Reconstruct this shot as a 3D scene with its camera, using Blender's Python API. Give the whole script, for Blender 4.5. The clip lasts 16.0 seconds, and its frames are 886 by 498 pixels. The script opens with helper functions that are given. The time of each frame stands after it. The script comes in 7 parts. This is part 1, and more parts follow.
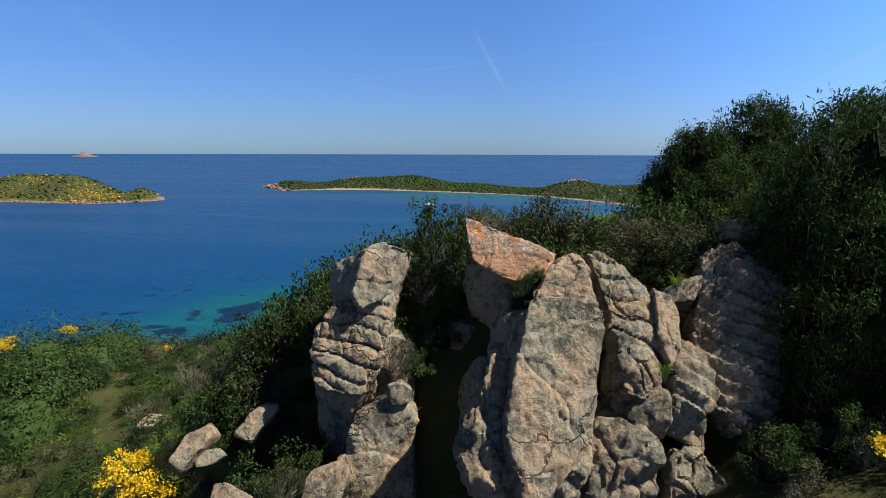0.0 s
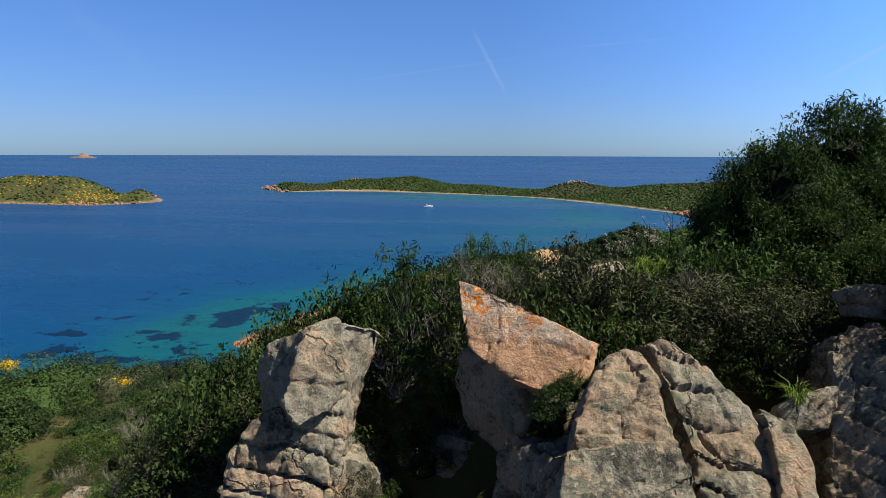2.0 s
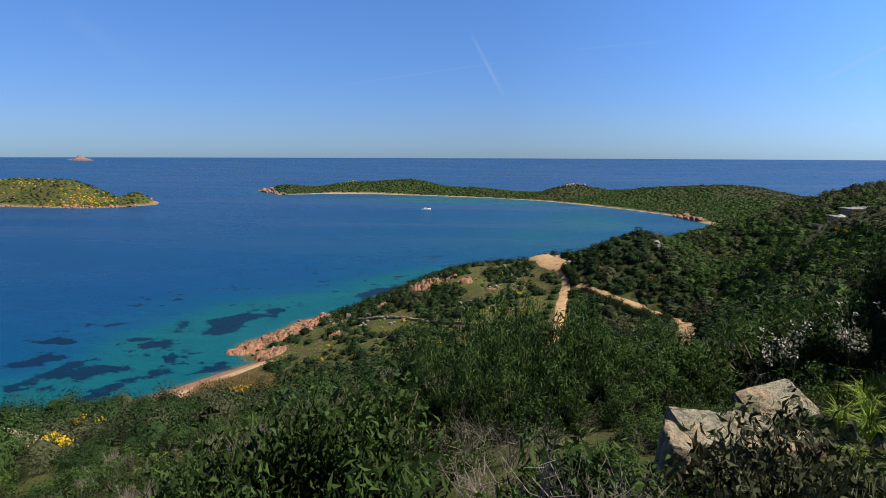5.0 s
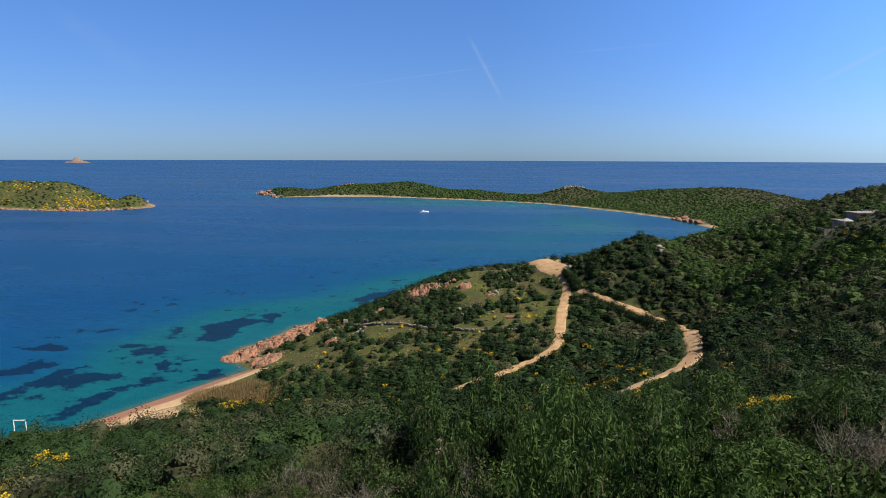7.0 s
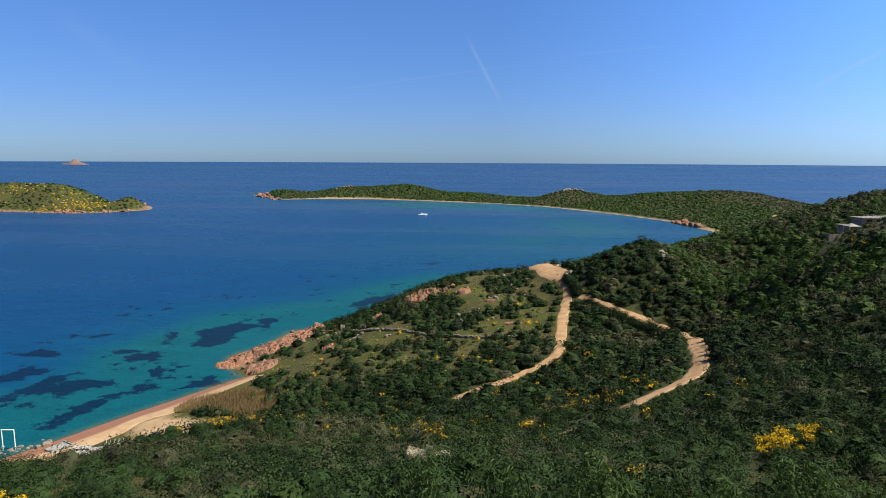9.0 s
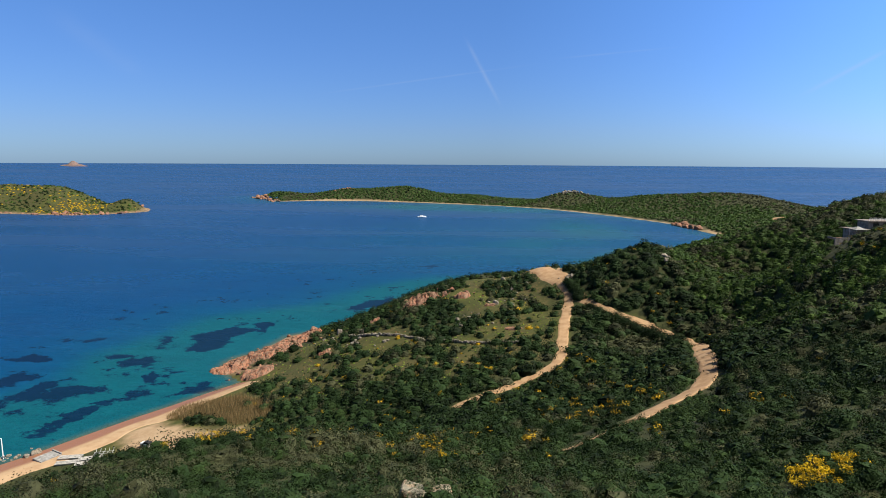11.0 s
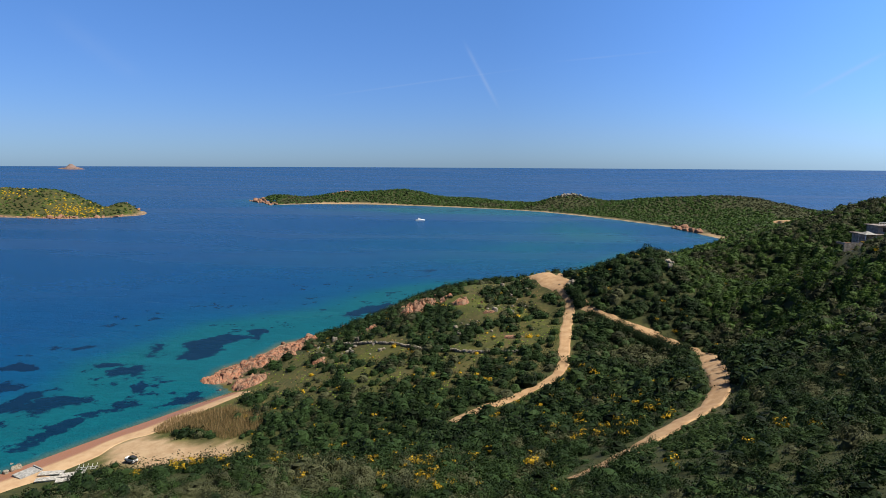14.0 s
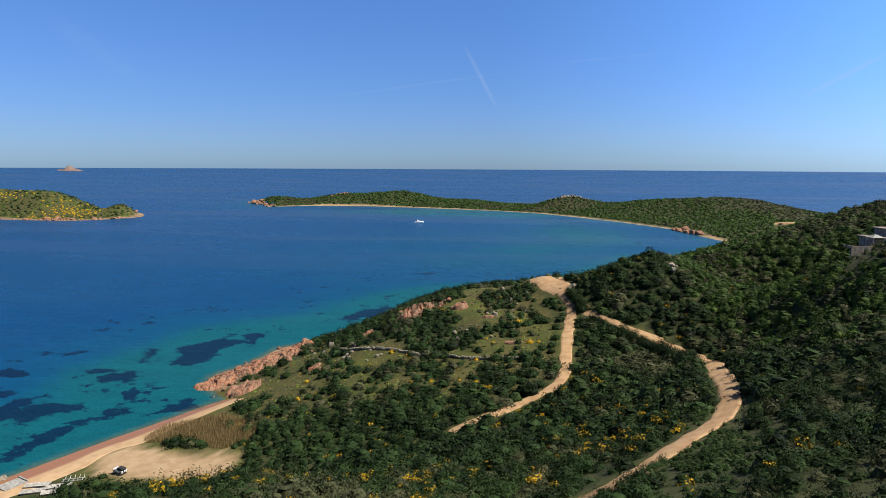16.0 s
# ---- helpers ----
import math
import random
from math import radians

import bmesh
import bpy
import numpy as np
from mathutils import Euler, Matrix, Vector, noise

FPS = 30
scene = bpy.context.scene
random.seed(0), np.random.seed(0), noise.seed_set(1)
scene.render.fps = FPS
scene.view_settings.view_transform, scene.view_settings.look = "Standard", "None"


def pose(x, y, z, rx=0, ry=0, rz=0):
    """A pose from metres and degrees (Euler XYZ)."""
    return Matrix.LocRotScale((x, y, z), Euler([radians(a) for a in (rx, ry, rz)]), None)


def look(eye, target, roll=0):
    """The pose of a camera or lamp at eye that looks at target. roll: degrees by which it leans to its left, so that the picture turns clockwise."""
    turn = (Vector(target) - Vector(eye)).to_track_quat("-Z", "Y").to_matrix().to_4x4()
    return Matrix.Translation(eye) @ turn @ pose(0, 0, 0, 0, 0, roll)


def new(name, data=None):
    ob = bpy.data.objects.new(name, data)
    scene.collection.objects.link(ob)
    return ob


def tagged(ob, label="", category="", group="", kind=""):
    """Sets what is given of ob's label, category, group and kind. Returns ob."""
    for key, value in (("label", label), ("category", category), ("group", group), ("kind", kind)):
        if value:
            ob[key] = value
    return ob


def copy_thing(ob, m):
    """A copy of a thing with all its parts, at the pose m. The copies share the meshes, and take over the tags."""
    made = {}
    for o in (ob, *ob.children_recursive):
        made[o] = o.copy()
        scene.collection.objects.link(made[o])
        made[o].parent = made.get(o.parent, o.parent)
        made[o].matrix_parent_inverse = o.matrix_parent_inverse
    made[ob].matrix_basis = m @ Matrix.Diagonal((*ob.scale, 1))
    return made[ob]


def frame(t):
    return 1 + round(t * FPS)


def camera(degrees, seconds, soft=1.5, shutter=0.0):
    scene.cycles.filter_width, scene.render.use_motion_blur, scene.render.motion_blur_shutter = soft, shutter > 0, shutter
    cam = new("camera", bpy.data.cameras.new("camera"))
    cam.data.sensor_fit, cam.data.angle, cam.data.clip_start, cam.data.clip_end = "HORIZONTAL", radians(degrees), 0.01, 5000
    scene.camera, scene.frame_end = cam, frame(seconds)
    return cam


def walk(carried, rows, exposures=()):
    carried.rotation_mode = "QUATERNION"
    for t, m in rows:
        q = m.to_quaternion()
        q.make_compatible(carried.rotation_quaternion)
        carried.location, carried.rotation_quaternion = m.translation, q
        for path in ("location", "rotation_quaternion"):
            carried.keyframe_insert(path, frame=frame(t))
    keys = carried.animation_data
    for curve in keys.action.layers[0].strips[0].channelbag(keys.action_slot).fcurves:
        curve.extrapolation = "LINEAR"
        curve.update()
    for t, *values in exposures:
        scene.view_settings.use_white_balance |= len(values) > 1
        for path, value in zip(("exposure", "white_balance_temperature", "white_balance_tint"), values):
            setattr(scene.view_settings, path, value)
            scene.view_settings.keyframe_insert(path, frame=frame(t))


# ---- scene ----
cam = camera(72.0, 16.0, soft=0.9)
PATH = [
    (0, look((1.171, 10.752, 80.997), (0.207, 20.580, 79.419), 0.20)),
    (0.5, look((1.093, 12.017, 81.124), (0.128, 21.844, 79.544), 0.10)),
    (1, look((1.016, 13.222, 81.245), (0.048, 23.052, 79.681), 0.10)),
    (1.5, look((1.020, 14.367, 81.353), (0.059, 24.198, 79.791), 0.10)),
    (2, look((0.967, 15.511, 81.423), (0.013, 25.342, 79.863), 0.20)),
    (2.5, look((0.822, 16.597, 81.472), (-0.121, 26.431, 79.924), 0.20)),
    (3, look((0.671, 17.706, 81.523), (-0.268, 27.542, 79.979), 0.30)),
    (3.5, look((0.482, 18.859, 81.606), (-0.450, 28.695, 80.063), 0.20)),
    (4, look((0.262, 19.921, 81.708), (-0.666, 29.758, 80.163), 0.20)),
    (4.5, look((0.070, 20.890, 81.766), (-0.854, 30.728, 80.231), 0.20)),
    (5, look((-0.071, 21.865, 81.805), (-0.991, 31.706, 80.281), 0.20)),
    (7.5, look((-1.030, 27.397, 82.146), (-1.907, 37.248, 80.670), 0.20)),
    (8, look((-1.151, 28.290, 82.281), (-2.023, 38.143, 80.814), 0.20)),
    (8.5, look((-1.190, 29.273, 82.394), (-2.057, 39.128, 80.936), 0.20)),
    (9, look((-1.300, 30.341, 82.490), (-2.162, 40.197, 81.040), 0.30)),
    (11.5, look((-1.714, 35.563, 82.504), (-2.555, 45.427, 81.094), 0.30)),
    (12, look((-1.676, 36.597, 82.540), (-2.518, 46.463, 81.140), 0.20)),
    (12.5, look((-1.794, 37.693, 82.593), (-2.631, 47.559, 81.196), 0.30)),
    (13, look((-1.836, 38.817, 82.538), (-2.668, 48.685, 81.153), 0.30)),
    (13.5, look((-1.835, 39.860, 82.590), (-2.658, 49.729, 81.206), 0.30)),
    (14, look((-1.837, 41.167, 82.586), (-2.664, 51.038, 81.212), 0.30)),
    (14.5, look((-1.947, 42.470, 82.565), (-2.774, 52.341, 81.193), 0.30)),
    (15, look((-1.927, 43.604, 82.622), (-2.749, 53.477, 81.260), 0.30)),
    (15.5, look((-1.958, 44.869, 82.646), (-2.776, 54.743, 81.291), 0.30)),
    (16, look((-2.021, 45.996, 82.623), (-2.836, 55.871, 81.275), 0.30)),
]
walk(cam, PATH)

# ---------------------------------------------------------------- light
SUN_AZ, SUN_EL = radians(98.0), radians(53.0)  # clockwise from +y, above the horizon
sun_dir = Vector((math.sin(SUN_AZ) * math.cos(SUN_EL), math.cos(SUN_AZ) * math.cos(SUN_EL), math.sin(SUN_EL)))
sun = new("sun", bpy.data.lights.new("sun", "SUN"))
sun.data.energy, sun.data.angle, sun.data.color = 5.0, radians(0.53), (1.0, 0.92, 0.79)
sun.matrix_world = look(sun_dir * 200, (0, 0, 0))
tagged(sun, "clear midday sun", "sun", kind="structure")

world = bpy.data.worlds.new("sky")
scene.world = world
world.use_nodes = True
wn, wl = world.node_tree.nodes, world.node_tree.links
wn.clear()
sky = wn.new("ShaderNodeTexSky")
sky.sky_type, sky.sun_disc = "NISHITA", False
sky.sun_elevation, sky.sun_rotation = SUN_EL, SUN_AZ
sky.altitude, sky.air_density, sky.dust_density, sky.ozone_density = 0.0, 1.0, 0.2, 3.0
back, wout = wn.new("ShaderNodeBackground"), wn.new("ShaderNodeOutputWorld")
back.inputs["Strength"].default_value = 0.041
coord = wn.new("ShaderNodeTexCoord")


def wmath(op, a, b=None):
    n = wn.new("ShaderNodeMath")
    n.operation = op
    for i, v in enumerate((a, b)):
        if v is None:
            continue
        if isinstance(v, (int, float)):
            n.inputs[i].default_value = v
        else:
            wl.new(v, n.inputs[i])
    return n.outputs[0]


def wdot(axis):
    n = wn.new("ShaderNodeVectorMath")
    n.operation = "DOT_PRODUCT"
    wl.new(coord.outputs["Generated"], n.inputs[0])
    n.inputs[1].default_value = axis
    return n.outputs["Value"]


def vapour_trail(a, b, width, strength):
    """A thin streak of high cloud between two directions of the sky."""
    a, b = Vector(a).normalized(), Vector(b).normalized()
    across = a.cross(b).normalized()
    mid = (a + b).normalized()
    along = across.cross(mid).normalized()
    half = math.asin(abs(along.dot(b)))
    off = wmath("DIVIDE", wmath("ABSOLUTE", wdot(across)), width)
    core = wmath("POWER", 2.7, wmath("MULTIPLY", wmath("POWER", off, 2.0), -1.0))
    run = wmath("DIVIDE", wmath("ABSOLUTE", wdot(along)), half)
    ends = wmath("POWER", 2.7, wmath("MULTIPLY", wmath("POWER", run, 4.0), -1.0))
    return wmath("MULTIPLY", wmath("MULTIPLY", core, ends), strength)


trails = [
    vapour_trail((-0.045, 0.983, 0.178), (0.0, 0.995, 0.097), 0.0028, 0.26),
    vapour_trail((-0.2475, 0.963, 0.108), (0.025, 0.989, 0.1466), 0.0012, 0.10),
    vapour_trail((0.103, 0.982, 0.159), (0.247, 0.9545, 0.167), 0.0012, 0.09),
    vapour_trail((0.425, 0.900, 0.0976), (0.496, 0.856, 0.144), 0.0028, 0.24),
    vapour_trail((-0.58, 0.78, 0.19), (-0.50, 0.84, 0.12), 0.012, 0.06),
]
total = trails[0]
for trail in trails[1:]:
    total = wmath("ADD", total, trail)
wisp = wn.new("ShaderNodeTexNoise")
wisp.inputs["Scale"].default_value, wisp.inputs["Detail"].default_value = 30.0, 5.0
wl.new(coord.outputs["Generated"], wisp.inputs["Vector"])
total = wmath("MINIMUM", wmath("MULTIPLY", total, wmath("MULTIPLY", wisp.outputs[0], 1.6)), 0.6)
# sea haze: the low sky is blue-grey, not cream; the unseen zenith is darkened to weaken fill light
split_z = wn.new("ShaderNodeSeparateXYZ")
wl.new(coord.outputs["Generated"], split_z.inputs[0])
tone = wn.new("ShaderNodeValToRGB")
wl.new(split_z.outputs[2], tone.inputs[0])
stops = tone.color_ramp.elements
stops[0].position, stops[0].color = 0.0, (0.52, 0.83, 1.52, 1)
stops[1].position, stops[1].color = 0.70, (0.07, 0.10, 0.18, 1)
for at, shade in ((0.05, (0.61, 0.88, 1.54, 1)), (0.27, (0.76, 1.20, 1.86, 1)), (0.36, (0.47, 0.73, 1.14, 1)), (0.50, (0.20, 0.28, 0.46, 1))):
    stop = stops.new(at)
    stop.color = shade
hue = wn.new("ShaderNodeMix")
hue.data_type, hue.blend_type = "RGBA", "MULTIPLY"
hue.inputs[0].default_value = 1.0
wl.new(sky.outputs[0], hue.inputs[6])
wl.new(tone.outputs[0], hue.inputs[7])
# the sky is brighter towards the sun
sunward = wmath("MAXIMUM", wdot((1.0, 0.0, 0.0)), 0.0)
glow = wmath("ADD", wmath("ADD", wmath("MULTIPLY", wmath("MULTIPLY", sunward, sunward), 0.9), wmath("MULTIPLY", sunward, 0.55)), 1.0)
bright = wn.new("ShaderNodeVectorMath")
bright.operation = "SCALE"
wl.new(hue.outputs[2], bright.inputs[0])
wl.new(glow, bright.inputs["Scale"])
veil = wn.new("ShaderNodeMix")
veil.data_type = "RGBA"
wl.new(total, veil.inputs[0])
wl.new(bright.outputs[0], veil.inputs[6])
veil.inputs[7].default_value = (6.0, 7.4, 10.0, 1)
wl.new(veil.outputs[2], back.inputs["Color"])
wl.new(back.outputs[0], wout.inputs[0])
scene.view_settings.exposure = 0.90

# ---------------------------------------------------------------- materials
class Nodes:
    """Short names for wiring a material."""

    def __init__(self, name):
        self.mat = bpy.data.materials.new(name)
        self.mat.use_nodes = True
        self.n, self.l = self.mat.node_tree.nodes, self.mat.node_tree.links
        self.bsdf = self.n["Principled BSDF"]
        self.out = self.n["Material Output"]
        self.geo = self.n.new("ShaderNodeNewGeometry")
        self.pos = self.geo.outputs["Position"]

    def put(self, value, socket):
        if isinstance(value, bpy.types.NodeSocket):
            self.l.new(value, socket)
        elif isinstance(value, (tuple, list)) and len(value) == 3 and socket.type == "RGBA":
            socket.default_value = (*value, 1)
        else:
            socket.default_value = value

    def noise(self, scale, detail=4.0, rough=0.55, vec=None, squash=None, out=0):
        t = self.n.new("ShaderNodeTexNoise")
        t.inputs["Scale"].default_value, t.inputs["Detail"].default_value = scale, detail
        t.inputs["Roughness"].default_value = rough
        v = vec or self.pos
        if squash:
            m = self.n.new("ShaderNodeMapping")
            m.inputs["Scale"].default_value = squash
            self.l.new(v, m.inputs["Vector"])
            v = m.outputs[0]
        self.l.new(v, t.inputs["Vector"])
        return t.outputs[out]

    def cells(self, scale, feature="F1", vec=None):
        t = self.n.new("ShaderNodeTexVoronoi")
        t.feature = feature
        t.inputs["Scale"].default_value = scale
        self.l.new(vec or self.pos, t.inputs["Vector"])
        return t.outputs[0]

    def ramp(self, fac, lo, hi, a=0.0, b=1.0):
        m = self.n.new("ShaderNodeMapRange")
        m.interpolation_type = "SMOOTHSTEP"
        for i, v in enumerate((fac, lo, hi, a, b)):
            self.put(v, m.inputs[i])
        return m.outputs[0]

    def math(self, op, a, b=0.0):
        m = self.n.new("ShaderNodeMath")
        m.operation = op
        self.put(a, m.inputs[0]), self.put(b, m.inputs[1])
        return m.outputs[0]

    def mix(self, fac, a, b, blend="MIX"):
        m = self.n.new("ShaderNodeMix")
        m.data_type, m.blend_type = "RGBA", blend
        self.put(fac, m.inputs[0]), self.put(a, m.inputs[6]), self.put(b, m.inputs[7])
        return m.outputs[2]

    def sep_z(self):
        s = self.n.new("ShaderNodeSeparateXYZ")
        self.l.new(self.pos, s.inputs[0])
        return s.outputs[2]

    def attr(self, name):
        a = self.n.new("ShaderNodeAttribute")
        a.attribute_name = name
        return a.outputs["Fac"]

    def chance(self):
        o = self.n.new("ShaderNodeObjectInfo")
        return o.outputs["Random"]

    def bump(self, height, strength=0.5, distance=0.1):
        b = self.n.new("ShaderNodeBump")
        self.put(height, b.inputs["Height"])
        b.inputs["Strength"].default_value, b.inputs["Distance"].default_value = strength, distance
        self.l.new(b.outputs[0], self.bsdf.inputs["Normal"])
        return b

    def done(self, color, rough=0.8, metal=0.0, spec=None):
        self.put(color, self.bsdf.inputs["Base Color"])
        self.put(rough, self.bsdf.inputs["Roughness"])
        self.put(metal, self.bsdf.inputs["Metallic"])
        if spec is not None:
            self.put(spec, self.bsdf.inputs["Specular IOR Level"])
        return self.mat


def paint(name, color, rough=0.6, metal=0.0, wear=0.15, scale=6.0):
    k = Nodes(name)
    n = k.noise(scale, 5)
    dark = tuple(c * (1 - 2 * wear) for c in color)
    lite = tuple(min(1, c * (1 + wear)) for c in color)
    k.bump(k.noise(scale * 8), 0.15, 0.01)
    return k.done(k.mix(k.ramp(n, 0.3, 0.7), dark, lite), rough, metal)


def foliage(name, dark, light, glow=0.25, rough=0.55, patch=1.2):
    """Leaves: each leaf and each plant a little different, with some light coming through."""
    k = Nodes(name)
    leaf = k.geo.outputs["Random Per Island"]
    plant = k.math("ADD", k.attr("tint"), k.math("MULTIPLY", k.chance(), 0.5))
    f = k.math("ADD", k.math("MULTIPLY", leaf, 0.45), k.math("MULTIPLY", plant, 0.55))
    f = k.math("ADD", f, k.math("MULTIPLY", k.math("SUBTRACT", k.noise(patch, 2), 0.5), 0.8))
    col = k.mix(k.ramp(f, 0.1, 0.95), dark, light)
    k.done(col, 0.7, 0.0, 0.10)
    t = k.n.new("ShaderNodeBsdfTranslucent")
    k.put(k.mix(1.0, col, (0.85, 1.0, 0.6), "MULTIPLY"), t.inputs["Color"])
    m = k.n.new("ShaderNodeMixShader")
    m.inputs[0].default_value = glow
    k.l.new(k.bsdf.outputs[0], m.inputs[1]), k.l.new(t.outputs[0], m.inputs[2])
    k.l.new(m.outputs[0], k.out.inputs[0])
    return k.mat


# dark ends are lowered to put deep shade between leaves into the colour
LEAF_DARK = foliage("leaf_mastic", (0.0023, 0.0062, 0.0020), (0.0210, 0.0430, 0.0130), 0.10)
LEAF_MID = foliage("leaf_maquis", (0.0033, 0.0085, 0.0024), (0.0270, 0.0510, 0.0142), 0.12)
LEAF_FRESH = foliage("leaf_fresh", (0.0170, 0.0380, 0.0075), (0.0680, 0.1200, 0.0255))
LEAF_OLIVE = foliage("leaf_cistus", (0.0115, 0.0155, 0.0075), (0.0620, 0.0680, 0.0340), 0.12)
LEAF_DRY = foliage("leaf_dry", (0.11, 0.075, 0.036), (0.24, 0.17, 0.085), 0.2)
LEAF_GLOSS = foliage("leaf_mastic_near", (0.0038, 0.0092, 0.0026), (0.0460, 0.0780, 0.0195))
# bushes near the crag; on the ridge this lighter tone stands in for sunlight
LEAF_BUSH = foliage("leaf_bush_lighter", (0.0055, 0.0135, 0.0038), (0.0520, 0.0920, 0.0250))
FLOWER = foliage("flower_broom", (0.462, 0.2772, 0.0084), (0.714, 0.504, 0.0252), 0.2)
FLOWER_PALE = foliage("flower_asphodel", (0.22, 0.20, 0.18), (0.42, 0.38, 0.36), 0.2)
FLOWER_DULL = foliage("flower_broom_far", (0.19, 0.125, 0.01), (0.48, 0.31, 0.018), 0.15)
GRASS = foliage("grass_green", (0.06, 0.11, 0.016), (0.21, 0.28, 0.055), 0.3)


def bark_mat(name, a, b):
    k = Nodes(name)
    n = k.noise(14, 5, squash=(1, 1, 0.25))
    k.bump(n, 0.6, 0.02)
    return k.done(k.mix(k.ramp(n, 0.3, 0.7), a, b), 0.9)


BARK = bark_mat("bark_brown", (0.05, 0.035, 0.025), (0.14, 0.11, 0.085))
TWIG = bark_mat("twig_grey", (0.07, 0.06, 0.05), (0.19, 0.165, 0.14))


def rock_mat(name, warm, grey, dark, lichen=0.0, scale=1.0):
    """Weathered granite: pale grain, pink breaks, black and grey crusts, orange lichen."""
    k = Nodes(name)
    big, mid, fine = k.noise(0.7 * scale, 4), k.noise(3.2 * scale, 8, 0.68), k.noise(24 * scale, 6, 0.75)
    patch = k.noise(8.5 * scale, 6, 0.7)
    col = k.mix(k.ramp(k.noise(1.1 * scale, 5, 0.6), 0.43, 0.57), grey, warm)
    col = k.mix(k.ramp(k.noise(2.4 * scale, 5, 0.65), 0.56, 0.68, 0, 0.6), col, tuple(c * f for c, f in zip(warm, (1.15, 0.98, 0.90))))
    col = k.mix(k.math("MULTIPLY", k.ramp(k.noise(0.9 * scale, 3, 0.6, squash=(1, 1, 0.5)), 0.48, 0.60), k.ramp(k.noise(6.0 * scale, 7, 0.72), 0.42, 0.56, 0.15, 0.9)), col, dark)
    col = k.mix(k.ramp(mid, 0.50, 0.63, 0, 0.70), col, dark)
    col = k.mix(k.ramp(patch, 0.54, 0.66, 0, 0.55), col, tuple(c * 0.7 for c in dark))
    col = k.mix(k.ramp(patch, 0.46, 0.34, 0, 0.45), col, tuple(min(1, c * 1.3) for c in warm))
    col = k.mix(k.ramp(fine, 0.53, 0.66, 0, 0.62), col, tuple(c * 0.35 for c in dark))
    col = k.mix(k.ramp(fine, 0.45, 0.30, 0, 0.65), col, tuple(min(1, c * 1.35) for c in grey))
    crust = k.noise(5.0 * scale, 3, 0.6, squash=(1, 1, 0.45))
    col = k.mix(k.ramp(crust, 0.56, 0.68, 0, 0.75), col, (0.125, 0.135, 0.09))
    col = k.mix(k.ramp(k.noise(14 * scale, 4, 0.65), 0.62, 0.68, 0, 0.55), col, tuple(min(1, c * 1.7) for c in grey))
    if lichen:
        fresh = k.math("MULTIPLY", k.ramp(k.math("ADD", k.sep_z(), k.math("MULTIPLY", k.noise(2.2, 5, 0.65), 0.9)), 79.36, 79.41, 1, 0), k.ramp(fine, 0.3, 0.6, 0.9, 0.6))
        col = k.mix(fresh, col, (0.42, 0.225, 0.115))
        spot = k.math("MULTIPLY", k.ramp(k.noise(2.6, 3), 0.60 - 0.1 * lichen, 0.63 - 0.1 * lichen), k.math("MULTIPLY", k.ramp(k.noise(13, 4), 0.42, 0.55), k.ramp(k.sep_z(), 78.92, 79.15)))
        col = k.mix(spot, col, (0.47, 0.15, 0.015))
    warp = k.n.new("ShaderNodeVectorMath")
    warp.operation = "MULTIPLY_ADD"
    k.l.new(k.noise(2.3 * scale, 4, 0.6, out=1), warp.inputs[0])
    warp.inputs[1].default_value = (0.55 / scale,) * 3
    k.l.new(k.pos, warp.inputs[2])
    seam = k.ramp(k.cells(0.55 * scale, "DISTANCE_TO_EDGE", warp.outputs[0]), 0.0, 0.016, 0.0, 1.0)
    seam = k.math("MAXIMUM", seam, k.ramp(big, 0.44, 0.56))
    col = k.mix(k.ramp(seam, 0.0, 0.9, 0.6, 0.0), col, (0.035, 0.03, 0.025))
    pits = k.cells(9 * scale)
    h = k.math("ADD", k.math("ADD", k.math("MULTIPLY", mid, 1.0), k.math("MULTIPLY", patch, 0.6)), k.math("ADD", k.math("MULTIPLY", fine, 0.35), k.math("MULTIPLY", pits, 0.2)))
    h = k.math("ADD", h, k.math("MULTIPLY", seam, 0.7))
    k.bump(h, 1.0, 0.10 / scale)
    return k.done(col, 0.9, 0.0, 0.25)


ROCK = rock_mat("granite_grey", (0.325, 0.240, 0.163), (0.26, 0.240, 0.185), (0.058, 0.060, 0.047))
ROCK_LICHEN = rock_mat("granite_lichen", (0.47, 0.34, 0.245), (0.41, 0.345, 0.275), (0.15, 0.13, 0.11), 1.0)
ROCK_PINK = rock_mat("granite_pink", (0.31, 0.138, 0.082), (0.26, 0.155, 0.105), (0.08, 0.05, 0.038), 0.0, 0.35)
# muted tones put the haze over the horizon islet into its rock colour
ROCK_FAR = rock_mat("granite_far", (0.20, 0.12, 0.10), (0.17, 0.13, 0.12), (0.09, 0.07, 0.065), 0.0, 0.05)
STONE = rock_mat("field_stone", (0.242, 0.206, 0.163), (0.218, 0.206, 0.181), (0.0907, 0.0786, 0.0665), 0.0, 0.6)


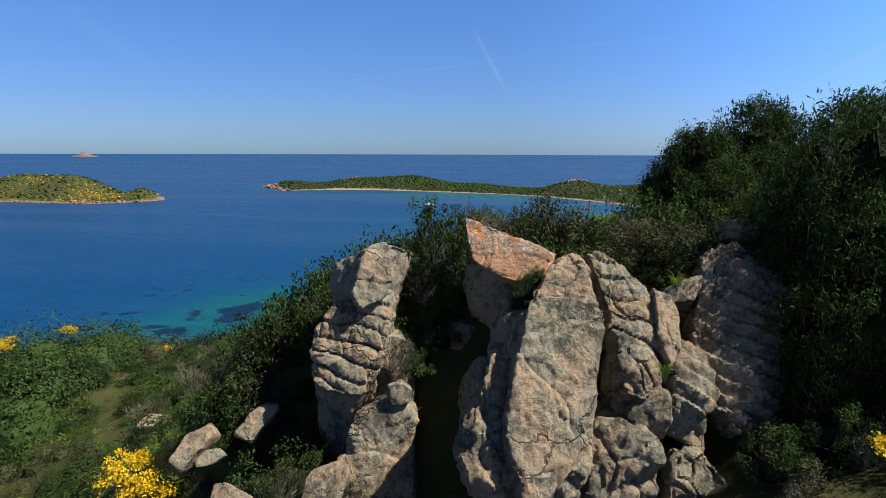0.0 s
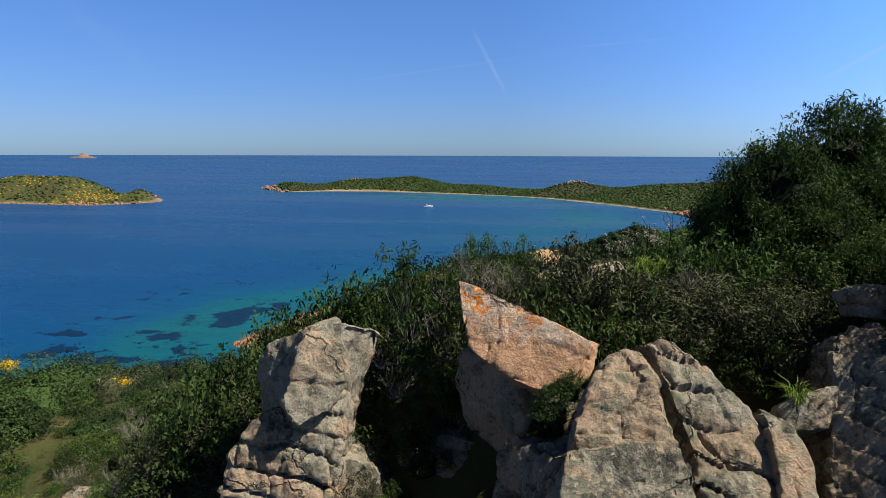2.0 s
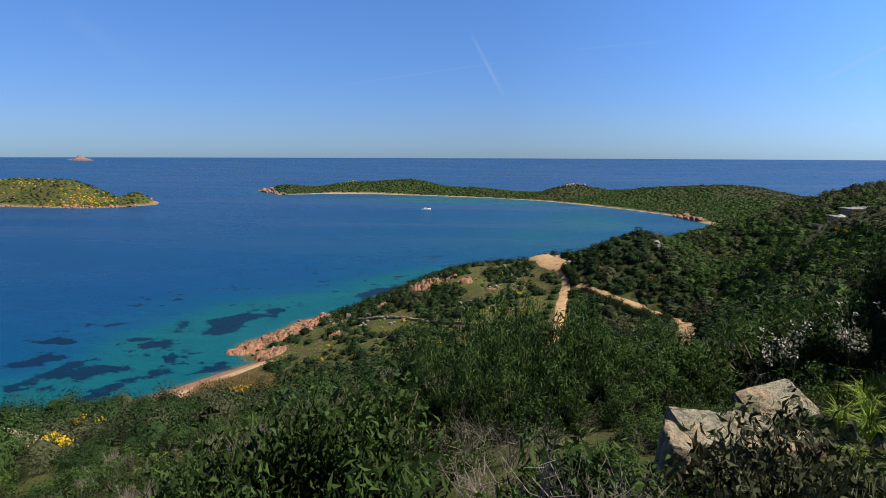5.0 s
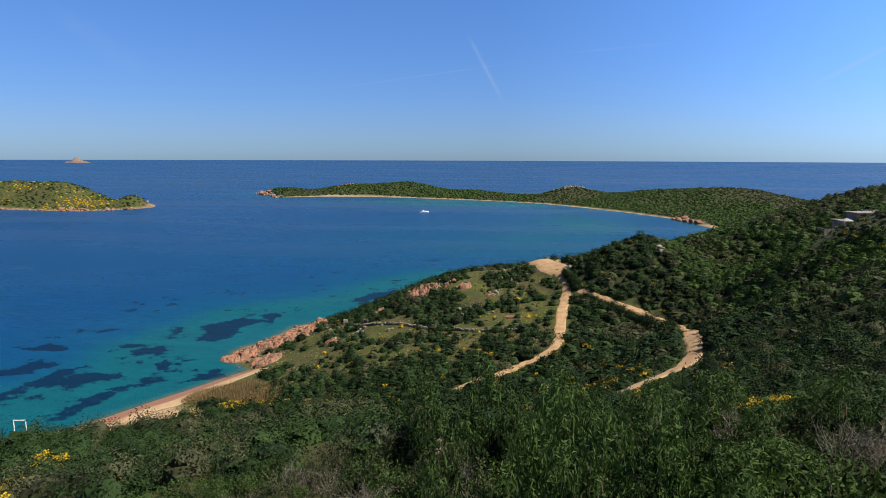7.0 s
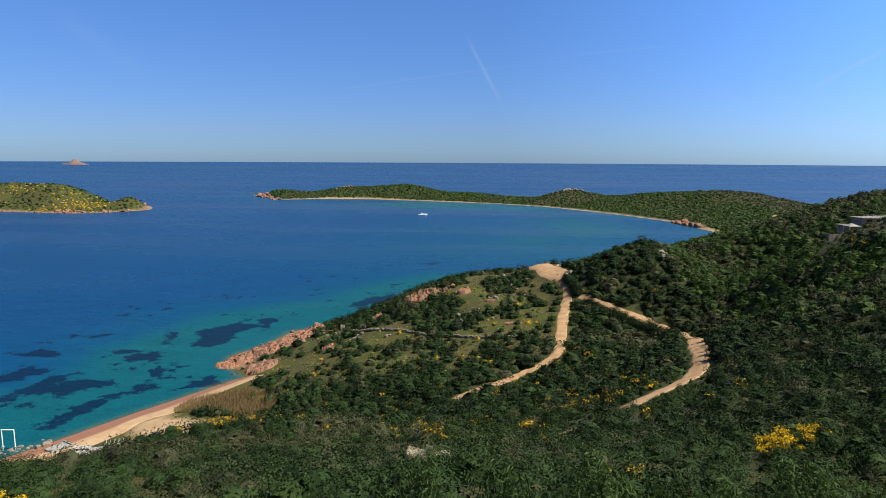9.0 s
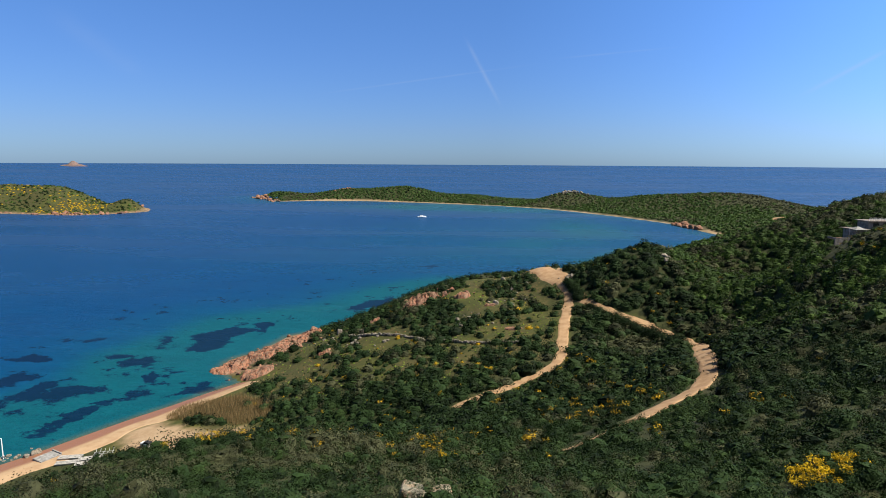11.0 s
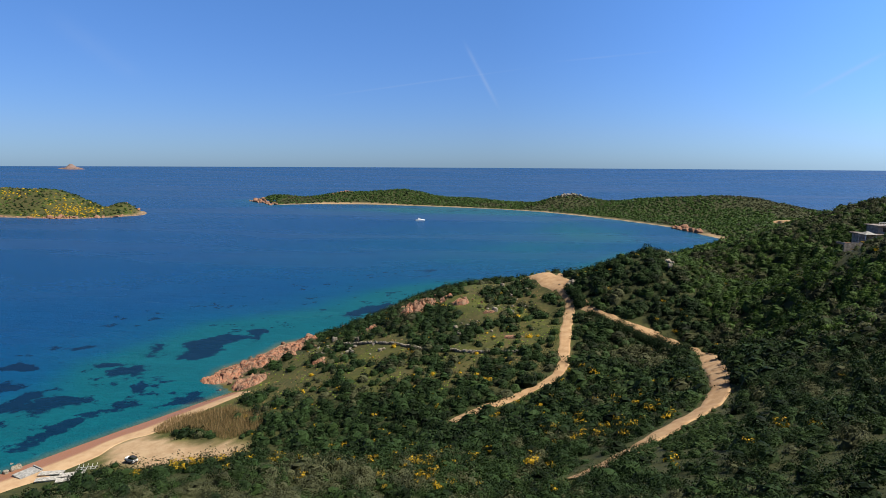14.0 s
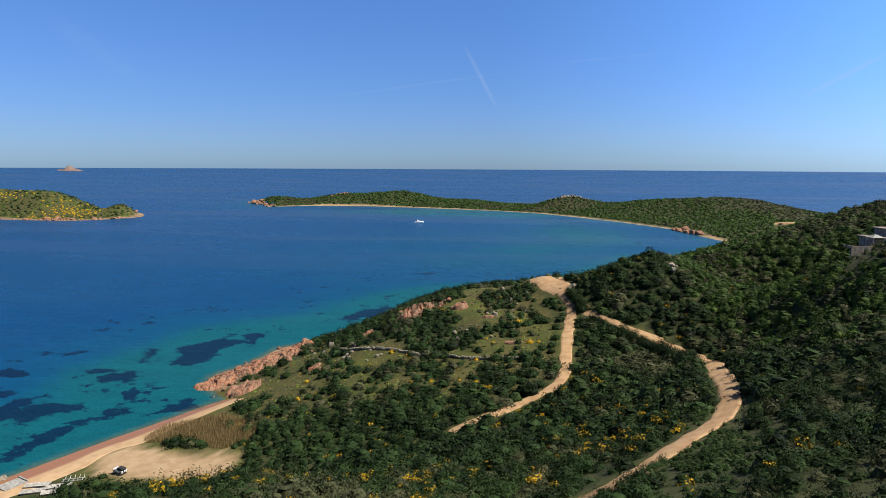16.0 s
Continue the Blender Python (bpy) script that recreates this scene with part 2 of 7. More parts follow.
def ground_mat():
    k = Nodes("scrub_ground")
    big, mid, fine = k.noise(0.035, 4), k.noise(0.30, 6, 0.65), k.noise(5.0, 5, 0.7)
    col = k.mix(k.ramp(mid, 0.38, 0.62), (0.046, 0.050, 0.013), (0.086, 0.068, 0.029))
    col = k.mix(k.ramp(big, 0.42, 0.60), col, (0.066, 0.074, 0.015))
    col = k.mix(k.ramp(fine, 0.50, 0.70, 0, 0.6), col, (0.04, 0.04, 0.016))
    col = k.mix(k.ramp(k.noise(1.1, 5, 0.7), 0.62, 0.70, 0, 0.7), col, (0.264, 0.2, 0.136))
    col = k.mix(k.attr("sand"), col, k.mix(k.ramp(mid, 0.3, 0.7), (0.25, 0.17, 0.10), (0.33, 0.245, 0.155)))
    col = k.mix(k.attr("stony"), col, k.mix(k.ramp(mid, 0.35, 0.65), (0.192, 0.12, 0.08), (0.336, 0.224, 0.152)))
    # darker ground colour where scrub grows
    col = k.mix(k.attr("under_scrub"), col, k.mix(k.ramp(k.noise(0.5, 5, 0.7), 0.35, 0.65), (0.0144, 0.0208, 0.008), (0.044, 0.048, 0.0176)))
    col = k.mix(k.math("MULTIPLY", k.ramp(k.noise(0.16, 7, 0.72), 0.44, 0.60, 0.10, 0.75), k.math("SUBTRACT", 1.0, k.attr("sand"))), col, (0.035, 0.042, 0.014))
    k.bump(k.math("ADD", mid, k.math("MULTIPLY", fine, 0.3)), 0.6, 0.3)
    return k.done(col, 0.95, 0.0, 0.2)


GROUND = ground_mat()


def sand_mat(name, a, b, wet=None):
    k = Nodes(name)
    n, fine = k.noise(0.35, 5, 0.6), k.noise(7.0, 4, 0.7)
    col = k.mix(k.ramp(n, 0.32, 0.68), a, b)
    col = k.mix(k.ramp(fine, 0.58, 0.75, 0, 0.5), col, tuple(c * 0.6 for c in a))
    rough = 0.95
    if wet:
        w = k.ramp(k.math("ADD", k.attr("wet"), k.math("MULTIPLY", k.math("SUBTRACT", n, 0.5), 0.25)), 0.35, 0.75)
        col = k.mix(w, col, wet)
        rough = k.ramp(w, 0, 1, 0.95, 0.5)
    k.bump(k.math("ADD", n, k.math("MULTIPLY", fine, 0.5)), 0.4, 0.12)
    return k.done(col, rough, 0.0, 0.25)


ROAD = sand_mat("dirt_road", (0.265, 0.165, 0.088), (0.355, 0.240, 0.138))
BEACH = sand_mat("beach_sand", (0.300, 0.200, 0.118), (0.370, 0.262, 0.160), (0.215, 0.105, 0.062))


def sea_mat():
    """Clear water: deep blue, turquoise over sand, dark meadows of seagrass."""
    k = Nodes("sea_water")
    shoal, edge, weed = k.attr("shoal"), k.attr("edge"), k.attr("weed")
    n1 = k.noise(0.012, 4, 0.6)
    s = k.math("ADD", shoal, k.math("MULTIPLY", k.math("SUBTRACT", n1, 0.5), 0.55))
    col = k.mix(k.ramp(s, 0.05, 0.55), (0.0012, 0.046, 0.142), (0.0015, 0.055, 0.138))
    col = k.mix(k.ramp(s, 0.52, 0.98), col, (0.003, 0.080, 0.110))
    blot = k.noise(0.075, 9, 0.70, squash=(0.9, 0.9, 1))
    g = k.math("ADD", weed, k.math("MULTIPLY", k.math("SUBTRACT", blot, 0.5), 2.6))
    col = k.mix(k.ramp(g, 0.46, 0.62, 0, 0.92), col, (0.0012, 0.014, 0.044))
    col = k.mix(k.ramp(k.math("ADD", edge, k.math("MULTIPLY", k.math("SUBTRACT", k.noise(0.35, 4), 0.5), 0.3)), 0.40, 1.0, 0, 0.8), col, (0.070, 0.095, 0.062))
    streak = k.noise(0.004, 5, 0.6, squash=(0.35, 1.6, 1))
    wave = k.math("ADD", k.noise(0.9, 3, 0.6, squash=(1, 1.6, 1)), k.math("MULTIPLY", k.noise(0.16, 3, 0.5, squash=(0.6, 1.5, 1)), 1.5))
    k.bump(wave, 0.8, 0.6)
    rough = k.ramp(streak, 0.40, 0.62, 0.23, 0.31)
    col = k.mix(k.ramp(k.noise(0.06, 7, 0.75, squash=(0.5, 1.4, 1)), 0.35, 0.65, 0, 0.35), col, k.mix(1.0, col, (0.55, 0.62, 0.68), "MULTIPLY"))
    # light and dark of small ripples, put into the water colour as noise
    col = k.mix(k.ramp(k.noise(0.45, 4, 0.7, squash=(0.6, 1.3, 1)), 0.35, 0.65, 0, 0.5), col, k.mix(1.0, col, (0.66, 0.72, 0.76), "MULTIPLY"))
    k.done(col, 0.6, 0.0, 0.0)
    shine, facing, blend = k.n.new("ShaderNodeBsdfGlossy"), k.n.new("ShaderNodeFresnel"), k.n.new("ShaderNodeMixShader")
    facing.inputs["IOR"].default_value = 1.33
    k.put(rough, shine.inputs["Roughness"])
    k.l.new(k.bsdf.inputs["Normal"].links[0].from_socket, shine.inputs["Normal"])
    k.put(k.math("MINIMUM", k.math("MULTIPLY", facing.outputs[0], 0.50), 0.30), blend.inputs[0])
    k.l.new(k.bsdf.outputs[0], blend.inputs[1]), k.l.new(shine.outputs[0], blend.inputs[2])
    k.l.new(blend.outputs[0], k.out.inputs[0])
    return k.mat


SEA = sea_mat()
WHITE = paint("white_paint", (0.80, 0.80, 0.78), 0.35, 0, 0.05)
BLACK = paint("black_canvas", (0.02, 0.02, 0.022), 0.7)
RUBBER = paint("rubber_black", (0.018, 0.018, 0.018), 0.85)
STEEL = paint("galvanised_steel", (0.55, 0.56, 0.57), 0.45, 0.6)
ROOF = paint("weathered_roof", (0.17, 0.145, 0.125), 0.9, 0, 0.3, 1.2)
CONCRETE = paint("grey_concrete", (0.26, 0.26, 0.255), 0.9, 0, 0.2, 1.5)
PLANK = paint("weathered_plank", (0.36, 0.35, 0.33), 0.85, 0, 0.25, 2.0)
TERRACOTTA = paint("terracotta_tile", (0.46, 0.20, 0.12), 0.8, 0, 0.2, 1.0)
PLASTER = paint("grey_stone_plaster", (0.22, 0.20, 0.18), 0.9, 0, 0.25, 1.0)
GLASS_DARK = paint("window_glass_dark", (0.02, 0.025, 0.03), 0.08)

# ---------------------------------------------------------------- noise and meshes
def hashed(ix, iy, iz, seed):
    h = (ix.astype(np.int64) * 374761393 + iy.astype(np.int64) * 668265263 + iz.astype(np.int64) * 2147483647 + seed * 974634777) & 0xFFFFFFFF
    h = ((h ^ (h >> 13)) * 1274126177) & 0xFFFFFFFF
    h = ((h ^ (h >> 16)) * 2246822519) & 0xFFFFFFFF
    return ((h ^ (h >> 15)) & 0xFFFFFF) / float(0xFFFFFF)


def vnoise(p, seed=0):
    """Smooth noise from -1 to 1 for rows of x, y, z."""
    i = np.floor(p).astype(np.int64)
    u = p - i
    u = u * u * u * (u * (u * 6 - 15) + 10)
    total = 0
    for dx in (0, 1):
        for dy in (0, 1):
            for dz in (0, 1):
                w = (u[:, 0] if dx else 1 - u[:, 0]) * (u[:, 1] if dy else 1 - u[:, 1]) * (u[:, 2] if dz else 1 - u[:, 2])
                total = total + w * hashed(i[:, 0] + dx, i[:, 1] + dy, i[:, 2] + dz, seed)
    return total * 2 - 1


def fbm(p, octaves=4, seed=0, gain=0.5):
    total, amp = 0, 1.0
    for o in range(octaves):
        total = total + amp * vnoise(p * 2.03**o + 17.3 * o, seed + o)
        amp *= gain
    return total


def cracks(p, seed=0):
    """Distance to the border between the cells of a jittered grid, 0 on the border; and a number for each cell."""
    i = np.floor(p).astype(np.int64)
    f1, f2, cell = np.full(len(p), 9.0), np.full(len(p), 9.0), np.zeros(len(p))
    for dx in (-1, 0, 1):
        for dy in (-1, 0, 1):
            for dz in (-1, 0, 1):
                j = i + (dx, dy, dz)
                q = np.stack([hashed(j[:, 0], j[:, 1], j[:, 2], seed + s) for s in (1, 2, 3)], 1)
                d = np.sqrt(((j + 0.15 + 0.7 * q - p) ** 2).sum(1))
                near = d < f1
                f2 = np.where(near, f1, np.minimum(f2, d))
                cell = np.where(near, q[:, 0], cell)
                f1 = np.minimum(f1, d)
    return f2 - f1, cell


def smoothstep(a, b, x):
    t = np.clip((x - a) / (b - a), 0, 1)
    return t * t * (3 - 2 * t)


def mesh_of(name, verts, faces, mats, smooth=True, marks=None, slots=None):
    """A mesh from arrays; marks: values for each vertex by name; slots: material of each face."""
    me = bpy.data.meshes.new(name)
    verts, faces = np.asarray(verts, np.float32), np.asarray(faces, np.int32)
    n, k = faces.shape
    me.vertices.add(len(verts))
    me.vertices.foreach_set("co", verts.ravel())
    me.loops.add(n * k)
    me.loops.foreach_set("vertex_index", faces.ravel())
    me.polygons.add(n)
    me.polygons.foreach_set("loop_start", np.arange(0, n * k, k, dtype=np.int32))
    for m in mats if isinstance(mats, (list, tuple)) else [mats]:
        me.materials.append(m)
    if slots is not None:
        me.polygons.foreach_set("material_index", np.asarray(slots, np.int32))
    me.polygons.foreach_set("use_smooth", np.full(n, smooth, dtype=bool))
    for key, values in (marks or {}).items():
        me.attributes.new(key, "FLOAT", "POINT").data.foreach_set("value", np.asarray(values, np.float32))
    me.update(calc_edges=True)
    return me


def part(name, data, parent, label="", m=None):
    ob = new(name, data)
    ob.parent = parent
    if m is not None:
        ob.matrix_basis = m
    return tagged(ob, label) if label else ob


def grid_faces(rows, cols, wrap=False):
    a = np.arange(rows * cols).reshape(rows, cols)
    if wrap:
        a = np.concatenate([a, a[:, :1]], 1)
    return np.stack([a[:-1, :-1], a[:-1, 1:], a[1:, 1:], a[1:, :-1]], -1).reshape(-1, 4)


# ---------------------------------------------------------------- lie of the land
COAST = np.array([
    (-420, -300), (-300, -60), (-215, 60), (-165, 130), (-140, 170), (-130, 186), (-121.5, 202), (-116, 212), (-109.4, 222.6), (-102.5, 235), (-95, 247), (-101, 252), (-110, 261),
    (-111, 271), (-103, 284), (-98, 309), (-76, 327), (-63, 340), (-52, 361), (-38, 392), (-10, 420), (40, 425), (80, 440),
    (120, 520), (172, 631), (208, 655), (262, 727), (249, 806), (241, 872), (217, 923), (183, 990), (134, 1066), (83, 1132),
    (4, 1190), (-102, 1236), (-265, 1290), (-368, 1282), (-447, 1240), (-542, 1374), (-440, 1430), (-250, 1440), (-100, 1400), (60, 1420),
    (250, 1330), (420, 1230), (560, 1000), (640, 760), (900, 500), (1200, 100), (900, -300)], float)
BROAD = [(40, 80, 25.9), (200, 320, 15.5), (40, -80, 37.9), (120, 240, 31.8), (280, 80, 8.5), (200, 400, 30.4), (280, 160, 22.0), (120, 0, 17.9), (-40, 400, 10.8), (280, 240, 19.8), (40, 0, 25.8)]
HILLS = [(20, 160, -17.1), (-20, 320, 8.3), (-60, 40, 9.7), (-100, 160, -5.5), (60, 160, 10.0), (60, 280, -11.2), (-100, 120, 2.3), (-100, 320, -6.9), (-20, 280, 5.5), (-20, 120, 8.0)]
KNOLLS = [(-40, 95, -1.8), (-30, 64, 1.0), (200, 358, 7.0), (168, 350, 3.0), (-35, 110, 11.3), (15, 160, 2.9), (-60, 60, 10.9), (40, 210, 1.7), (115, 285, -2.8), (65, 210, -12.4), (90, 210, 3.2), (65, 285, 31.0), (90, 285, -19.7), (-10, 285, 0.3), (115, 135, 12.3), (115, 210, 14.2), (-10, 110, -8.4), (-60, 160, -5.8)]
HUMPS = [(-39, 95, -3.2), (16, 30, 10.0), (-8, 42, 7.8), (16, 18, -6.0), (16, 54, -3.5), (-20, 30, -2.8)]
CAPES = [(20, 311, 3.0, 8), (22, 303, 3.0, 12), (-10, 43, -1.8, 6.3), (-32, 71, 1.5, 10), (-52, 106, 2.5, 12), (5, 38.5, -2.3, 5.5), (-27, 40, 3.4, 6), (-477, 1345, 14, 40), (-330, 1370, 19, 55), (-200, 1385, 27, 55), (-60, 1330, 11, 60), (141, 1252, 22, 42), (277, 1173, 19, 75), (400, 1090, 27, 75), (430, 940, 13, 80), (350, 790, 13, 60)]


def inland(p, line=COAST):
    """Metres from the shore, negative at sea."""
    d, inside = np.full(len(p), 1e9), np.zeros(len(p), bool)
    for (x0, y0), (x1, y1) in zip(line, np.roll(line, -1, 0)):
        e, w = np.array([x1 - x0, y1 - y0]), p - (x0, y0)
        t = np.clip((w @ e) / (e @ e), 0, 1)
        d = np.minimum(d, np.hypot(w[:, 0] - t * e[0], w[:, 1] - t * e[1]))
        if y0 != y1:
            inside ^= ((y0 > p[:, 1]) != (y1 > p[:, 1])) & (p[:, 0] < (x1 - x0) * (p[:, 1] - y0) / (y1 - y0) + x0)
    return np.where(inside, d, -d)


def from_line(p, line):
    """Metres from an open line."""
    d = np.full(len(p), 1e9)
    for (x0, y0), (x1, y1) in zip(line[:-1], line[1:]):
        e, w = np.array([x1 - x0, y1 - y0], float), p - (x0, y0)
        t = np.clip((w @ e) / (e @ e), 0, 1)
        d = np.minimum(d, np.hypot(w[:, 0] - t * e[0], w[:, 1] - t * e[1]))
    return d


def ground_z(p):
    """Height of the bare ground at rows of x, y."""
    p = np.atleast_2d(np.asarray(p, float))
    s = inland(p)
    h = np.zeros(len(p))
    for hills, wide in ((BROAD, 90), (HILLS, 38), (KNOLLS, 24), (HUMPS, 13)):
        for x, y, a in hills:
            h += a * np.exp(-((p[:, 0] - x) ** 2 + (p[:, 1] - y) ** 2) / (2 * wide**2))
    for x, y, a, wide in CAPES:
        h += a * np.exp(-((p[:, 0] - x) ** 2 + (p[:, 1] - y) ** 2) / (2 * wide**2))
    # the crag: a step of about four metres, falling away to one side
    x, y = p[:, 0], p[:, 1]
    lean = 0.20 * np.clip(x, 0, 12) + 0.58 * np.minimum(x, 0) + 0.35 * np.clip(x - 3.5, 0, 6) * (1 - smoothstep(21.5, 24.5, y))
    crag = 73.4 + lean + 4.1 * smoothstep(21.5, 26.0, y) - 0.32 * np.clip(y - 29.5, 0, None)
    near = np.exp(-(((x - 1) / 14) ** 4) - ((y - 22) / 13) ** 4)
    h = h + (crag - h) * near
    lump = fbm(np.c_[p * 0.045, np.zeros(len(p))], 4, 5)
    h = np.maximum(h, 1.2) * (1 - np.exp(-np.maximum(s, 0) / 15)) + lump * np.clip(s / 60, 0, 1) * 0.9
    return np.where(s > 0, h, np.maximum(s * 0.12, -5.0))


def one_z(x, y):
    return float(ground_z([(x, y)])[0])


TRACK = [(36, 330), (30, 312), (24.5, 295), (25.5, 283), (27.8, 275), (27.2, 266), (25, 258), (22, 238), (20, 220), (16.5, 205), (10.1, 199), (2.5, 192.6), (-4.7, 189.6), (-12, 184)]
LANE = [(26, 284), (30, 268), (34.9, 253), (42.4, 243), (49.2, 233.7), (56, 219), (56.5, 207), (52.5, 192), (47.2, 176.4), (44.2, 164.7), (40.7, 153), (37, 146.5), (31, 139), (24, 131), (18.5, 123.5), (13, 118), (8, 114)]
TURNOUT = [(17, 316), (20, 305), (23.5, 294), (26, 284)]
YARD = [(-104, 199), (-97, 193), (-86, 191.5), (-74, 189.5)]
GLADE = [(-82, 238), (-66, 231), (-62, 262), (-40, 236), (-18, 222), (4, 226), (12, 246), (6, 275), (-8, 305)]


def track_x(y):
    """Where the track runs, at rows of y."""
    line = np.array(TRACK, float)[::-1]
    return np.interp(y, line[:, 1], line[:, 0])


def spaced(values):
    out = [values[0]]
    for a, b, step in values[1]:
        out += list(np.arange(a + step, b + step / 2, step))
    return np.array(out, float)


xs = spaced((-460, [(-460, -150, 10), (-150, -45, 3), (-45, -15, 1), (-15, 15, 0.5), (15, 45, 1), (45, 160, 3), (160, 700, 12), (700, 1240, 30)]))
ys = spaced((-320, [(-320, -30, 10), (-30, 10, 1), (10, 40, 0.5), (40, 70, 1), (70, 340, 3), (340, 460, 5), (460, 1460, 12)]))
gx, gy = np.meshgrid(xs, ys)
flat = np.c_[gx.ravel(), gy.ravel()]
height = ground_z(flat)
shore = inland(flat)
yard = np.minimum(from_line(flat, YARD), 99)
wob = fbm(np.c_[flat * 0.2, np.zeros(len(flat))], 3, 9)
glade = smoothstep(26, 12, from_line(flat, GLADE) + 7 * wob) * smoothstep(1, -3, flat[:, 0] - track_x(flat[:, 1]))
rocky = smoothstep(17, 6, np.abs(shore - 6) + 6 * wob) * ((flat[:, 1] > 254) | (flat[:, 1] < 185)) * (flat[:, 1] < 700)
far_sand = smoothstep(15, 8, np.abs(shore - 4) + 2 * wob) * (flat[:, 1] > 700) * (flat[:, 0] < 300)
# mask of the darker ground: scrub land clear of shore, glade, yard and roads
under_scrub = smoothstep(3, 10, shore + 3 * wob) * (1 - glade) * smoothstep(9, 16, yard + 3 * wob) * smoothstep(1.5, 3.5, from_line(flat, TRACK)) * smoothstep(1.5, 3.5, from_line(flat, LANE))
under_scrub *= np.where(flat[:, 1] < 70, 0.35, 1.0)
sand = np.maximum(smoothstep(8.5, 5.5, yard + 2 * wob), far_sand)
terrain = new("ground", mesh_of("ground", np.c_[flat, height], grid_faces(len(ys), len(xs)), GROUND, True, {"sand": sand, "stony": rocky, "under_scrub": under_scrub}))
tagged(terrain, "scrub-covered hillside and low headland above the bay", "ground", kind="structure")


# ---------------------------------------------------------------- sea
def sea_z(r):
    return 57.3 * np.clip((r - 2400) / 2500, 0, None) ** 2


ISLET = np.array([(-1000, 960), (-900, 905), (-743, 900), (-680, 890), (-626, 888), (-590, 912), (-566, 950), (-560, 972), (-575, 1003), (-600, 1040), (-680, 1090), (-820, 1120), (-960, 1080)], float)
radii = np.concatenate([np.arange(60, 520, 4), np.geomspace(520, 4900, 90)])
angles = np.radians(np.arange(-100, 80.1, 0.6))
rr, aa = np.meshgrid(radii, angles)
sea_p = np.c_[(rr * np.sin(aa)).ravel(), (35 + rr * np.cos(aa)).ravel()]
off = -inland(sea_p)
off_islet = -inland(sea_p, ISLET)
wob = fbm(np.c_[sea_p * 0.018, np.zeros(len(sea_p))], 4, 3)
bay = np.exp(-(((sea_p[:, 0] + 60) / 270) ** 2 + ((sea_p[:, 1] - 1150) / 130) ** 2)) + 0.75 * np.exp(-(((sea_p[:, 0] - 110) / 130) ** 2 + ((sea_p[:, 1] - 800) / 230) ** 2))
near_shore = np.exp(-(np.clip(off - 12, 0, None) / 66) ** 1.6)
broad = 0.72 * np.exp(-(((sea_p[:, 0] - 70) / 260) ** 2 + ((sea_p[:, 1] - 640) / 300) ** 2))
shoal = np.clip(np.maximum(np.maximum(1.15 * bay, broad), np.where(sea_p[:, 1] < 640, 1.3 * near_shore, 0.7 * near_shore)) + 0.10 * wob * near_shore, 0, 1)
edge = np.exp(-np.clip(off, 0, None) / 6.0) * (sea_p[:, 1] < 600)
# seagrass meadows off the beach: middle, half length, half width, heading
MEADOWS = [(-135, 214, 19, 5.2, 75), (-130, 246, 7, 4.6, 43), (-116, 230, 9, 4.4, 40), (-115, 246, 5, 2.8, 44), (-158, 231, 12, 6.2, 64), (-154, 261, 15, 6.5, 15),
           (-129, 306, 21, 8.0, 60), (-110, 255, 4, 3.2, 63), (-164, 271, 9, 4.0, 6), (-72, 376, 22, 7.3, 52), (-164, 216, 8, 4.0, 81), (-185, 239, 10, 5.5, 24),
           (-196, 261, 12, 6.0, 14), (-110, 330, 9, 4.0, 55), (-175, 190, 14, 6.0, 70), (-205, 215, 14, 6.0, 40)]
weed = np.zeros(len(sea_p))
drift = [9.0 * fbm(np.c_[sea_p * 0.055, np.full(len(sea_p), 7.0 * n)], 3, 15 + n) for n in (0, 1)]
for mx, my, long, wide, turn in MEADOWS:
    c, s = math.cos(radians(turn)), math.sin(radians(turn))
    u, v = sea_p[:, 0] + drift[0] - mx, sea_p[:, 1] + drift[1] - my
    r = np.hypot((u * c + v * s) / long, (v * c - u * s) / wide)
    weed = np.maximum(weed, 0.95 * smoothstep(1.95, 0.05, r + 0.35 * wob))
loose = 0.42 * np.exp(-(((off - 38) / 20) ** 2)) * (sea_p[:, 1] < 300) + 0.36 * np.exp(-(((off - 30) / 22) ** 2)) * (sea_p[:, 1] > 300) * (sea_p[:, 1] < 640) + 0.30 * np.exp(-(((off - 95) / 35) ** 2)) * (sea_p[:, 1] < 620)
weed = np.maximum(weed, np.maximum(loose, 0.36 * bay * (sea_p[:, 1] > 560)))
sea = new("sea", mesh_of("sea", np.c_[sea_p, sea_z(rr.ravel())], grid_faces(len(angles), len(radii))[:, ::-1], SEA, True, {"shoal": shoal, "edge": edge, "weed": weed}))
tagged(sea, "calm blue sea with turquoise shallows and dark seagrass", "sea", kind="structure")
backs = np.radians(np.arange(80, 260.1, 3))
rr2, aa2 = np.meshgrid(np.geomspace(60, 4900, 40), backs)
sea_back = new("sea_behind", mesh_of("sea_behind", np.c_[(rr2 * np.sin(aa2)).ravel(), (35 + rr2 * np.cos(aa2)).ravel(), sea_z(rr2.ravel()) - 0.3], grid_faces(len(backs), 40)[:, ::-1], SEA))
tagged(sea_back, "open blue sea round the headland", "sea", kind="structure")


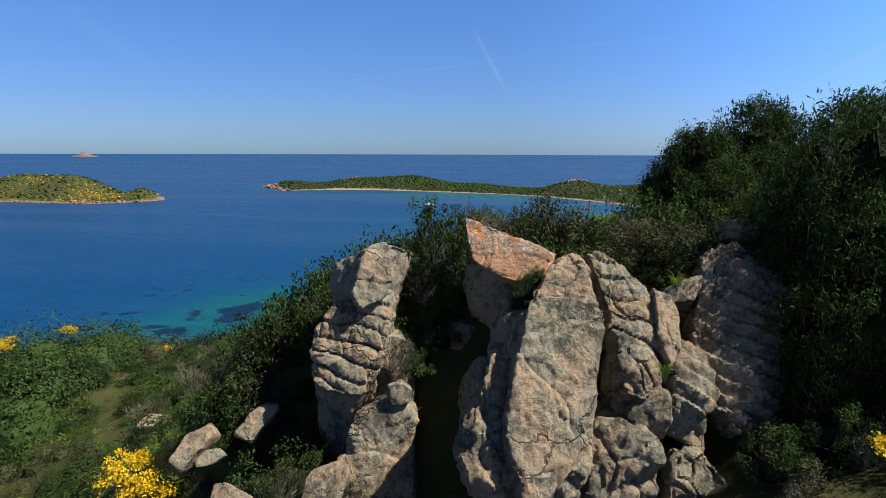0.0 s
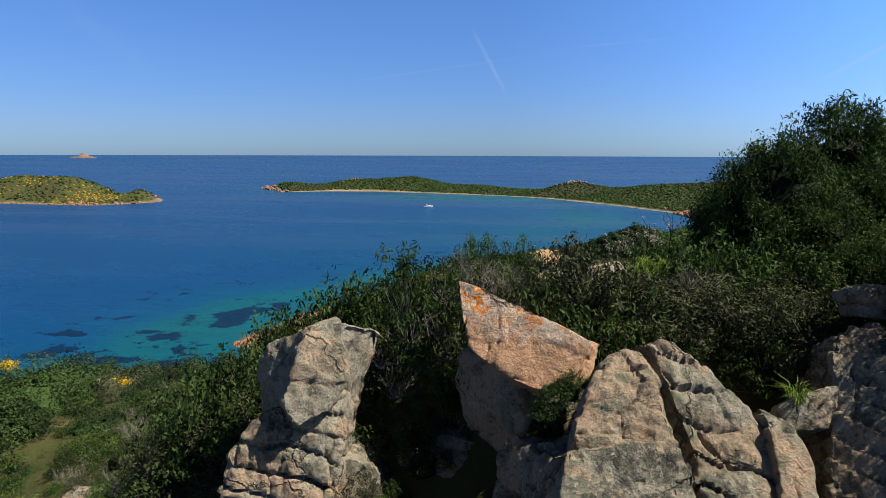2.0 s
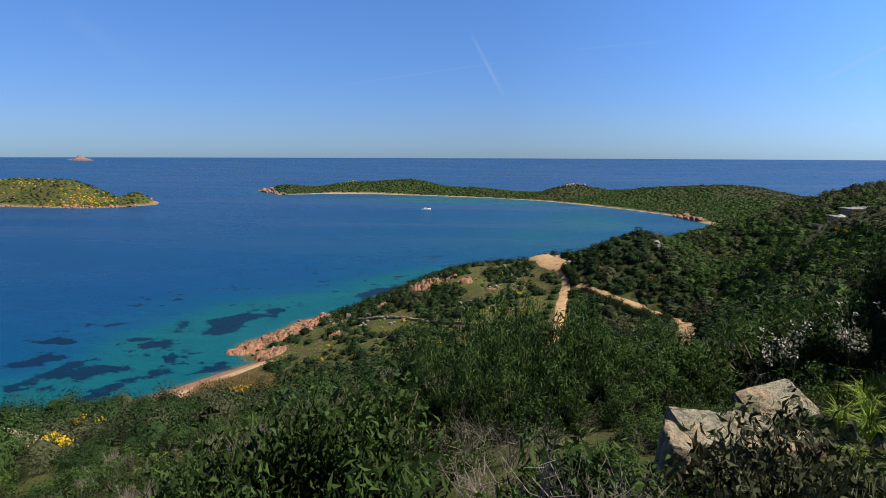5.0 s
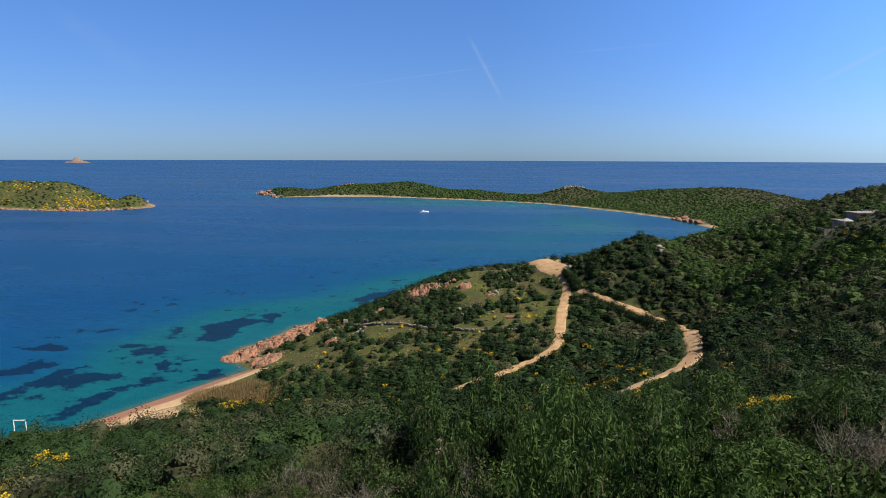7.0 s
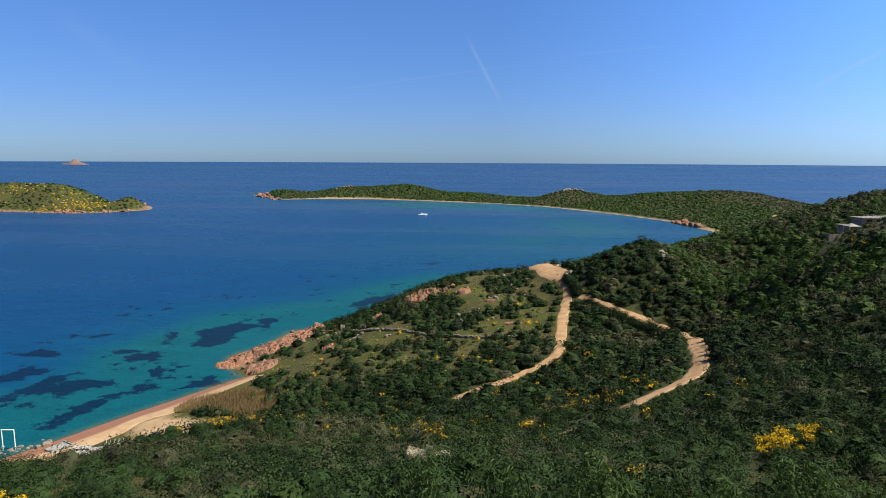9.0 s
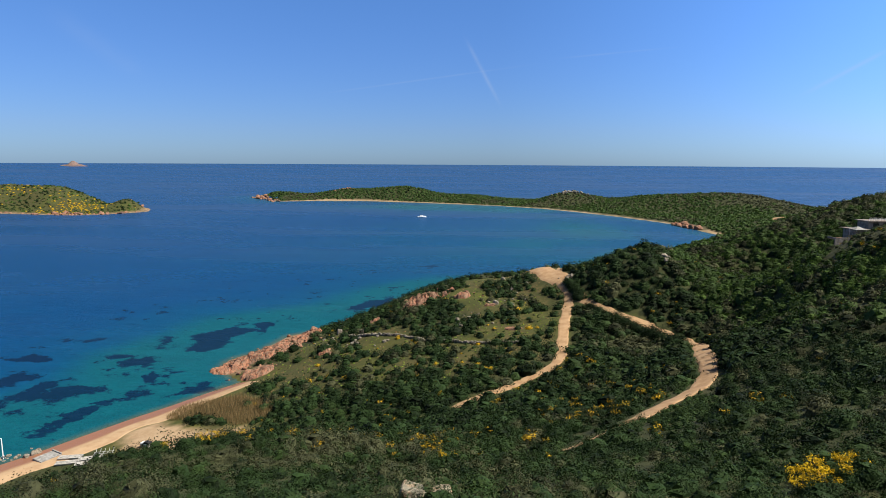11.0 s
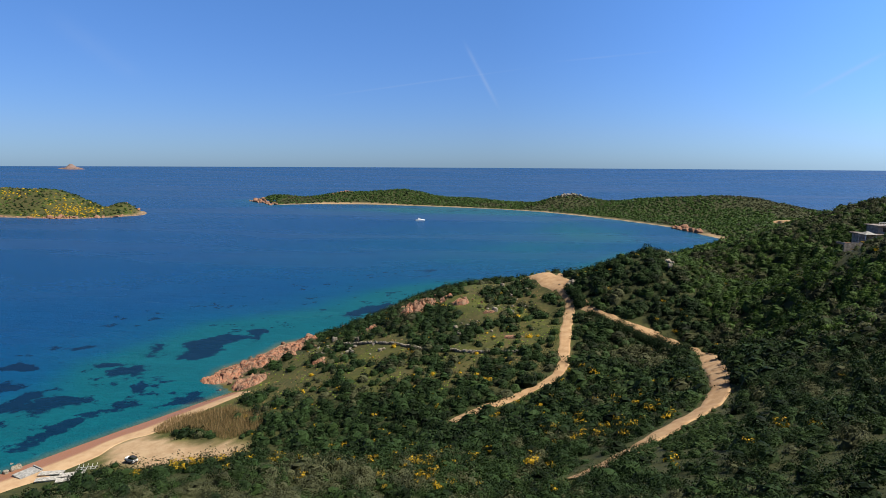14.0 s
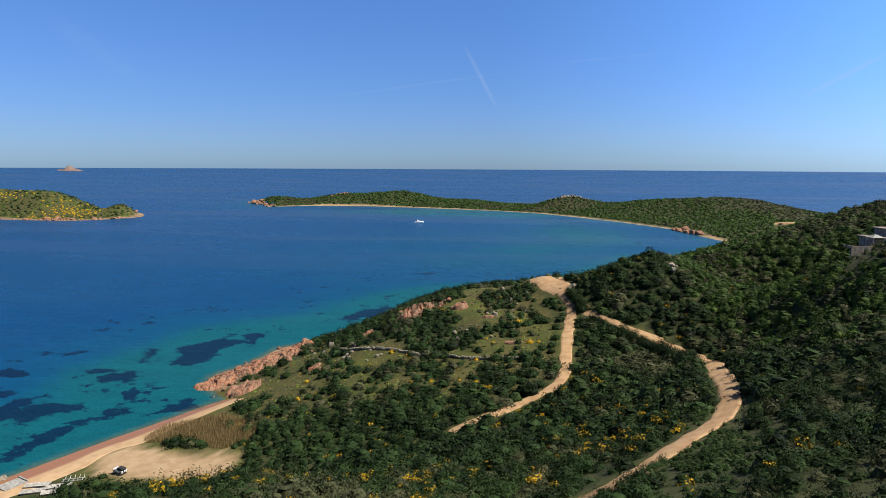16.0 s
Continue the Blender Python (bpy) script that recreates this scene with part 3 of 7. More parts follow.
# ---------------------------------------------------------------- beach, track and lane
def ribbon(name, line, width, mat, label, lift=0.22, ragged=0.28, marks=None):
    """A strip laid over the ground along a line, with uneven edges."""
    line = np.array(line, float)
    seg = np.hypot(*np.diff(line, axis=0).T)
    at = np.r_[0, np.cumsum(seg)]
    t = np.arange(0, at[-1], 1.2)
    mid = np.c_[np.interp(t, at, line[:, 0]), np.interp(t, at, line[:, 1])]
    for _ in range(24):
        mid[1:-1] = (mid[:-2] + 2 * mid[1:-1] + mid[2:]) / 4
    way = np.gradient(mid, axis=0)
    way /= np.linalg.norm(way, axis=1, keepdims=True)
    side = np.c_[way[:, 1], -way[:, 0]]
    us = np.linspace(-1, 1, 9)
    rag = [1 + ragged * vnoise(np.c_[t * 0.22, np.full(len(t), s), np.zeros(len(t))], 4 + s) for s in (0, 1)]
    pts = np.stack([mid + side * (u * width / 2 * rag[int(u > 0)])[:, None] for u in us], 1).reshape(-1, 2)
    z = ground_z(pts) + np.tile(lift * np.where(np.abs(us) > 0.95, -1.0, 1.0) - 0.06 * (np.abs(np.abs(us) - 0.5) < 0.15), len(t))
    ob = new(name, mesh_of(name, np.c_[pts, z], grid_faces(len(t), len(us)), mat))
    return tagged(ob, label, name, kind="structure")


ribbon("dirt_track", TRACK, 4.2, ROAD, "pale sandy dirt track running down through the scrub")
ribbon("dirt_lane", LANE, 4.7, ROAD, "pale dirt lane winding up the bushy slope")
ribbon("dirt_turnout", TURNOUT, 11, ROAD, "wide sandy turning place at the head of the track", lift=0.27)
line = COAST[(COAST[:, 1] > 120) & (COAST[:, 1] < 249) & (COAST[:, 0] < 0)]
seg = np.r_[0, np.cumsum(np.hypot(*np.diff(line, axis=0).T))]
t = np.arange(38, seg[-1] - 0.5, 1.5)
mid = np.c_[np.interp(t, seg, line[:, 0]), np.interp(t, seg, line[:, 1])]
way = np.gradient(mid, axis=0)
way /= np.linalg.norm(way, axis=1, keepdims=True)
side = np.c_[way[:, 1], -way[:, 0]]
us = np.linspace(-4, 12, 21)
wide = 1 + 0.18 * vnoise(np.c_[t * 0.1, t * 0, t * 0], 3)
pts = np.stack([mid + side * (u * np.where(u > 0, wide, 1.0))[:, None] for u in us], 1).reshape(-1, 2)
rise, base = np.tile(np.where(us < 0, us * 0.07, us * 0.11) + 0.05, len(t)), ground_z(pts)
fade = np.tile(smoothstep(7, 11, us), len(t))
z = rise + (base + 0.10 - rise) * fade
z = np.maximum(z, np.where(np.tile(us, len(t)) > 0, base + 0.08, z)) - np.tile(np.where(us > 11.5, 0.4, 0.0), len(t))
beach = new("beach", mesh_of("beach", np.c_[pts, z], grid_faces(len(t), len(us)), BEACH, True, {"wet": np.tile(smoothstep(9.5, 1.5, us), len(t))}))
tagged(beach, "narrow curved beach of pinkish sand, wet at the waterline", "beach", kind="structure")


# ---------------------------------------------------------------- islets
def islet(name, line, hills, step, label, base=0.0, lift=0.0, mats=None, rough=1.5):
    """A low island: scrubby top, rocky rim."""
    line = np.array(line, float)
    lo, hi = line.min(0) - 3 * step, line.max(0) + 3 * step
    gx, gy = np.meshgrid(np.arange(lo[0], hi[0], step), np.arange(lo[1], hi[1], step))
    p = np.c_[gx.ravel(), gy.ravel()]
    s = inland(p, line)
    h = sum(a * np.exp(-(((p[:, 0] - x) / wx) ** 2 + ((p[:, 1] - y) / wy) ** 2)) for x, y, a, wx, wy in hills)
    lump = fbm(np.c_[p / (12 * step), np.zeros(len(p))], 5, 7, 0.6)
    z = base + np.where(s > 0, h * (1 - np.exp(-np.maximum(s, 0) / (2.5 * step))) + rough * lump * smoothstep(0, 6 * step, s) + lift, s * 0.15)
    rim = smoothstep(3.2 * step, 1.0 * step, s + 1.5 * step * lump)
    ob = new(name, mesh_of(name, np.c_[p, z], grid_faces(*gx.shape), mats or GROUND, True, {"stony": rim, "sand": np.zeros(len(p)), "under_scrub": 0.35 * smoothstep(2 * step, 5 * step, s)}))
    return tagged(ob, label, "islet", kind="structure"), (p, s, z)


islet_ob, ISLET_FIELD = islet("islet", ISLET, [(-830, 1010, 39, 85, 75), (-735, 1020, 24, 45, 60), (-640, 985, 9, 60, 50), (-600, 985, 12, 22, 25)], 5.0, "low islet with green and yellow scrub and a pink rocky rim", rough=2.0)
far_dir = Vector((-0.588, 0.809, 0)).normalized()
fx, fy = far_dir.x * 4560, 35 + far_dir.y * 4560
ring = [(fx + math.cos(a) * 85, fy + math.sin(a) * 50) for a in np.linspace(0, 6.28, 17)[:-1]]
islet("far_islet", ring, [(fx + 5, fy, 34, 26, 40), (fx - 45, fy, 12, 30, 40), (fx + 50, fy, 10, 26, 40)], 7.0, "bare reddish islet on the horizon", base=float(sea_z(4560.0)), mats=ROCK_FAR, rough=5.0)


# ---------------------------------------------------------------- scrub on the slopes
rng = np.random.default_rng(7)


def leaf_quads(centres, normals, size, rng, slim=0.5):
    """Small folded leaves at the given places."""
    n = len(centres)
    a = np.cross(normals, rng.normal(size=(n, 3)))
    a /= np.linalg.norm(a, axis=1, keepdims=True) + 1e-9
    b = np.cross(normals, a)
    size = np.broadcast_to(size, n)[:, None]
    v = np.stack([centres - a * size, centres + b * size * slim + normals * size * 0.15, centres + a * size, centres - b * size * slim + normals * size * 0.15], 1)
    return v.reshape(-1, 3), np.arange(4 * n).reshape(n, 4)


def dome_points(n, lumps, rng, flat=0.75, fill=0.55):
    """Places and directions of leaves on a lumpy crown, one unit wide each way, standing on z = 0."""
    c = rng.normal(size=(lumps, 3))
    c[:, 2] = np.abs(c[:, 2]) * 0.9
    c /= np.linalg.norm(c, axis=1, keepdims=True)
    c *= (0.55 + 0.35 * rng.random(lumps))[:, None]
    pick = rng.integers(0, lumps, n)
    d = rng.normal(size=(n, 3))
    d /= np.linalg.norm(d, axis=1, keepdims=True)
    r = (0.24 + 0.16 * rng.random(lumps))[pick] * (fill + (1 - fill) * rng.random(n)) ** 0.5
    p = c[pick] + d * r[:, None]
    p[:, 2] = np.abs(p[:, 2] * flat) + 0.03
    out = d * 0.7 + c[pick] * 0.9 + rng.normal(size=(n, 3)) * 0.24
    out /= np.linalg.norm(out, axis=1, keepdims=True)
    return p, out


def blob(rng, rings=3, seg=6, r=0.72, flat=0.75):
    """A low uneven dome that stands in for the shaded inside of a bush."""
    v = [(0, 0, r * flat)]
    for i in range(1, rings + 1):
        th = math.pi / 2 * i / rings
        for j in range(seg):
            a = 2 * math.pi * (j + 0.5 * (i % 2)) / seg
            q = r * (0.8 + 0.35 * rng.random())
            v.append((q * math.sin(th) * math.cos(a), q * math.sin(th) * math.sin(a), q * math.cos(th) * flat - (0.15 if i == rings else 0)))
    f = [(0, 0, 1 + (j + 1) % seg, 1 + j) for j in range(seg)]
    tri = [(0, 1 + j, 1 + (j + 1) % seg) for j in range(seg)]
    for i in range(rings - 1):
        for j in range(seg):
            a, b = 1 + i * seg + j, 1 + i * seg + (j + 1) % seg
            tri += [(a, a + seg, b), (b, a + seg, b + seg)]
    return np.array(v), np.array(tri)


def bush_kind(n, lumps, size, seed, flat=0.75, slim=0.95, core=0.72):
    g = np.random.default_rng(seed)
    p, d = dome_points(n, lumps, g, flat)
    v, q = leaf_quads(p, d, size * (0.7 + 0.6 * g.random(n)), g, slim)
    v, tri = v.reshape(n, 4, 3)[:, :3].reshape(-1, 3), np.arange(3 * n).reshape(n, 3)
    if core:
        bv, bt = blob(g, r=core, flat=flat)
        tri = np.concatenate([tri, bt + len(v)])
        v = np.concatenate([v, bv])
    return v, tri


def scatter(name, kinds, places, mat, label, category, rng):
    """Joins copies of the kinds at rows of x, y, z, radius into one mesh; each plant has its own tint."""
    vs, fs, tint, base = [], [], [], 0
    pick = rng.integers(0, len(kinds), len(places))
    turn = rng.random(len(places)) * 6.283
    tall = 0.8 + 0.5 * rng.random(len(places))
    tone = rng.random(len(places))
    for (x, y, z, r), k, a, h, tn in zip(places, pick, turn, tall, tone):
        v, f = kinds[k]
        c, s = math.cos(a), math.sin(a)
        w = np.empty_like(v)
        w[:, 0] = (v[:, 0] * c - v[:, 1] * s) * r + x
        w[:, 1] = (v[:, 0] * s + v[:, 1] * c) * r + y
        w[:, 2] = v[:, 2] * r * h + z
        vs.append(w), fs.append(f + base), tint.append(np.full(len(v), tn))
        base += len(v)
    ob = new(name, mesh_of(name, np.concatenate(vs), np.concatenate(fs), mat, False, {"tint": np.concatenate(tint)}))
    return tagged(ob, label, category, kind="stuff")


def jitter(x0, x1, y0, y1, step, rng):
    gx, gy = np.meshgrid(np.arange(x0, x1, step), np.arange(y0, y1, step))
    p = np.c_[gx.ravel(), gy.ravel()]
    return p + (rng.random(p.shape) - 0.5) * step * 0.95


def cover(p):
    """How likely a bush grows at rows of x, y."""
    s = inland(p)
    w = fbm(np.c_[p * 0.09, np.zeros(len(p))], 3, 21)
    c = smoothstep(3, 9, s + 2 * w)
    c *= smoothstep(2.3, 3.2, from_line(p, TRACK)) * smoothstep(2.8, 3.6, from_line(p, LANE)) * smoothstep(8.0, 11.0, from_line(p, YARD) + 2 * w)
    g = smoothstep(28, 14, from_line(p, GLADE) + 8 * w) * smoothstep(-3, -5, p[:, 0] - track_x(p[:, 1]))
    c *= 1 - g * smoothstep(0.55, 0.05, w)
    low = np.array(LANE[7:14]) - (0.5, 3.0)
    c *= smoothstep(1.4, 2.2, from_line(p, low))
    for a, b in (((21.5, 109), (28, 131)), ((25, 114), (34, 143))):
        c *= smoothstep(3.6, 5.0, from_line(p, [a, b]))
    c *= smoothstep(6.5, 8.0, from_line(p, [(-99, 214), (-88, 216), (-74, 205)]))
    c *= smoothstep(9, 12, from_line(p, [(-106, 262), (-94, 273), (-90, 297)]) + 3 * w) * smoothstep(5.5, 7, from_line(p, TURNOUT))
    beach_side = (p[:, 1] > 150) & (p[:, 1] < 258) & (p[:, 0] < -40)
    c *= np.where(beach_side, smoothstep(16, 24, s), 1.0)
    c *= ~((p[:, 0] > 117) & (p[:, 0] < 160) & (p[:, 1] > 243) & (p[:, 1] < 279))
    return c


def seen(p):
    """The wedge of land that the walk looks over, with a margin."""
    return (p[:, 0] > -0.95 * (p[:, 1] - 20) - 12) & (p[:, 0] < 0.66 * (p[:, 1] - 8) + 14)


MID = [bush_kind(150, 13, 0.098, s, 0.95, core=0.66) for s in range(6)]
SMALL = [bush_kind(30, 7, 0.28, 40 + s, 0.75) for s in range(5)]
CLOSE = [bush_kind(760, 22, 0.042, 60 + s, 0.95, core=0.60) for s in range(5)]
FINE = [bush_kind(360, 16, 0.062, 80 + s, 0.95, core=0.58) for s in range(6)]

p = jitter(-150, 190, 150, 345, 2.75, rng)
keep = rng.random(len(p)) < cover(p) * 0.97
keep &= seen(p)
p = p[keep]
r = 1.6 + 2.2 * rng.random(len(p)) ** 2.0
before_villa = (from_line(p, [(131, 263), (104, 212)]) < 13) | (from_line(p, [(140, 263), (116, 212)]) < 10)
r = np.where(before_villa, 0.55 * r, r)
lot = np.c_[p, ground_z(p) - 0.15, r]
# lighter leaves beyond x = 62, darker ones before it: slope lighting put into colour
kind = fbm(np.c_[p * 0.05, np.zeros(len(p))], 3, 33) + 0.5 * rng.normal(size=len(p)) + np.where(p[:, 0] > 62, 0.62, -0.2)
for name, lo, hi, mat, label in (("maquis_ridge", -9, 0.75, LEAF_BUSH, "maquis bushes over the ridge, leaf colour lightened for sunlight"), ("maquis_dark", -9, 0.05, LEAF_DARK, "dense dark green mastic scrub over the hillside"), ("maquis_green", 0.05, 0.75, LEAF_MID, "mixed green maquis bushes over the hillside"), ("maquis_olive", 0.75, 9, LEAF_OLIVE, "olive-brown rockrose bushes among the scrub")):
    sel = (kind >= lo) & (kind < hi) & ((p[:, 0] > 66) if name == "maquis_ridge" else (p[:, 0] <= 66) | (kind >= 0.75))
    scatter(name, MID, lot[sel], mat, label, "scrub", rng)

p = np.concatenate([jitter(-110, 130, 45, 106, 2.15, rng), jitter(-120, 120, 106, 151, 2.6, rng)])
p = p[rng.random(len(p)) < cover(p) * 0.93]
p = p[seen(p)]
r = np.where(p[:, 1] < 106, 1.1, 1.35) + np.where(p[:, 1] < 106, 1.1, 1.7) * rng.random(len(p)) ** 1.8
lot = np.c_[p, ground_z(p) - 0.15, r]
kind = fbm(np.c_[p * 0.08, np.zeros(len(p))], 3, 35) + 0.5 * rng.normal(size=len(p))
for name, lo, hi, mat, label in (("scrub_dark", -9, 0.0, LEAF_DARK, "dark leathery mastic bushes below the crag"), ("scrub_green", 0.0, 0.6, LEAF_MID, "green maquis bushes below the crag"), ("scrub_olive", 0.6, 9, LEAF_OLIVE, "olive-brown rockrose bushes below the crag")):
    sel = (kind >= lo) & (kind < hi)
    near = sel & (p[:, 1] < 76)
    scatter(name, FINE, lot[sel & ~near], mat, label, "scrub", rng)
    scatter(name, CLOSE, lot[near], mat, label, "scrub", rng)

# ridge to the side and the far headland
p = np.concatenate([jitter(100, 420, 150, 520, 4.8, rng), jitter(-40, 130, 345, 520, 4.8, rng)])
p = p[(rng.random(len(p)) < cover(p)) & ~((p[:, 0] < 190) & (p[:, 1] < 345)) & seen(p)]
lot, kind = np.c_[p, ground_z(p) - 0.3, 1.9 + 1.2 * rng.random(len(p))], fbm(np.c_[p * 0.05, np.zeros(len(p))], 3, 41) + 0.5 * rng.normal(size=len(p))
# lighter leaf colours here brighten a ridge that catches little sun
for name, lo, hi, mat, label in (("ridge_scrub", -9, 0.25, LEAF_BUSH, "scrub along the ridge, leaf colour lightened for sunlight"), ("ridge_rockrose", 0.25, 0.6, LEAF_OLIVE, "olive rockrose scrub along the ridge"), ("ridge_fresh_scrub", 0.6, 9, LEAF_FRESH, "light green bushes along the ridge")):
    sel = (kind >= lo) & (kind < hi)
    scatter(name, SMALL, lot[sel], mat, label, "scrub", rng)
p = jitter(-520, 520, 560, 1440, 6.4, rng)
s = inland(p)
track_y = np.interp(p[:, 0], (335, 356, 374, 396, 415), (820, 809, 815, 828, 843))
on_track = (p[:, 0] > 332) & (p[:, 0] < 416) & (p[:, 1] > track_y - 64) & (p[:, 1] < track_y + 8)
p = p[(s > np.where((p[:, 0] > -20) & (p[:, 0] < 262) & (p[:, 1] < 1180), 17, 9)) & ~on_track]
n1 = fbm(np.c_[p * 0.012, np.zeros(len(p))], 3, 51) + 0.35 * rng.normal(size=len(p))
hill = np.exp(-((p[:, 0] - 141) ** 2 + (p[:, 1] - 1252) ** 2) / 2500) * 0.8 + np.exp(-((p[:, 0] - 420) ** 2 + (p[:, 1] - 1060) ** 2) / 14000) * 0.8
lot = np.c_[p, ground_z(p) - 0.5, 3.2 + 2.0 * rng.random(len(p))]
TINY = [bush_kind(11, 5, 0.42, 120 + s, 0.62) for s in range(4)]
# lighter leaf colour stands in for haze over the distant clumps
scatter("headland_scrub", TINY, lot[n1 + hill < 0.45], LEAF_BUSH, "scrub covering the far headland, leaf colour lightened for haze", "scrub", rng)
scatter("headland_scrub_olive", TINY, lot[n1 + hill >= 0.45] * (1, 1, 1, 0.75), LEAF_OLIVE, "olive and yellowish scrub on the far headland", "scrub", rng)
ip, isd, iz = ISLET_FIELD
q = jitter(-1000, -560, 890, 1120, 5.6, rng)
s = inland(q, ISLET)
q = q[(s > 14) & (rng.random(len(q)) < 0.9)]
near = [int(np.argmin((ip[:, 0] - x) ** 2 + (ip[:, 1] - y) ** 2)) for x, y in q]
lot = np.c_[q, iz[near] - 0.5, 1.9 + 1.5 * rng.random(len(q))]
n1 = fbm(np.c_[q * 0.02, np.zeros(len(q))], 3, 61) + 0.3 * rng.normal(size=len(q))
scatter("islet_scrub", TINY, lot[n1 < -0.15], LEAF_MID, "green scrub on the islet", "scrub", rng)
scatter("islet_herbs", TINY, lot[(n1 >= -0.15) & (n1 < 0.2)], LEAF_FRESH, "light green low growth on the islet", "scrub", rng)
scatter("islet_rockrose", TINY, lot[(n1 >= 0.2) & (n1 < 0.38)], LEAF_OLIVE, "olive-brown scrub on the islet", "scrub", rng)
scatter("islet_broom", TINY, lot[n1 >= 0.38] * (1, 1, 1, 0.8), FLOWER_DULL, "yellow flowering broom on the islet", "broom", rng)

# taller bushes that stand out of the slope
p = jitter(-54, -20, 50, 67, 3.4, rng)
p = p[(rng.random(len(p)) < 0.75) & seen(p)]
TALL = [bush_kind(1100, 26, 0.055, 160 + s, 1.15, 0.9, 0.56) for s in range(4)]
THICK = [bush_kind(2600, 34, 0.032, 170 + s, 1.1, 0.8, 0.62) for s in range(3)]
scatter("tall_scrub", THICK, np.c_[p, ground_z(p) - 0.2, 1.5 + 0.9 * rng.random(len(p))], LEAF_DARK, "tall dark green bushes on the lower slope", "scrub", rng)

at = np.linspace(0, 1, 22)
p = np.c_[np.interp(at, (0, 0.4, 0.75, 1), (35, 43, 49.5, 51)), np.interp(at, (0, 0.4, 0.75, 1), (249, 237, 222, 209))] + rng.normal(size=(22, 2)) * 0.8
scatter("lane_hedge", TALL, np.c_[p, ground_z(p) - 0.2, 1.7 + 0.8 * rng.random(len(p))], LEAF_DARK, "tall dark bushes lining the dirt lane", "scrub", rng)

# bushes on the downhill side of the lane, higher than its bed
at = np.linspace(0, 1, 70)
p = np.c_[np.interp(at, (0, 0.25, 0.5, 0.75, 1), (31.5, 38, 46, 52, 51.5)), np.interp(at, (0, 0.25, 0.5, 0.75, 1), (255, 243.5, 231, 215, 206))] + rng.normal(size=(70, 2)) * 0.5
tall = np.where((at > 0.55) & (at < 0.92), 1.6, 0.0)
scatter("lane_bank", TALL, np.c_[p, ground_z(p) - 0.2, 1.5 + 0.7 * rng.random(len(p)) + tall], LEAF_DARK, "dark bushes on the bank below the lane", "scrub", rng)
at = np.linspace(0, 1, 26)
p = np.c_[np.interp(at, (0, 1), (28.6, 31.2)), np.interp(at, (0, 1), (281, 262))] + rng.normal(size=(26, 2)) * 0.7
scatter("fork_thicket", TALL, np.c_[p, ground_z(p) - 0.2, 1.9 + 0.9 * rng.random(len(p))], LEAF_DARK, "dark bushes in the fork of track and lane", "scrub", rng)

# growth on the bank and below the bend of the lane
at = np.linspace(0, 1, 30)
p = np.c_[np.interp(at, (0, 0.5, 1), (21.5, 12.5, 6.0)), np.interp(at, (0, 0.5, 1), (125.5, 114.5, 109))] + rng.normal(size=(30, 2)) * 0.6
scatter("bend_thicket", FINE, np.c_[p, ground_z(p) - 0.2, 1.1 + 0.5 * rng.random(len(p))], LEAF_DARK, "dark bushes below the bend of the lane", "scrub", rng)
p = jitter(19, 29, 70, 80, 1.9, rng)
scatter("bank_scrub", FINE, np.c_[p, ground_z(p) - 0.15, 1.0 + 0.8 * rng.random(len(p))], LEAF_MID, "green bushes on the bank above the slope", "scrub", rng)

# broom in flower among the scrub
p = jitter(-70, 110, 105, 300, 4.2, rng)
w = fbm(np.c_[p * 0.06, np.zeros(len(p))], 3, 71)
p = p[(rng.random(len(p)) < np.where((p[:, 1] < 188) & (p[:, 0] < 32), np.clip(0.26 + 1.0 * w, 0.02, 0.8), np.clip(0.05 + 0.35 * w, 0.01, 0.3))) & (cover(p) > 0.5) & seen(p)]
BLOOM = [bush_kind(34, 8, 0.17, 180 + s, 0.95, 1.0, 0) for s in range(4)]
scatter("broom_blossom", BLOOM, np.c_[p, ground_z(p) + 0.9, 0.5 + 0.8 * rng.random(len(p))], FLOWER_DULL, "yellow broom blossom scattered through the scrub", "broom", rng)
# light green growth on the ridge, spread wider so its colour brightens the slope
p = np.concatenate([jitter(84, 150, 172, 262, 2.8, rng), jitter(70, 190, 150, 335, 3.6, rng)])
w = fbm(np.c_[p * 0.09, np.zeros(len(p))], 3, 73)
p = p[(w > -0.34) & seen(p) & (cover(p) > 0.4) & (from_line(p, [(131, 263), (104, 212)]) > 13)]
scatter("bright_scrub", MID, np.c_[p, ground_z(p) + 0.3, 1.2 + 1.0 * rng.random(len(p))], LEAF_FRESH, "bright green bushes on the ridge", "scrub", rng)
# thickets in the clearing and beside the track
p = np.concatenate([rng.normal(size=(n, 2)) * wide + at for at, n, wide in (((-59, 245), 9, 3.0), ((-50, 226), 10, 3.2), ((-46, 239), 7, 2.4), ((-35, 233), 9, 2.6), ((-21, 224), 8, 2.4), ((-2, 219), 12, 3.0), ((8, 214), 14, 3.5), ((12, 224), 10, 2.5), ((16, 264), 8, 2.2), ((-8, 201), 14, 4.0), ((-28, 200), 18, 4.5), ((-44, 205), 18, 4.0), ((-62, 204), 12, 3.5))])
p = p[from_line(p, TRACK) > 4.2]
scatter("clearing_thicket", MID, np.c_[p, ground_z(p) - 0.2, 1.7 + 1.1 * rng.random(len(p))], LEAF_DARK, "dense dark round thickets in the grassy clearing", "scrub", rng)
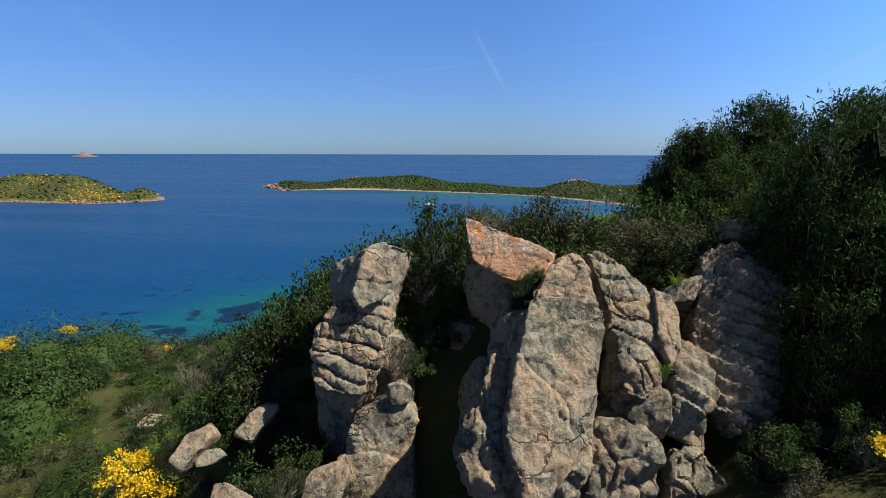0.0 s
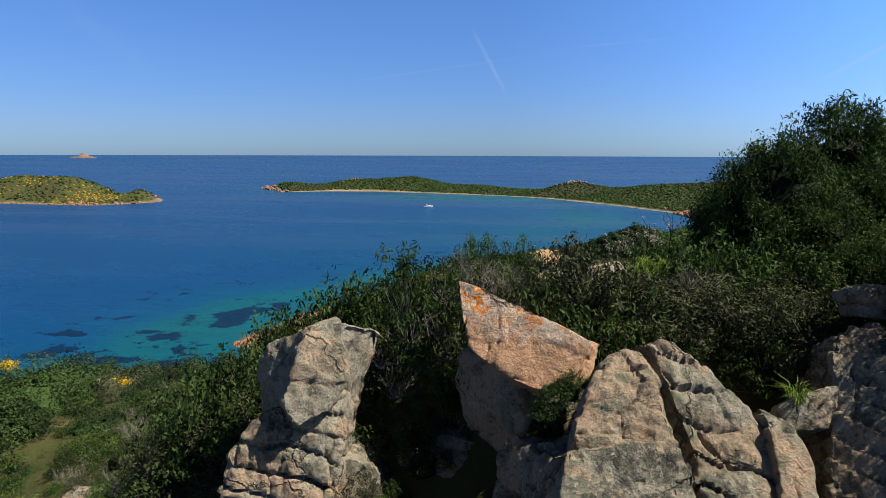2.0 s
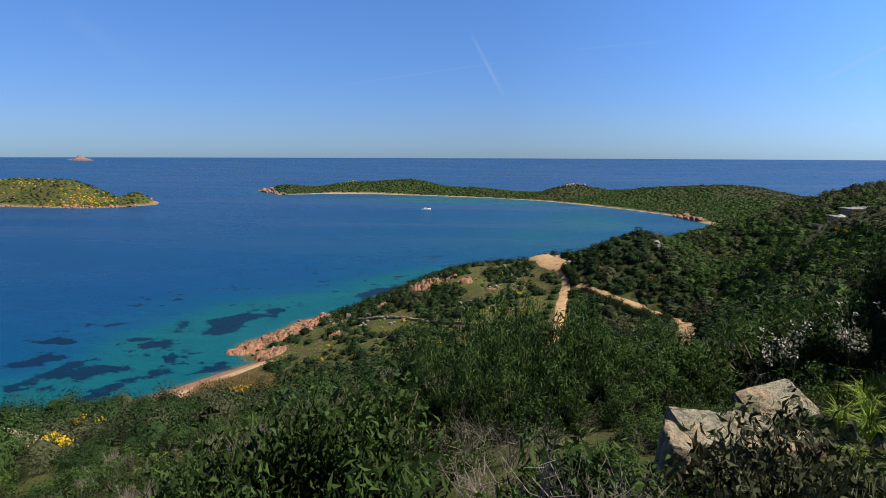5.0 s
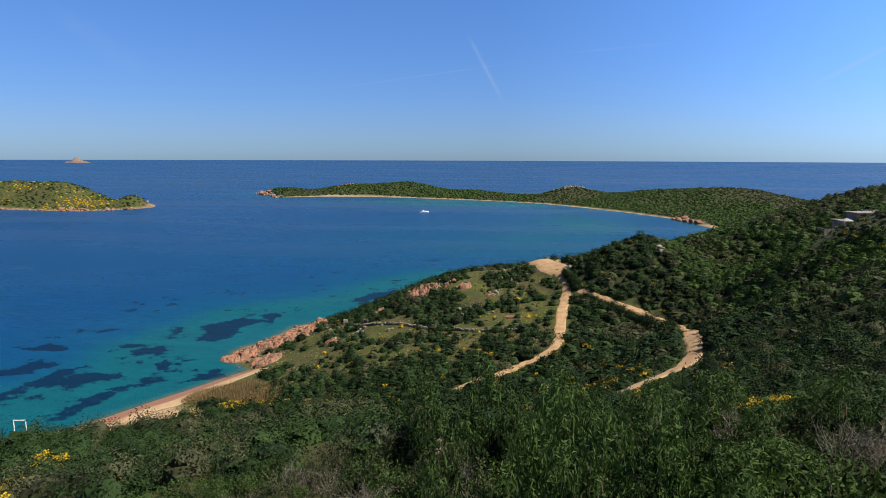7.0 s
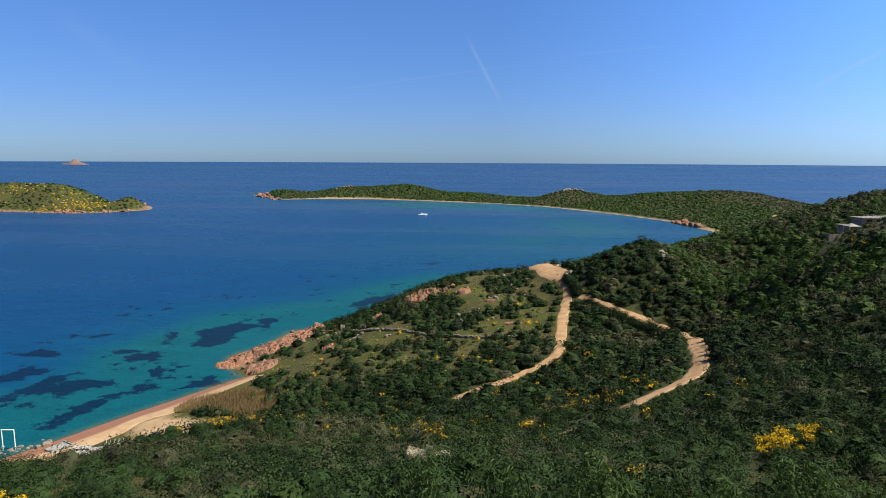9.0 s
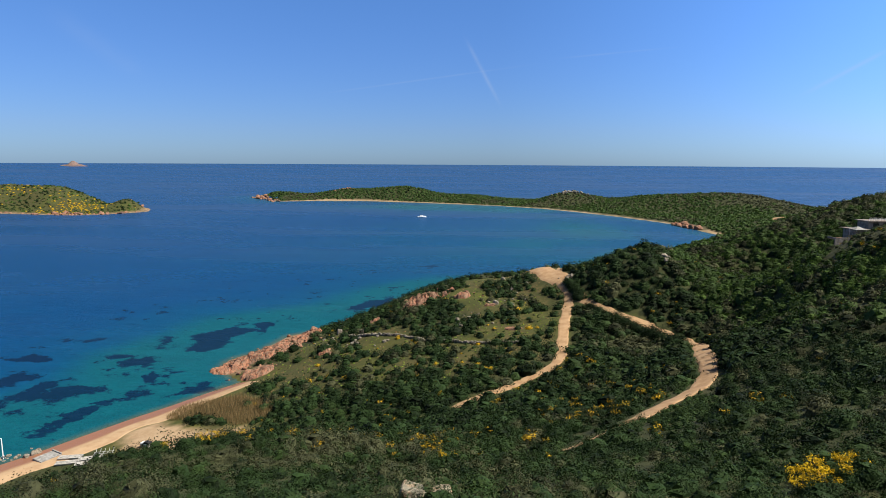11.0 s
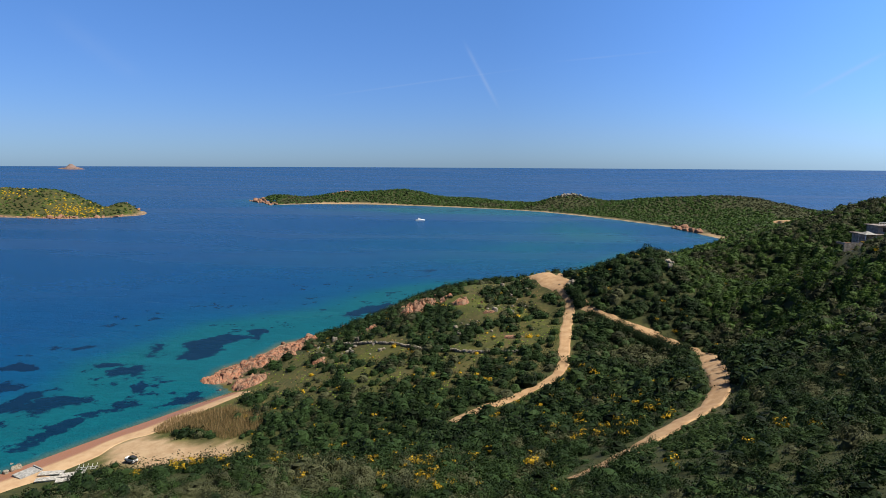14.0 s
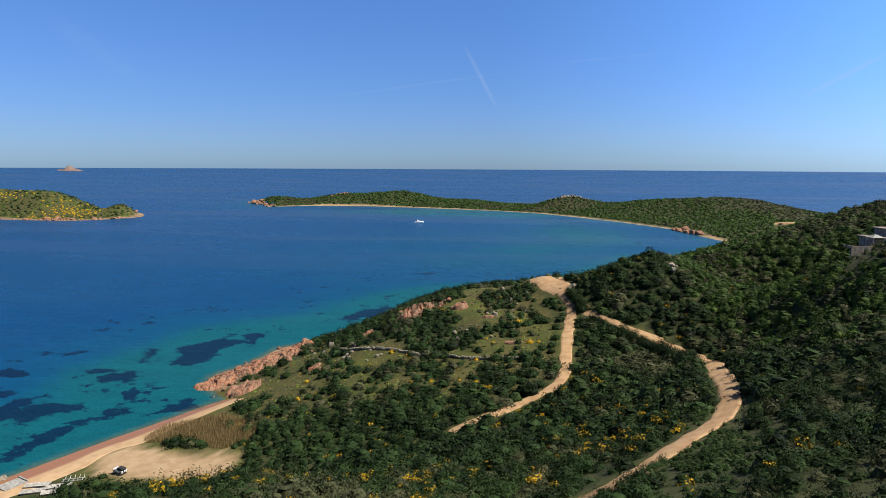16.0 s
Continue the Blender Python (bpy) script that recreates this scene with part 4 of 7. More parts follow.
# small bushes in the clearing and dry reeds above the beach
p = jitter(-84, 16, 205, 316, 2.5, rng)
w = fbm(np.c_[p * 0.07, np.zeros(len(p))], 3, 75)
p = p[(rng.random(len(p)) < 0.52 + 1.0 * w) & (inland(p) > 9) & (from_line(p, TRACK) > 3)]
size, pick = 0.5 + 2.5 * rng.random(len(p)) ** 2.4, rng.random(len(p))
lot = np.c_[p, ground_z(p) - 0.1, size]
scatter("clearing_scrub", MID, lot[pick < 0.55], LEAF_DARK, "low dark round bushes in the grassy clearing", "scrub", rng)
scatter("clearing_cushions", MID, lot[(pick >= 0.55) & (pick < 0.85)], LEAF_OLIVE, "low olive cushions in the grassy clearing", "scrub", rng)
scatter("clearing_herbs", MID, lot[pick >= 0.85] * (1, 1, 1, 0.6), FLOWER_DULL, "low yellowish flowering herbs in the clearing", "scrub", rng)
p = jitter(-86, 18, 205, 318, 1.75, rng)
p = p[(from_line(p, GLADE) < 27) & (inland(p) > 7) & (from_line(p, TRACK) > 2.6) & (rng.random(len(p)) < 0.7)]
verge = np.concatenate([rng.normal(size=(150, 2)) * 2.4 + np.array(a) + (np.array(b) - a) * rng.random((150, 1)) for a, b in (((21.5, 109), (28, 131)), ((25, 114), (34, 143)), ((34, 146), (51, 185)), ((54, 200), (57, 220)))])
verge = verge[from_line(verge, LANE) > 2.2]
HERB = [bush_kind(12, 5, 0.34, 190 + s, 0.55) for s in range(4)]
lot = np.c_[p, ground_z(p) - 0.08, 0.22 + 0.45 * rng.random(len(p)) ** 1.5]
pick = rng.random(len(p)) + 0.5 * fbm(np.c_[p * 0.08, np.zeros(len(p))], 3, 77)
scatter("clearing_grass", HERB, lot[pick < 0.5], GRASS, "clumps of green grass in the clearing", "grass", rng)
scatter("clearing_heather", HERB, lot[(pick >= 0.5) & (pick < 0.8)], LEAF_MID, "small dark green clumps in the clearing", "scrub", rng)
scatter("clearing_dry_grass", HERB, lot[pick >= 0.8], LEAF_DRY, "clumps of dry straw-coloured grass in the clearing", "grass", rng)
scatter("lane_verge", MID, np.c_[verge, ground_z(verge) - 0.1, 0.5 + 0.4 * rng.random(len(verge))], LEAF_MID, "low green bushes along the verge of the lane", "scrub", rng)
p = jitter(-104, -66, 196, 226, 0.36, rng)
p = p[np.abs(from_line(p, [(-99, 214), (-88, 216), (-74, 205)])) < 7.0]
g = np.random.default_rng(5)
blade = np.array([(-0.05, 0, 0), (0.05, 0, 0), (0.05, 0.2, 1.5)])
vs = np.concatenate([blade * (1, 1, 0.6 + 0.7 * g.random()) @ np.array(Matrix.Rotation(g.random() * 6.28, 3, "Z")).T + (x, y, z) for (x, y), z in zip(p, ground_z(p) - 0.05) for _ in range(2)])
reeds = new("reed_bed", mesh_of("reed_bed", vs, np.arange(len(vs)).reshape(-1, 3), LEAF_DRY, False, {"tint": np.repeat(g.random(len(vs) // 3), 3)}))
tagged(reeds, "bed of dry brown reeds behind the beach", "reeds", kind="stuff")


# ---------------------------------------------------------------- rocks
def ball(n):
    """Directions on a cube's six faces, n to a side, joined along the edges."""
    g = np.tan(np.linspace(-1, 1, n) * 0.7853981)
    u, v = [a.ravel() for a in np.meshgrid(g, g)]
    one = np.ones_like(u)
    sides = [(u, v, one), (v, u, -one), (one, u, v), (-one, v, u), (v, one, u), (u, -one, v)]
    p = np.concatenate([np.stack(s, 1) for s in sides])
    f = np.concatenate([grid_faces(n, n) + k * n * n for k in range(6)])
    key = np.round(p * 1e5).astype(np.int64)
    _, first, back = np.unique(key, axis=0, return_index=True, return_inverse=True)
    p = p[first]
    return p / np.linalg.norm(p, axis=1, keepdims=True), back.ravel()[f]


def boulder_mesh(half, seed, n=25, boxy=5.0, cuts=6, lump=0.08, layers=0.0, dip=(0.25, 0.1, 1.0), split=1.1, mat=None, taper=0.0, turn=None, outline=None):
    """A weathered block: rounded box, flat breaks, joints and bedding cut into it, centred on the origin.
    outline: for a slab, its shape seen face on, as rows of angle and radius."""
    g = np.random.default_rng(seed)
    d, f = ball(n)
    p = d / ((np.abs(d) ** boxy).sum(1, keepdims=True) ** (1 / boxy))
    for _ in range(cuts):
        a = g.normal(size=3)
        a[2] *= 0.8
        a /= np.linalg.norm(a)
        over = p @ a - (0.76 + 0.24 * g.random())
        p = p - np.outer(np.maximum(over, 0) * 0.97, a)
    half = np.array(half)
    p[:, :2] *= 1 - taper * (p[:, 2:] * 0.5 + 0.5)
    q = p * half
    if outline:
        th, rad = np.array(outline, float).T
        ang = np.degrees(np.arctan2(p[:, 2], p[:, 0])) % 360
        reach = np.maximum(np.abs(p[:, 0]), np.abs(p[:, 2]))
        r = np.interp(ang, np.r_[th, th[0] + 360], np.r_[rad, rad[0]], period=360)
        flat = np.hypot(p[:, 0], p[:, 2]) + 1e-6
        q = np.c_[p[:, 0] / flat * reach * r, p[:, 1] * half[1], p[:, 2] / flat * reach * r]
    size = half.min()
    shift = g.random(3) * 50
    nrm = d / half
    nrm /= np.linalg.norm(nrm, axis=1, keepdims=True)
    move = lump * size * fbm(q / (size * 1.1) + shift, 3, seed)
    rough = fbm(q * 2.6 + shift, 5, seed + 5, 0.62)
    move += 0.050 * min(1, size * 1.3) * (rough - 0.9 * np.abs(vnoise(q * 4 + shift, seed + 8)) - 0.5 * np.abs(vnoise(q * 9 + shift, seed + 18)))
    c, cell = cracks(q / split * (1, 1, 1.25) + 0.18 * np.stack([vnoise(q * 1.7 + s, seed) for s in (3, 7, 11)], 1) + shift, seed)
    move += (cell - 0.5) * 0.07 * min(1, size) - 0.13 * min(1, size) * np.exp(-((c / 0.045) ** 2))
    if layers:
        a = np.array(dip) / np.linalg.norm(dip)
        s = (q @ a) / layers + 0.28 * vnoise(q * 0.9 + shift, seed + 9) + 0.10 * vnoise(q * 3 + shift, seed + 10)
        step = np.floor(s).astype(np.int64)
        e = np.abs(s - np.round(s))
        nil = np.zeros(len(s), np.int64)
        move += -0.12 * np.exp(-((e / 0.07) ** 2)) * (0.3 + 0.7 * hashed(np.round(s).astype(np.int64), nil, nil, seed)) + 0.08 * (hashed(step, nil, nil + 1, seed) - 0.5)
    q = q + nrm * move[:, None]
    if turn:
        q = q @ np.array(Euler([radians(a) for a in turn]).to_matrix()).T
    return mesh_of("boulder", q, f, mat or ROCK)


def boulder(x, y, z, hx, hy, hz, seed, label, name="boulder", **more):
    grow = 1.0 if "outline" in more else 1.2
    ob = new(name, boulder_mesh((hx * grow, hy * grow, hz * (1 + (grow - 1) * 0.5)), seed, **more))
    ob.location = (x, y, z)
    return tagged(ob, label, "rock", "rocks of the crag")


SIX = [((1, 0, 0), 0), ((-1, 0, 0), 0), ((0, 1, 0), 1), ((0, -1, 0), 1), ((0, 0, 1), 2), ((0, 0, -1), 2)]


def block_mesh(planes, seed, grain=0.05, hard=12, chip=0.16, wear=1.6, crack=0.0, split=1.4, mat=None, joints=()):
    """Rock bounded by flat breaks (normal, distance in metres), with worn edges and a pitted skin."""
    g = np.random.default_rng(seed)
    nrm, far = np.array([p for p, _ in planes], float), np.array([d for _, d in planes], float)
    nrm /= np.linalg.norm(nrm, axis=1, keepdims=True)
    for reach in (0.2, 0.4, 0.8, 1.6, 3.2):
        try_at = (g.random((4000, 3)) * 2 - 1) * reach
        if (try_at @ nrm.T <= far).all(1).mean() < 0.3:
            break
    for _ in range(6):
        inside = try_at[(try_at @ nrm.T <= far).all(1)]
        if len(inside) > 30:
            lo, hi = inside.min(0), inside.max(0)
            pad = (hi - lo) * 0.12 + 0.01
            lo, hi = lo - pad, hi + pad
        try_at = lo + (hi - lo) * g.random((4000, 3))
    if len(inside) < 30:
        return None
    mid, ext = inside.mean(0), (inside.max(0) - inside.min(0)) / 2
    if ext.min() < 0.04:
        return None
    room = np.maximum(far - nrm @ mid, 0.02)
    n = int(np.clip(1.2 * ext.mean() / grain, 6, 120))
    d, f = ball(n)
    d = d * ext
    d /= np.linalg.norm(d, axis=1, keepdims=True)
    pull = np.maximum(d @ nrm.T, 0) / room
    force = pull ** hard
    q = d / force.sum(1, keepdims=True) ** (1 / hard)
    out = force @ (nrm / room[:, None])
    out /= np.linalg.norm(out, axis=1, keepdims=True)
    edge = 1 - force.max(1) / force.sum(1)
    size, shift = min(1.0, ext.min() * 1.6), g.random(3) * 50
    w = q + mid
    move = -chip * size * edge * (0.4 + 2.2 * np.maximum(vnoise(w * 2.3 + shift, seed), -0.1))
    move += 0.045 * wear * size * fbm(w * 1.2 + shift, 2, seed + 3)
    move += 0.030 * wear * size * (fbm(w * 3.1 + shift, 5, seed + 5, 0.60) - 0.6 * np.abs(vnoise(w * 5 + shift, seed + 8)) - 0.35 * np.abs(vnoise(w * 11 + shift, seed + 18)))
    terrace = 2.2 * fbm(w * 0.9 + shift, 3, seed + 30)
    move += 0.028 * wear * size * (np.floor(terrace) + np.clip((terrace % 1) * 7 - 6, 0, 1))
    if crack:
        c, cell = cracks(w / split + 0.16 * np.stack([vnoise(w * 1.7 + k, seed) for k in (3, 7, 11)], 1) + shift, seed)
        move += (cell - 0.5) * 0.05 * size - crack * np.exp(-((c / 0.028) ** 2))
    shift_row = 0.0
    for k, (way, apart, deep) in enumerate(joints):
        a = np.array(way, float) / np.linalg.norm(way)
        bend = 0.55 * vnoise(w * 0.8 + shift, seed + 40 + k) + 0.16 * vnoise(w * 2.6 + shift, seed + 50 + k)
        run = (w @ a) / apart + bend + 0.37 * k + shift_row
        row = np.round(run).astype(np.int64)
        e, nil = np.abs(run - row) * apart, np.zeros(len(w), np.int64)
        strength = np.clip(0.25 + 0.75 * hashed(row, nil, nil + k, seed) + 0.8 * vnoise(w * 1.1 + shift, seed + 60 + k), 0.0, 1)
        step = hashed(np.floor(run).astype(np.int64), nil + 5, nil + k, seed) - 0.5
        if deep < 0:
            rise = run - np.floor(run)
            move -= deep * (rise - np.exp(-((1 - rise) / 0.10) ** 2) - 0.4 + 0.5 * step)
            continue
        move += deep * (0.9 * step * np.clip(e / 0.02, 0, 1) - strength * (1.2 * np.exp(-((e / 0.016) ** 2)) + 0.25 * np.exp(-((e / 0.06) ** 2))))
        shift_row = 0.8 * hashed(np.floor(run).astype(np.int64), nil + 3, nil, seed)
    me = mesh_of("boulder", w + out * move[:, None], f, mat or ROCK)
    me.set_sharp_from_angle(angle=radians(40))
    return me


def box_planes(half, cuts=()):
    return [(a, half[i]) for a, i in SIX] + list(cuts)


def block(at, half, turn, seed, label, cuts=(), name="boulder", chance=5, **more):
    """One rock of the crag: a tilted box with some corners broken off."""
    g = np.random.default_rng(seed + 900)
    broken = list(cuts)
    for _ in range(chance):
        a = g.normal(size=3)
        a /= np.linalg.norm(a)
        broken.append((a, (np.abs(a) @ np.array(half)) * (0.70 + 0.2 * g.random())))
    ob = new(name, block_mesh(box_planes(half, broken), seed, **more))
    ob.matrix_basis = pose(*at, *turn)
    return tagged(ob, label, "rock", "rocks of the crag")


def carved(at, turn, corners, back, seed, label, name="boulder", cuts=(), hard=26, grain=0.022, facets=3, wear=1.1, chip=0.11, **more):
    """One rock of the crag: a leaning face with the given corners (x, z, going round), reaching back into the hill."""
    pts = np.array(corners, float)
    edge = np.roll(pts, -1, 0) - pts
    area = (pts[:, 0] * np.roll(pts[:, 1], -1) - pts[:, 1] * np.roll(pts[:, 0], -1)).sum()
    side = np.c_[edge[:, 1], -edge[:, 0]] * (1 if area > 0 else -1)
    side /= np.linalg.norm(side, axis=1, keepdims=True)
    planes = [((0, -1, 0), back / 2), ((0, 1, 0), back / 2)] + list(cuts)
    planes += [((a, 0.0, b), float(p @ (a, b))) for (a, b), p in zip(side, pts)]
    g = np.random.default_rng(seed + 700)
    for _ in range(facets):
        tilt, a = 0.25 + 0.45 * g.random(), g.random() * 6.283
        d = np.array([math.cos(a) * tilt, -1.0, math.sin(a) * tilt])
        d /= np.linalg.norm(d)
        reach = max(float(d[0] * x - d[1] * back / 2 + d[2] * z) for x, z in corners)
        planes.append((d, -d[1] * back / 2 + (reach + d[1] * back / 2) * (0.35 + 0.4 * g.random())))
    ob = new(name, block_mesh(planes, seed, hard=hard, grain=grain, wear=wear, chip=chip, **more))
    ob.matrix_basis = pose(*at, *turn) @ Matrix.Translation((0, back / 2, 0))
    return tagged(ob, label, "rock", "rocks of the crag")


# pillar at the drop: dark-sided head, layered waist, foot
carved((-1.57, 23.54, 78.28), (-15, 0, 30), [(-0.09, 0.72), (0.47, 0.83), (0.40, -0.14), (0.19, -0.47), (-0.40, -0.68), (-0.57, -0.26)], 0.9, 11, "angular granite head of the tall rock pillar", facets=2, joints=[((0.3, 0, 0.95), 0.5, 0.05)], crack=0.03)
carved((-2.12, 23.99, 78.25), (-20, 0, -40), [(-0.96, -0.36), (-0.78, 0.20), (0.07, 0.74), (0.75, 0.89), (0.73, 0.20), (0.70, -0.73), (-0.51, -0.95)], 1.0, 12, "shaded side of the rock pillar's head", crack=0.03, facets=1)
carved((-2.06, 23.19, 76.96), (-18, 0, 8), [(-0.35, 0.92), (0.26, 1.09), (0.95, 1.18), (0.98, 0.16), (0.71, -0.64), (0.29, -1.16), (-0.38, -1.18), (-0.84, -0.88), (-0.96, -0.09), (-0.65, 0.58)], 1.5, 13, "rounded layered waist of the tall rock pillar", joints=[((0.28, 0, 0.96), 0.34, 0.11), ((0.95, 0, -0.2), 0.7, 0.07)])
carved((-2.30, 23.22, 74.97), (-6, 0, -18), [(-0.92, 1.12), (0.51, 1.34), (0.73, 0.05), (0.38, -1.14), (-0.69, -1.38)], 1.6, 15, "shaded foot of the tall rock pillar", crack=0.06)
carved((-1.23, 22.24, 75.04), (-14, 0, 10), [(-0.57, 0.71), (0.23, 1.03), (0.77, 0.67), (0.62, -0.77), (0.34, -0.94), (-0.61, -0.72), (-0.77, 0.03)], 1.1, 16, "squarish lichen-grey block leaning on the pillar", crack=0.03, hard=14)
carved((-1.34, 21.84, 74.39), (-20, 0, 0), [(-0.77, 0.51), (-0.26, 0.71), (0.80, 0.40), (0.90, -0.77), (-0.67, -0.86)], 1.2, 8, "pale block under the squarish one", crack=0.03)
carved((-0.84, 22.41, 76.09), (-10, 0, 15), [(-0.23, 0.16), (0.06, 0.27), (0.28, 0.08), (0.25, -0.17), (-0.11, -0.23), (-0.26, -0.12)], 0.5, 17, "small squarish stone wedged between the blocks")
# shaded walls of the cleft
carved((-0.05, 24.11, 75.56), (-4, 0, -8), [(-0.70, 1.28), (0.11, 1.70), (0.78, 1.39), (1.00, 0.10), (0.76, -0.96), (0.04, -1.80), (-0.96, -1.61), (-1.03, -0.10)], 0.7, 18, "great shaded wall of the cleft in the crag", crack=0.06, hard=24, facets=3)
carved((-0.21, 25.29, 75.60), (0, 0, -30), [(-1.97, 1.21), (-0.52, 2.09), (0.78, 2.58), (1.83, 1.83), (1.94, -3.15), (-2.05, -4.57)], 1.2, 19, "shaded back wall of the cleft in the crag", crack=0.06, grain=0.06)
carved((0.72, 23.98, 77.80), (4, 0, -42), [(-0.62, 0.65), (0.58, 0.78), (0.82, -0.18), (0.33, -0.78), (-0.40, -0.57), (-0.71, 0.11)], 0.9, 20, "shaded boulder under the leaning slab", crack=0.04, facets=3)
carved((0.51, 22.96, 75.22), (-4, 0, -45), [(-0.62, 0.71), (0.01, 1.59), (0.64, 0.97), (0.56, -1.23), (-0.59, -2.03)], 1.0, 30, "shaded lower rock in the cleft", crack=0.05)
# the leaning slab: pointed at one end, straight along its upper edge, with a broken wedge at its foot
carved((1.16, 23.79, 78.90), (-38, 0, -22), [(-1.15, 0.77), (-0.82, 0.72), (0.81, 0.20), (1.09, 0.06), (1.00, -0.37), (0.53, -0.70), (0.05, -0.60), (-0.66, -0.26), (-0.85, 0.17)], 0.42, 21, "leaning pointed granite slab with orange lichen at its tip", name="rock_slab", hard=44, chip=0.05, wear=0.9, crack=0.02, grain=0.016, facets=0, joints=[((0.12, 0, 0.99), 0.5, 0.02), ((0.99, 0, 0.1), 0.7, 0.02)], mat=ROCK_LICHEN)
carved((2.08, 23.40, 78.67), (-30, 0, 10), [(-0.06, 0.39), (0.34, 0.32), (0.13, -0.13), (-0.14, -0.43), (-0.27, -0.15)], 0.5, 23, "broken wedge beside the lichen slab", mat=ROCK_LICHEN, hard=18)
# the great boulder with its shaded flank and stepped lower part
carved((2.44, 20.81, 76.81), (-30, 0, 14), [(-0.58, 1.88), (0.78, 1.81), (1.09, 1.13), (1.00, 0.14), (0.72, -0.37), (0.22, -0.85), (-0.18, -2.16), (-0.90, -2.11), (-1.27, -0.46), (-0.88, 0.99)], 2.0, 24, "great pale granite boulder with a flat sunny face", crack=0.04, split=1.9, hard=30, facets=2, joints=[((0.35, 0, 0.94), 1.3, 0.05)])
carved((1.41, 22.39, 77.11), (-12, 0, -42), [(-0.93, 0.46), (-0.22, 0.93), (0.60, 1.15), (1.15, -0.87), (-0.61, -1.68)], 1.5, 26, "shaded flank of the great boulder", crack=0.05, hard=24)
carved((1.59, 20.72, 76.35), (-34, 0, 4), [(-0.68, 1.06), (-0.38, 1.41), (0.20, 1.13), (0.89, 0.69), (1.26, -0.15), (0.98, -1.72), (-0.12, -1.74), (-1.08, -0.65), (-1.08, -0.03)], 1.7, 25, "stepped lower part of the great boulder", crack=0.08, split=0.8, wear=1.9, hard=18, facets=4)
# rounded boulder above the great one, and the jointed stack
carved((2.49, 22.35, 78.59), (-48, 0, 4), [(-0.06, 0.89), (0.34, 0.89), (0.60, -0.07), (0.65, -0.72), (0.36, -0.80), (-0.74, -0.53), (-0.80, -0.26), (-0.34, 0.60)], 1.3, 31, "rounded granite boulder atop the great one", hard=9, crack=0.05, split=0.9, joints=[((0.1, 0, 1), 0.45, 0.06)])
carved((3.71, 22.56, 78.22), (-50, 0, 8), [(-0.78, 1.61), (-0.12, 1.49), (0.23, 0.73), (0.61, 0.10), (0.64, -0.84), (0.56, -1.21), (0.06, -1.20), (-0.55, -1.10), (-0.66, 0.42)], 1.6, 134, "pale granite stack parted by joints into rounded blocks", joints=[((0.5, 0, 0.87), 0.40, 0.10), ((0.93, 0, 0.37), 0.62, 0.09)], hard=10, grain=0.02)
carved((4.32, 22.22, 77.86), (-42, 0, 8), [(-0.10, 0.86), (0.22, 0.72), (0.20, 0.11), (0.09, -0.53), (-0.16, -0.89), (-0.25, -0.27)], 0.8, 37, "small jointed rock at the edge of the stack", joints=[((0.45, 0, 0.9), 0.2, 0.06), ((0.95, 0, 0.3), 0.3, 0.04)])
carved((4.87, 23.06, 78.34), (-35, 0, -10), [(-0.44, -0.02), (-0.02, 0.25), (0.30, 0.33), (0.34, 0.07), (0.17, -0.27), (-0.34, -0.36)], 0.7, 45, "grey stone at the top of the crag", hard=16)
carved((3.77, 21.43, 77.18), (-34, 0, 10), [(-0.44, 0.57), (0.17, 0.60), (0.58, 0.29), (0.50, -0.18), (0.17, -0.47), (-0.38, -0.54), (-0.60, -0.27)], 1.2, 38, "rounded boulder with curved cracks", hard=8, crack=0.07, split=0.55)
carved((3.91, 21.31, 76.31), (-4, 0, 20), [(-0.48, 0.24), (0.10, 0.58), (0.37, 0.44), (0.44, -0.61), (0.13, -0.66), (-0.55, 0.02)], 0.8, 39, "tilted wedge of rock under the stack", hard=16)
carved((3.41, 20.85, 75.73), (-16, 0, 8), [(-0.68, 0.50), (-0.37, 0.79), (0.04, 0.86), (0.55, 0.37), (0.67, -0.16), (0.56, -1.19), (-0.77, -1.16)], 1.6, 41, "blocky lower boulder with a broken top", crack=0.05, hard=14, wear=1.4)
carved((4.78, 21.76, 76.99), (-40, 0, 6), [(-0.33, 0.76), (0.12, 0.79), (0.33, 0.17), (0.38, -0.39), (0.04, -0.73), (-0.54, -0.59)], 0.9, 42, "slanting ribbed rock at the crag's edge", joints=[((0.62, 0, 0.78), 0.26, -0.10)])
carved((4.59, 21.48, 76.17), (-12, 0, 10), [(-0.32, 0.33), (-0.01, 0.41), (0.37, 0.11), (0.32, -0.59), (-0.36, -0.26)], 0.8, 43, "squarish grey block at the crag's edge", hard=16, joints=[((0.5, 0, 0.86), 0.5, 0.06)])
carved((4.84, 21.13, 75.23), (-20, 0, 6), [(-0.55, 0.54), (-0.09, 0.68), (0.19, 0.44), (0.59, -0.14), (0.59, -0.76), (-0.73, -0.76)], 1.2, 44, "weathered grey granite boulder with dark crusts", crack=0.07, split=0.7)
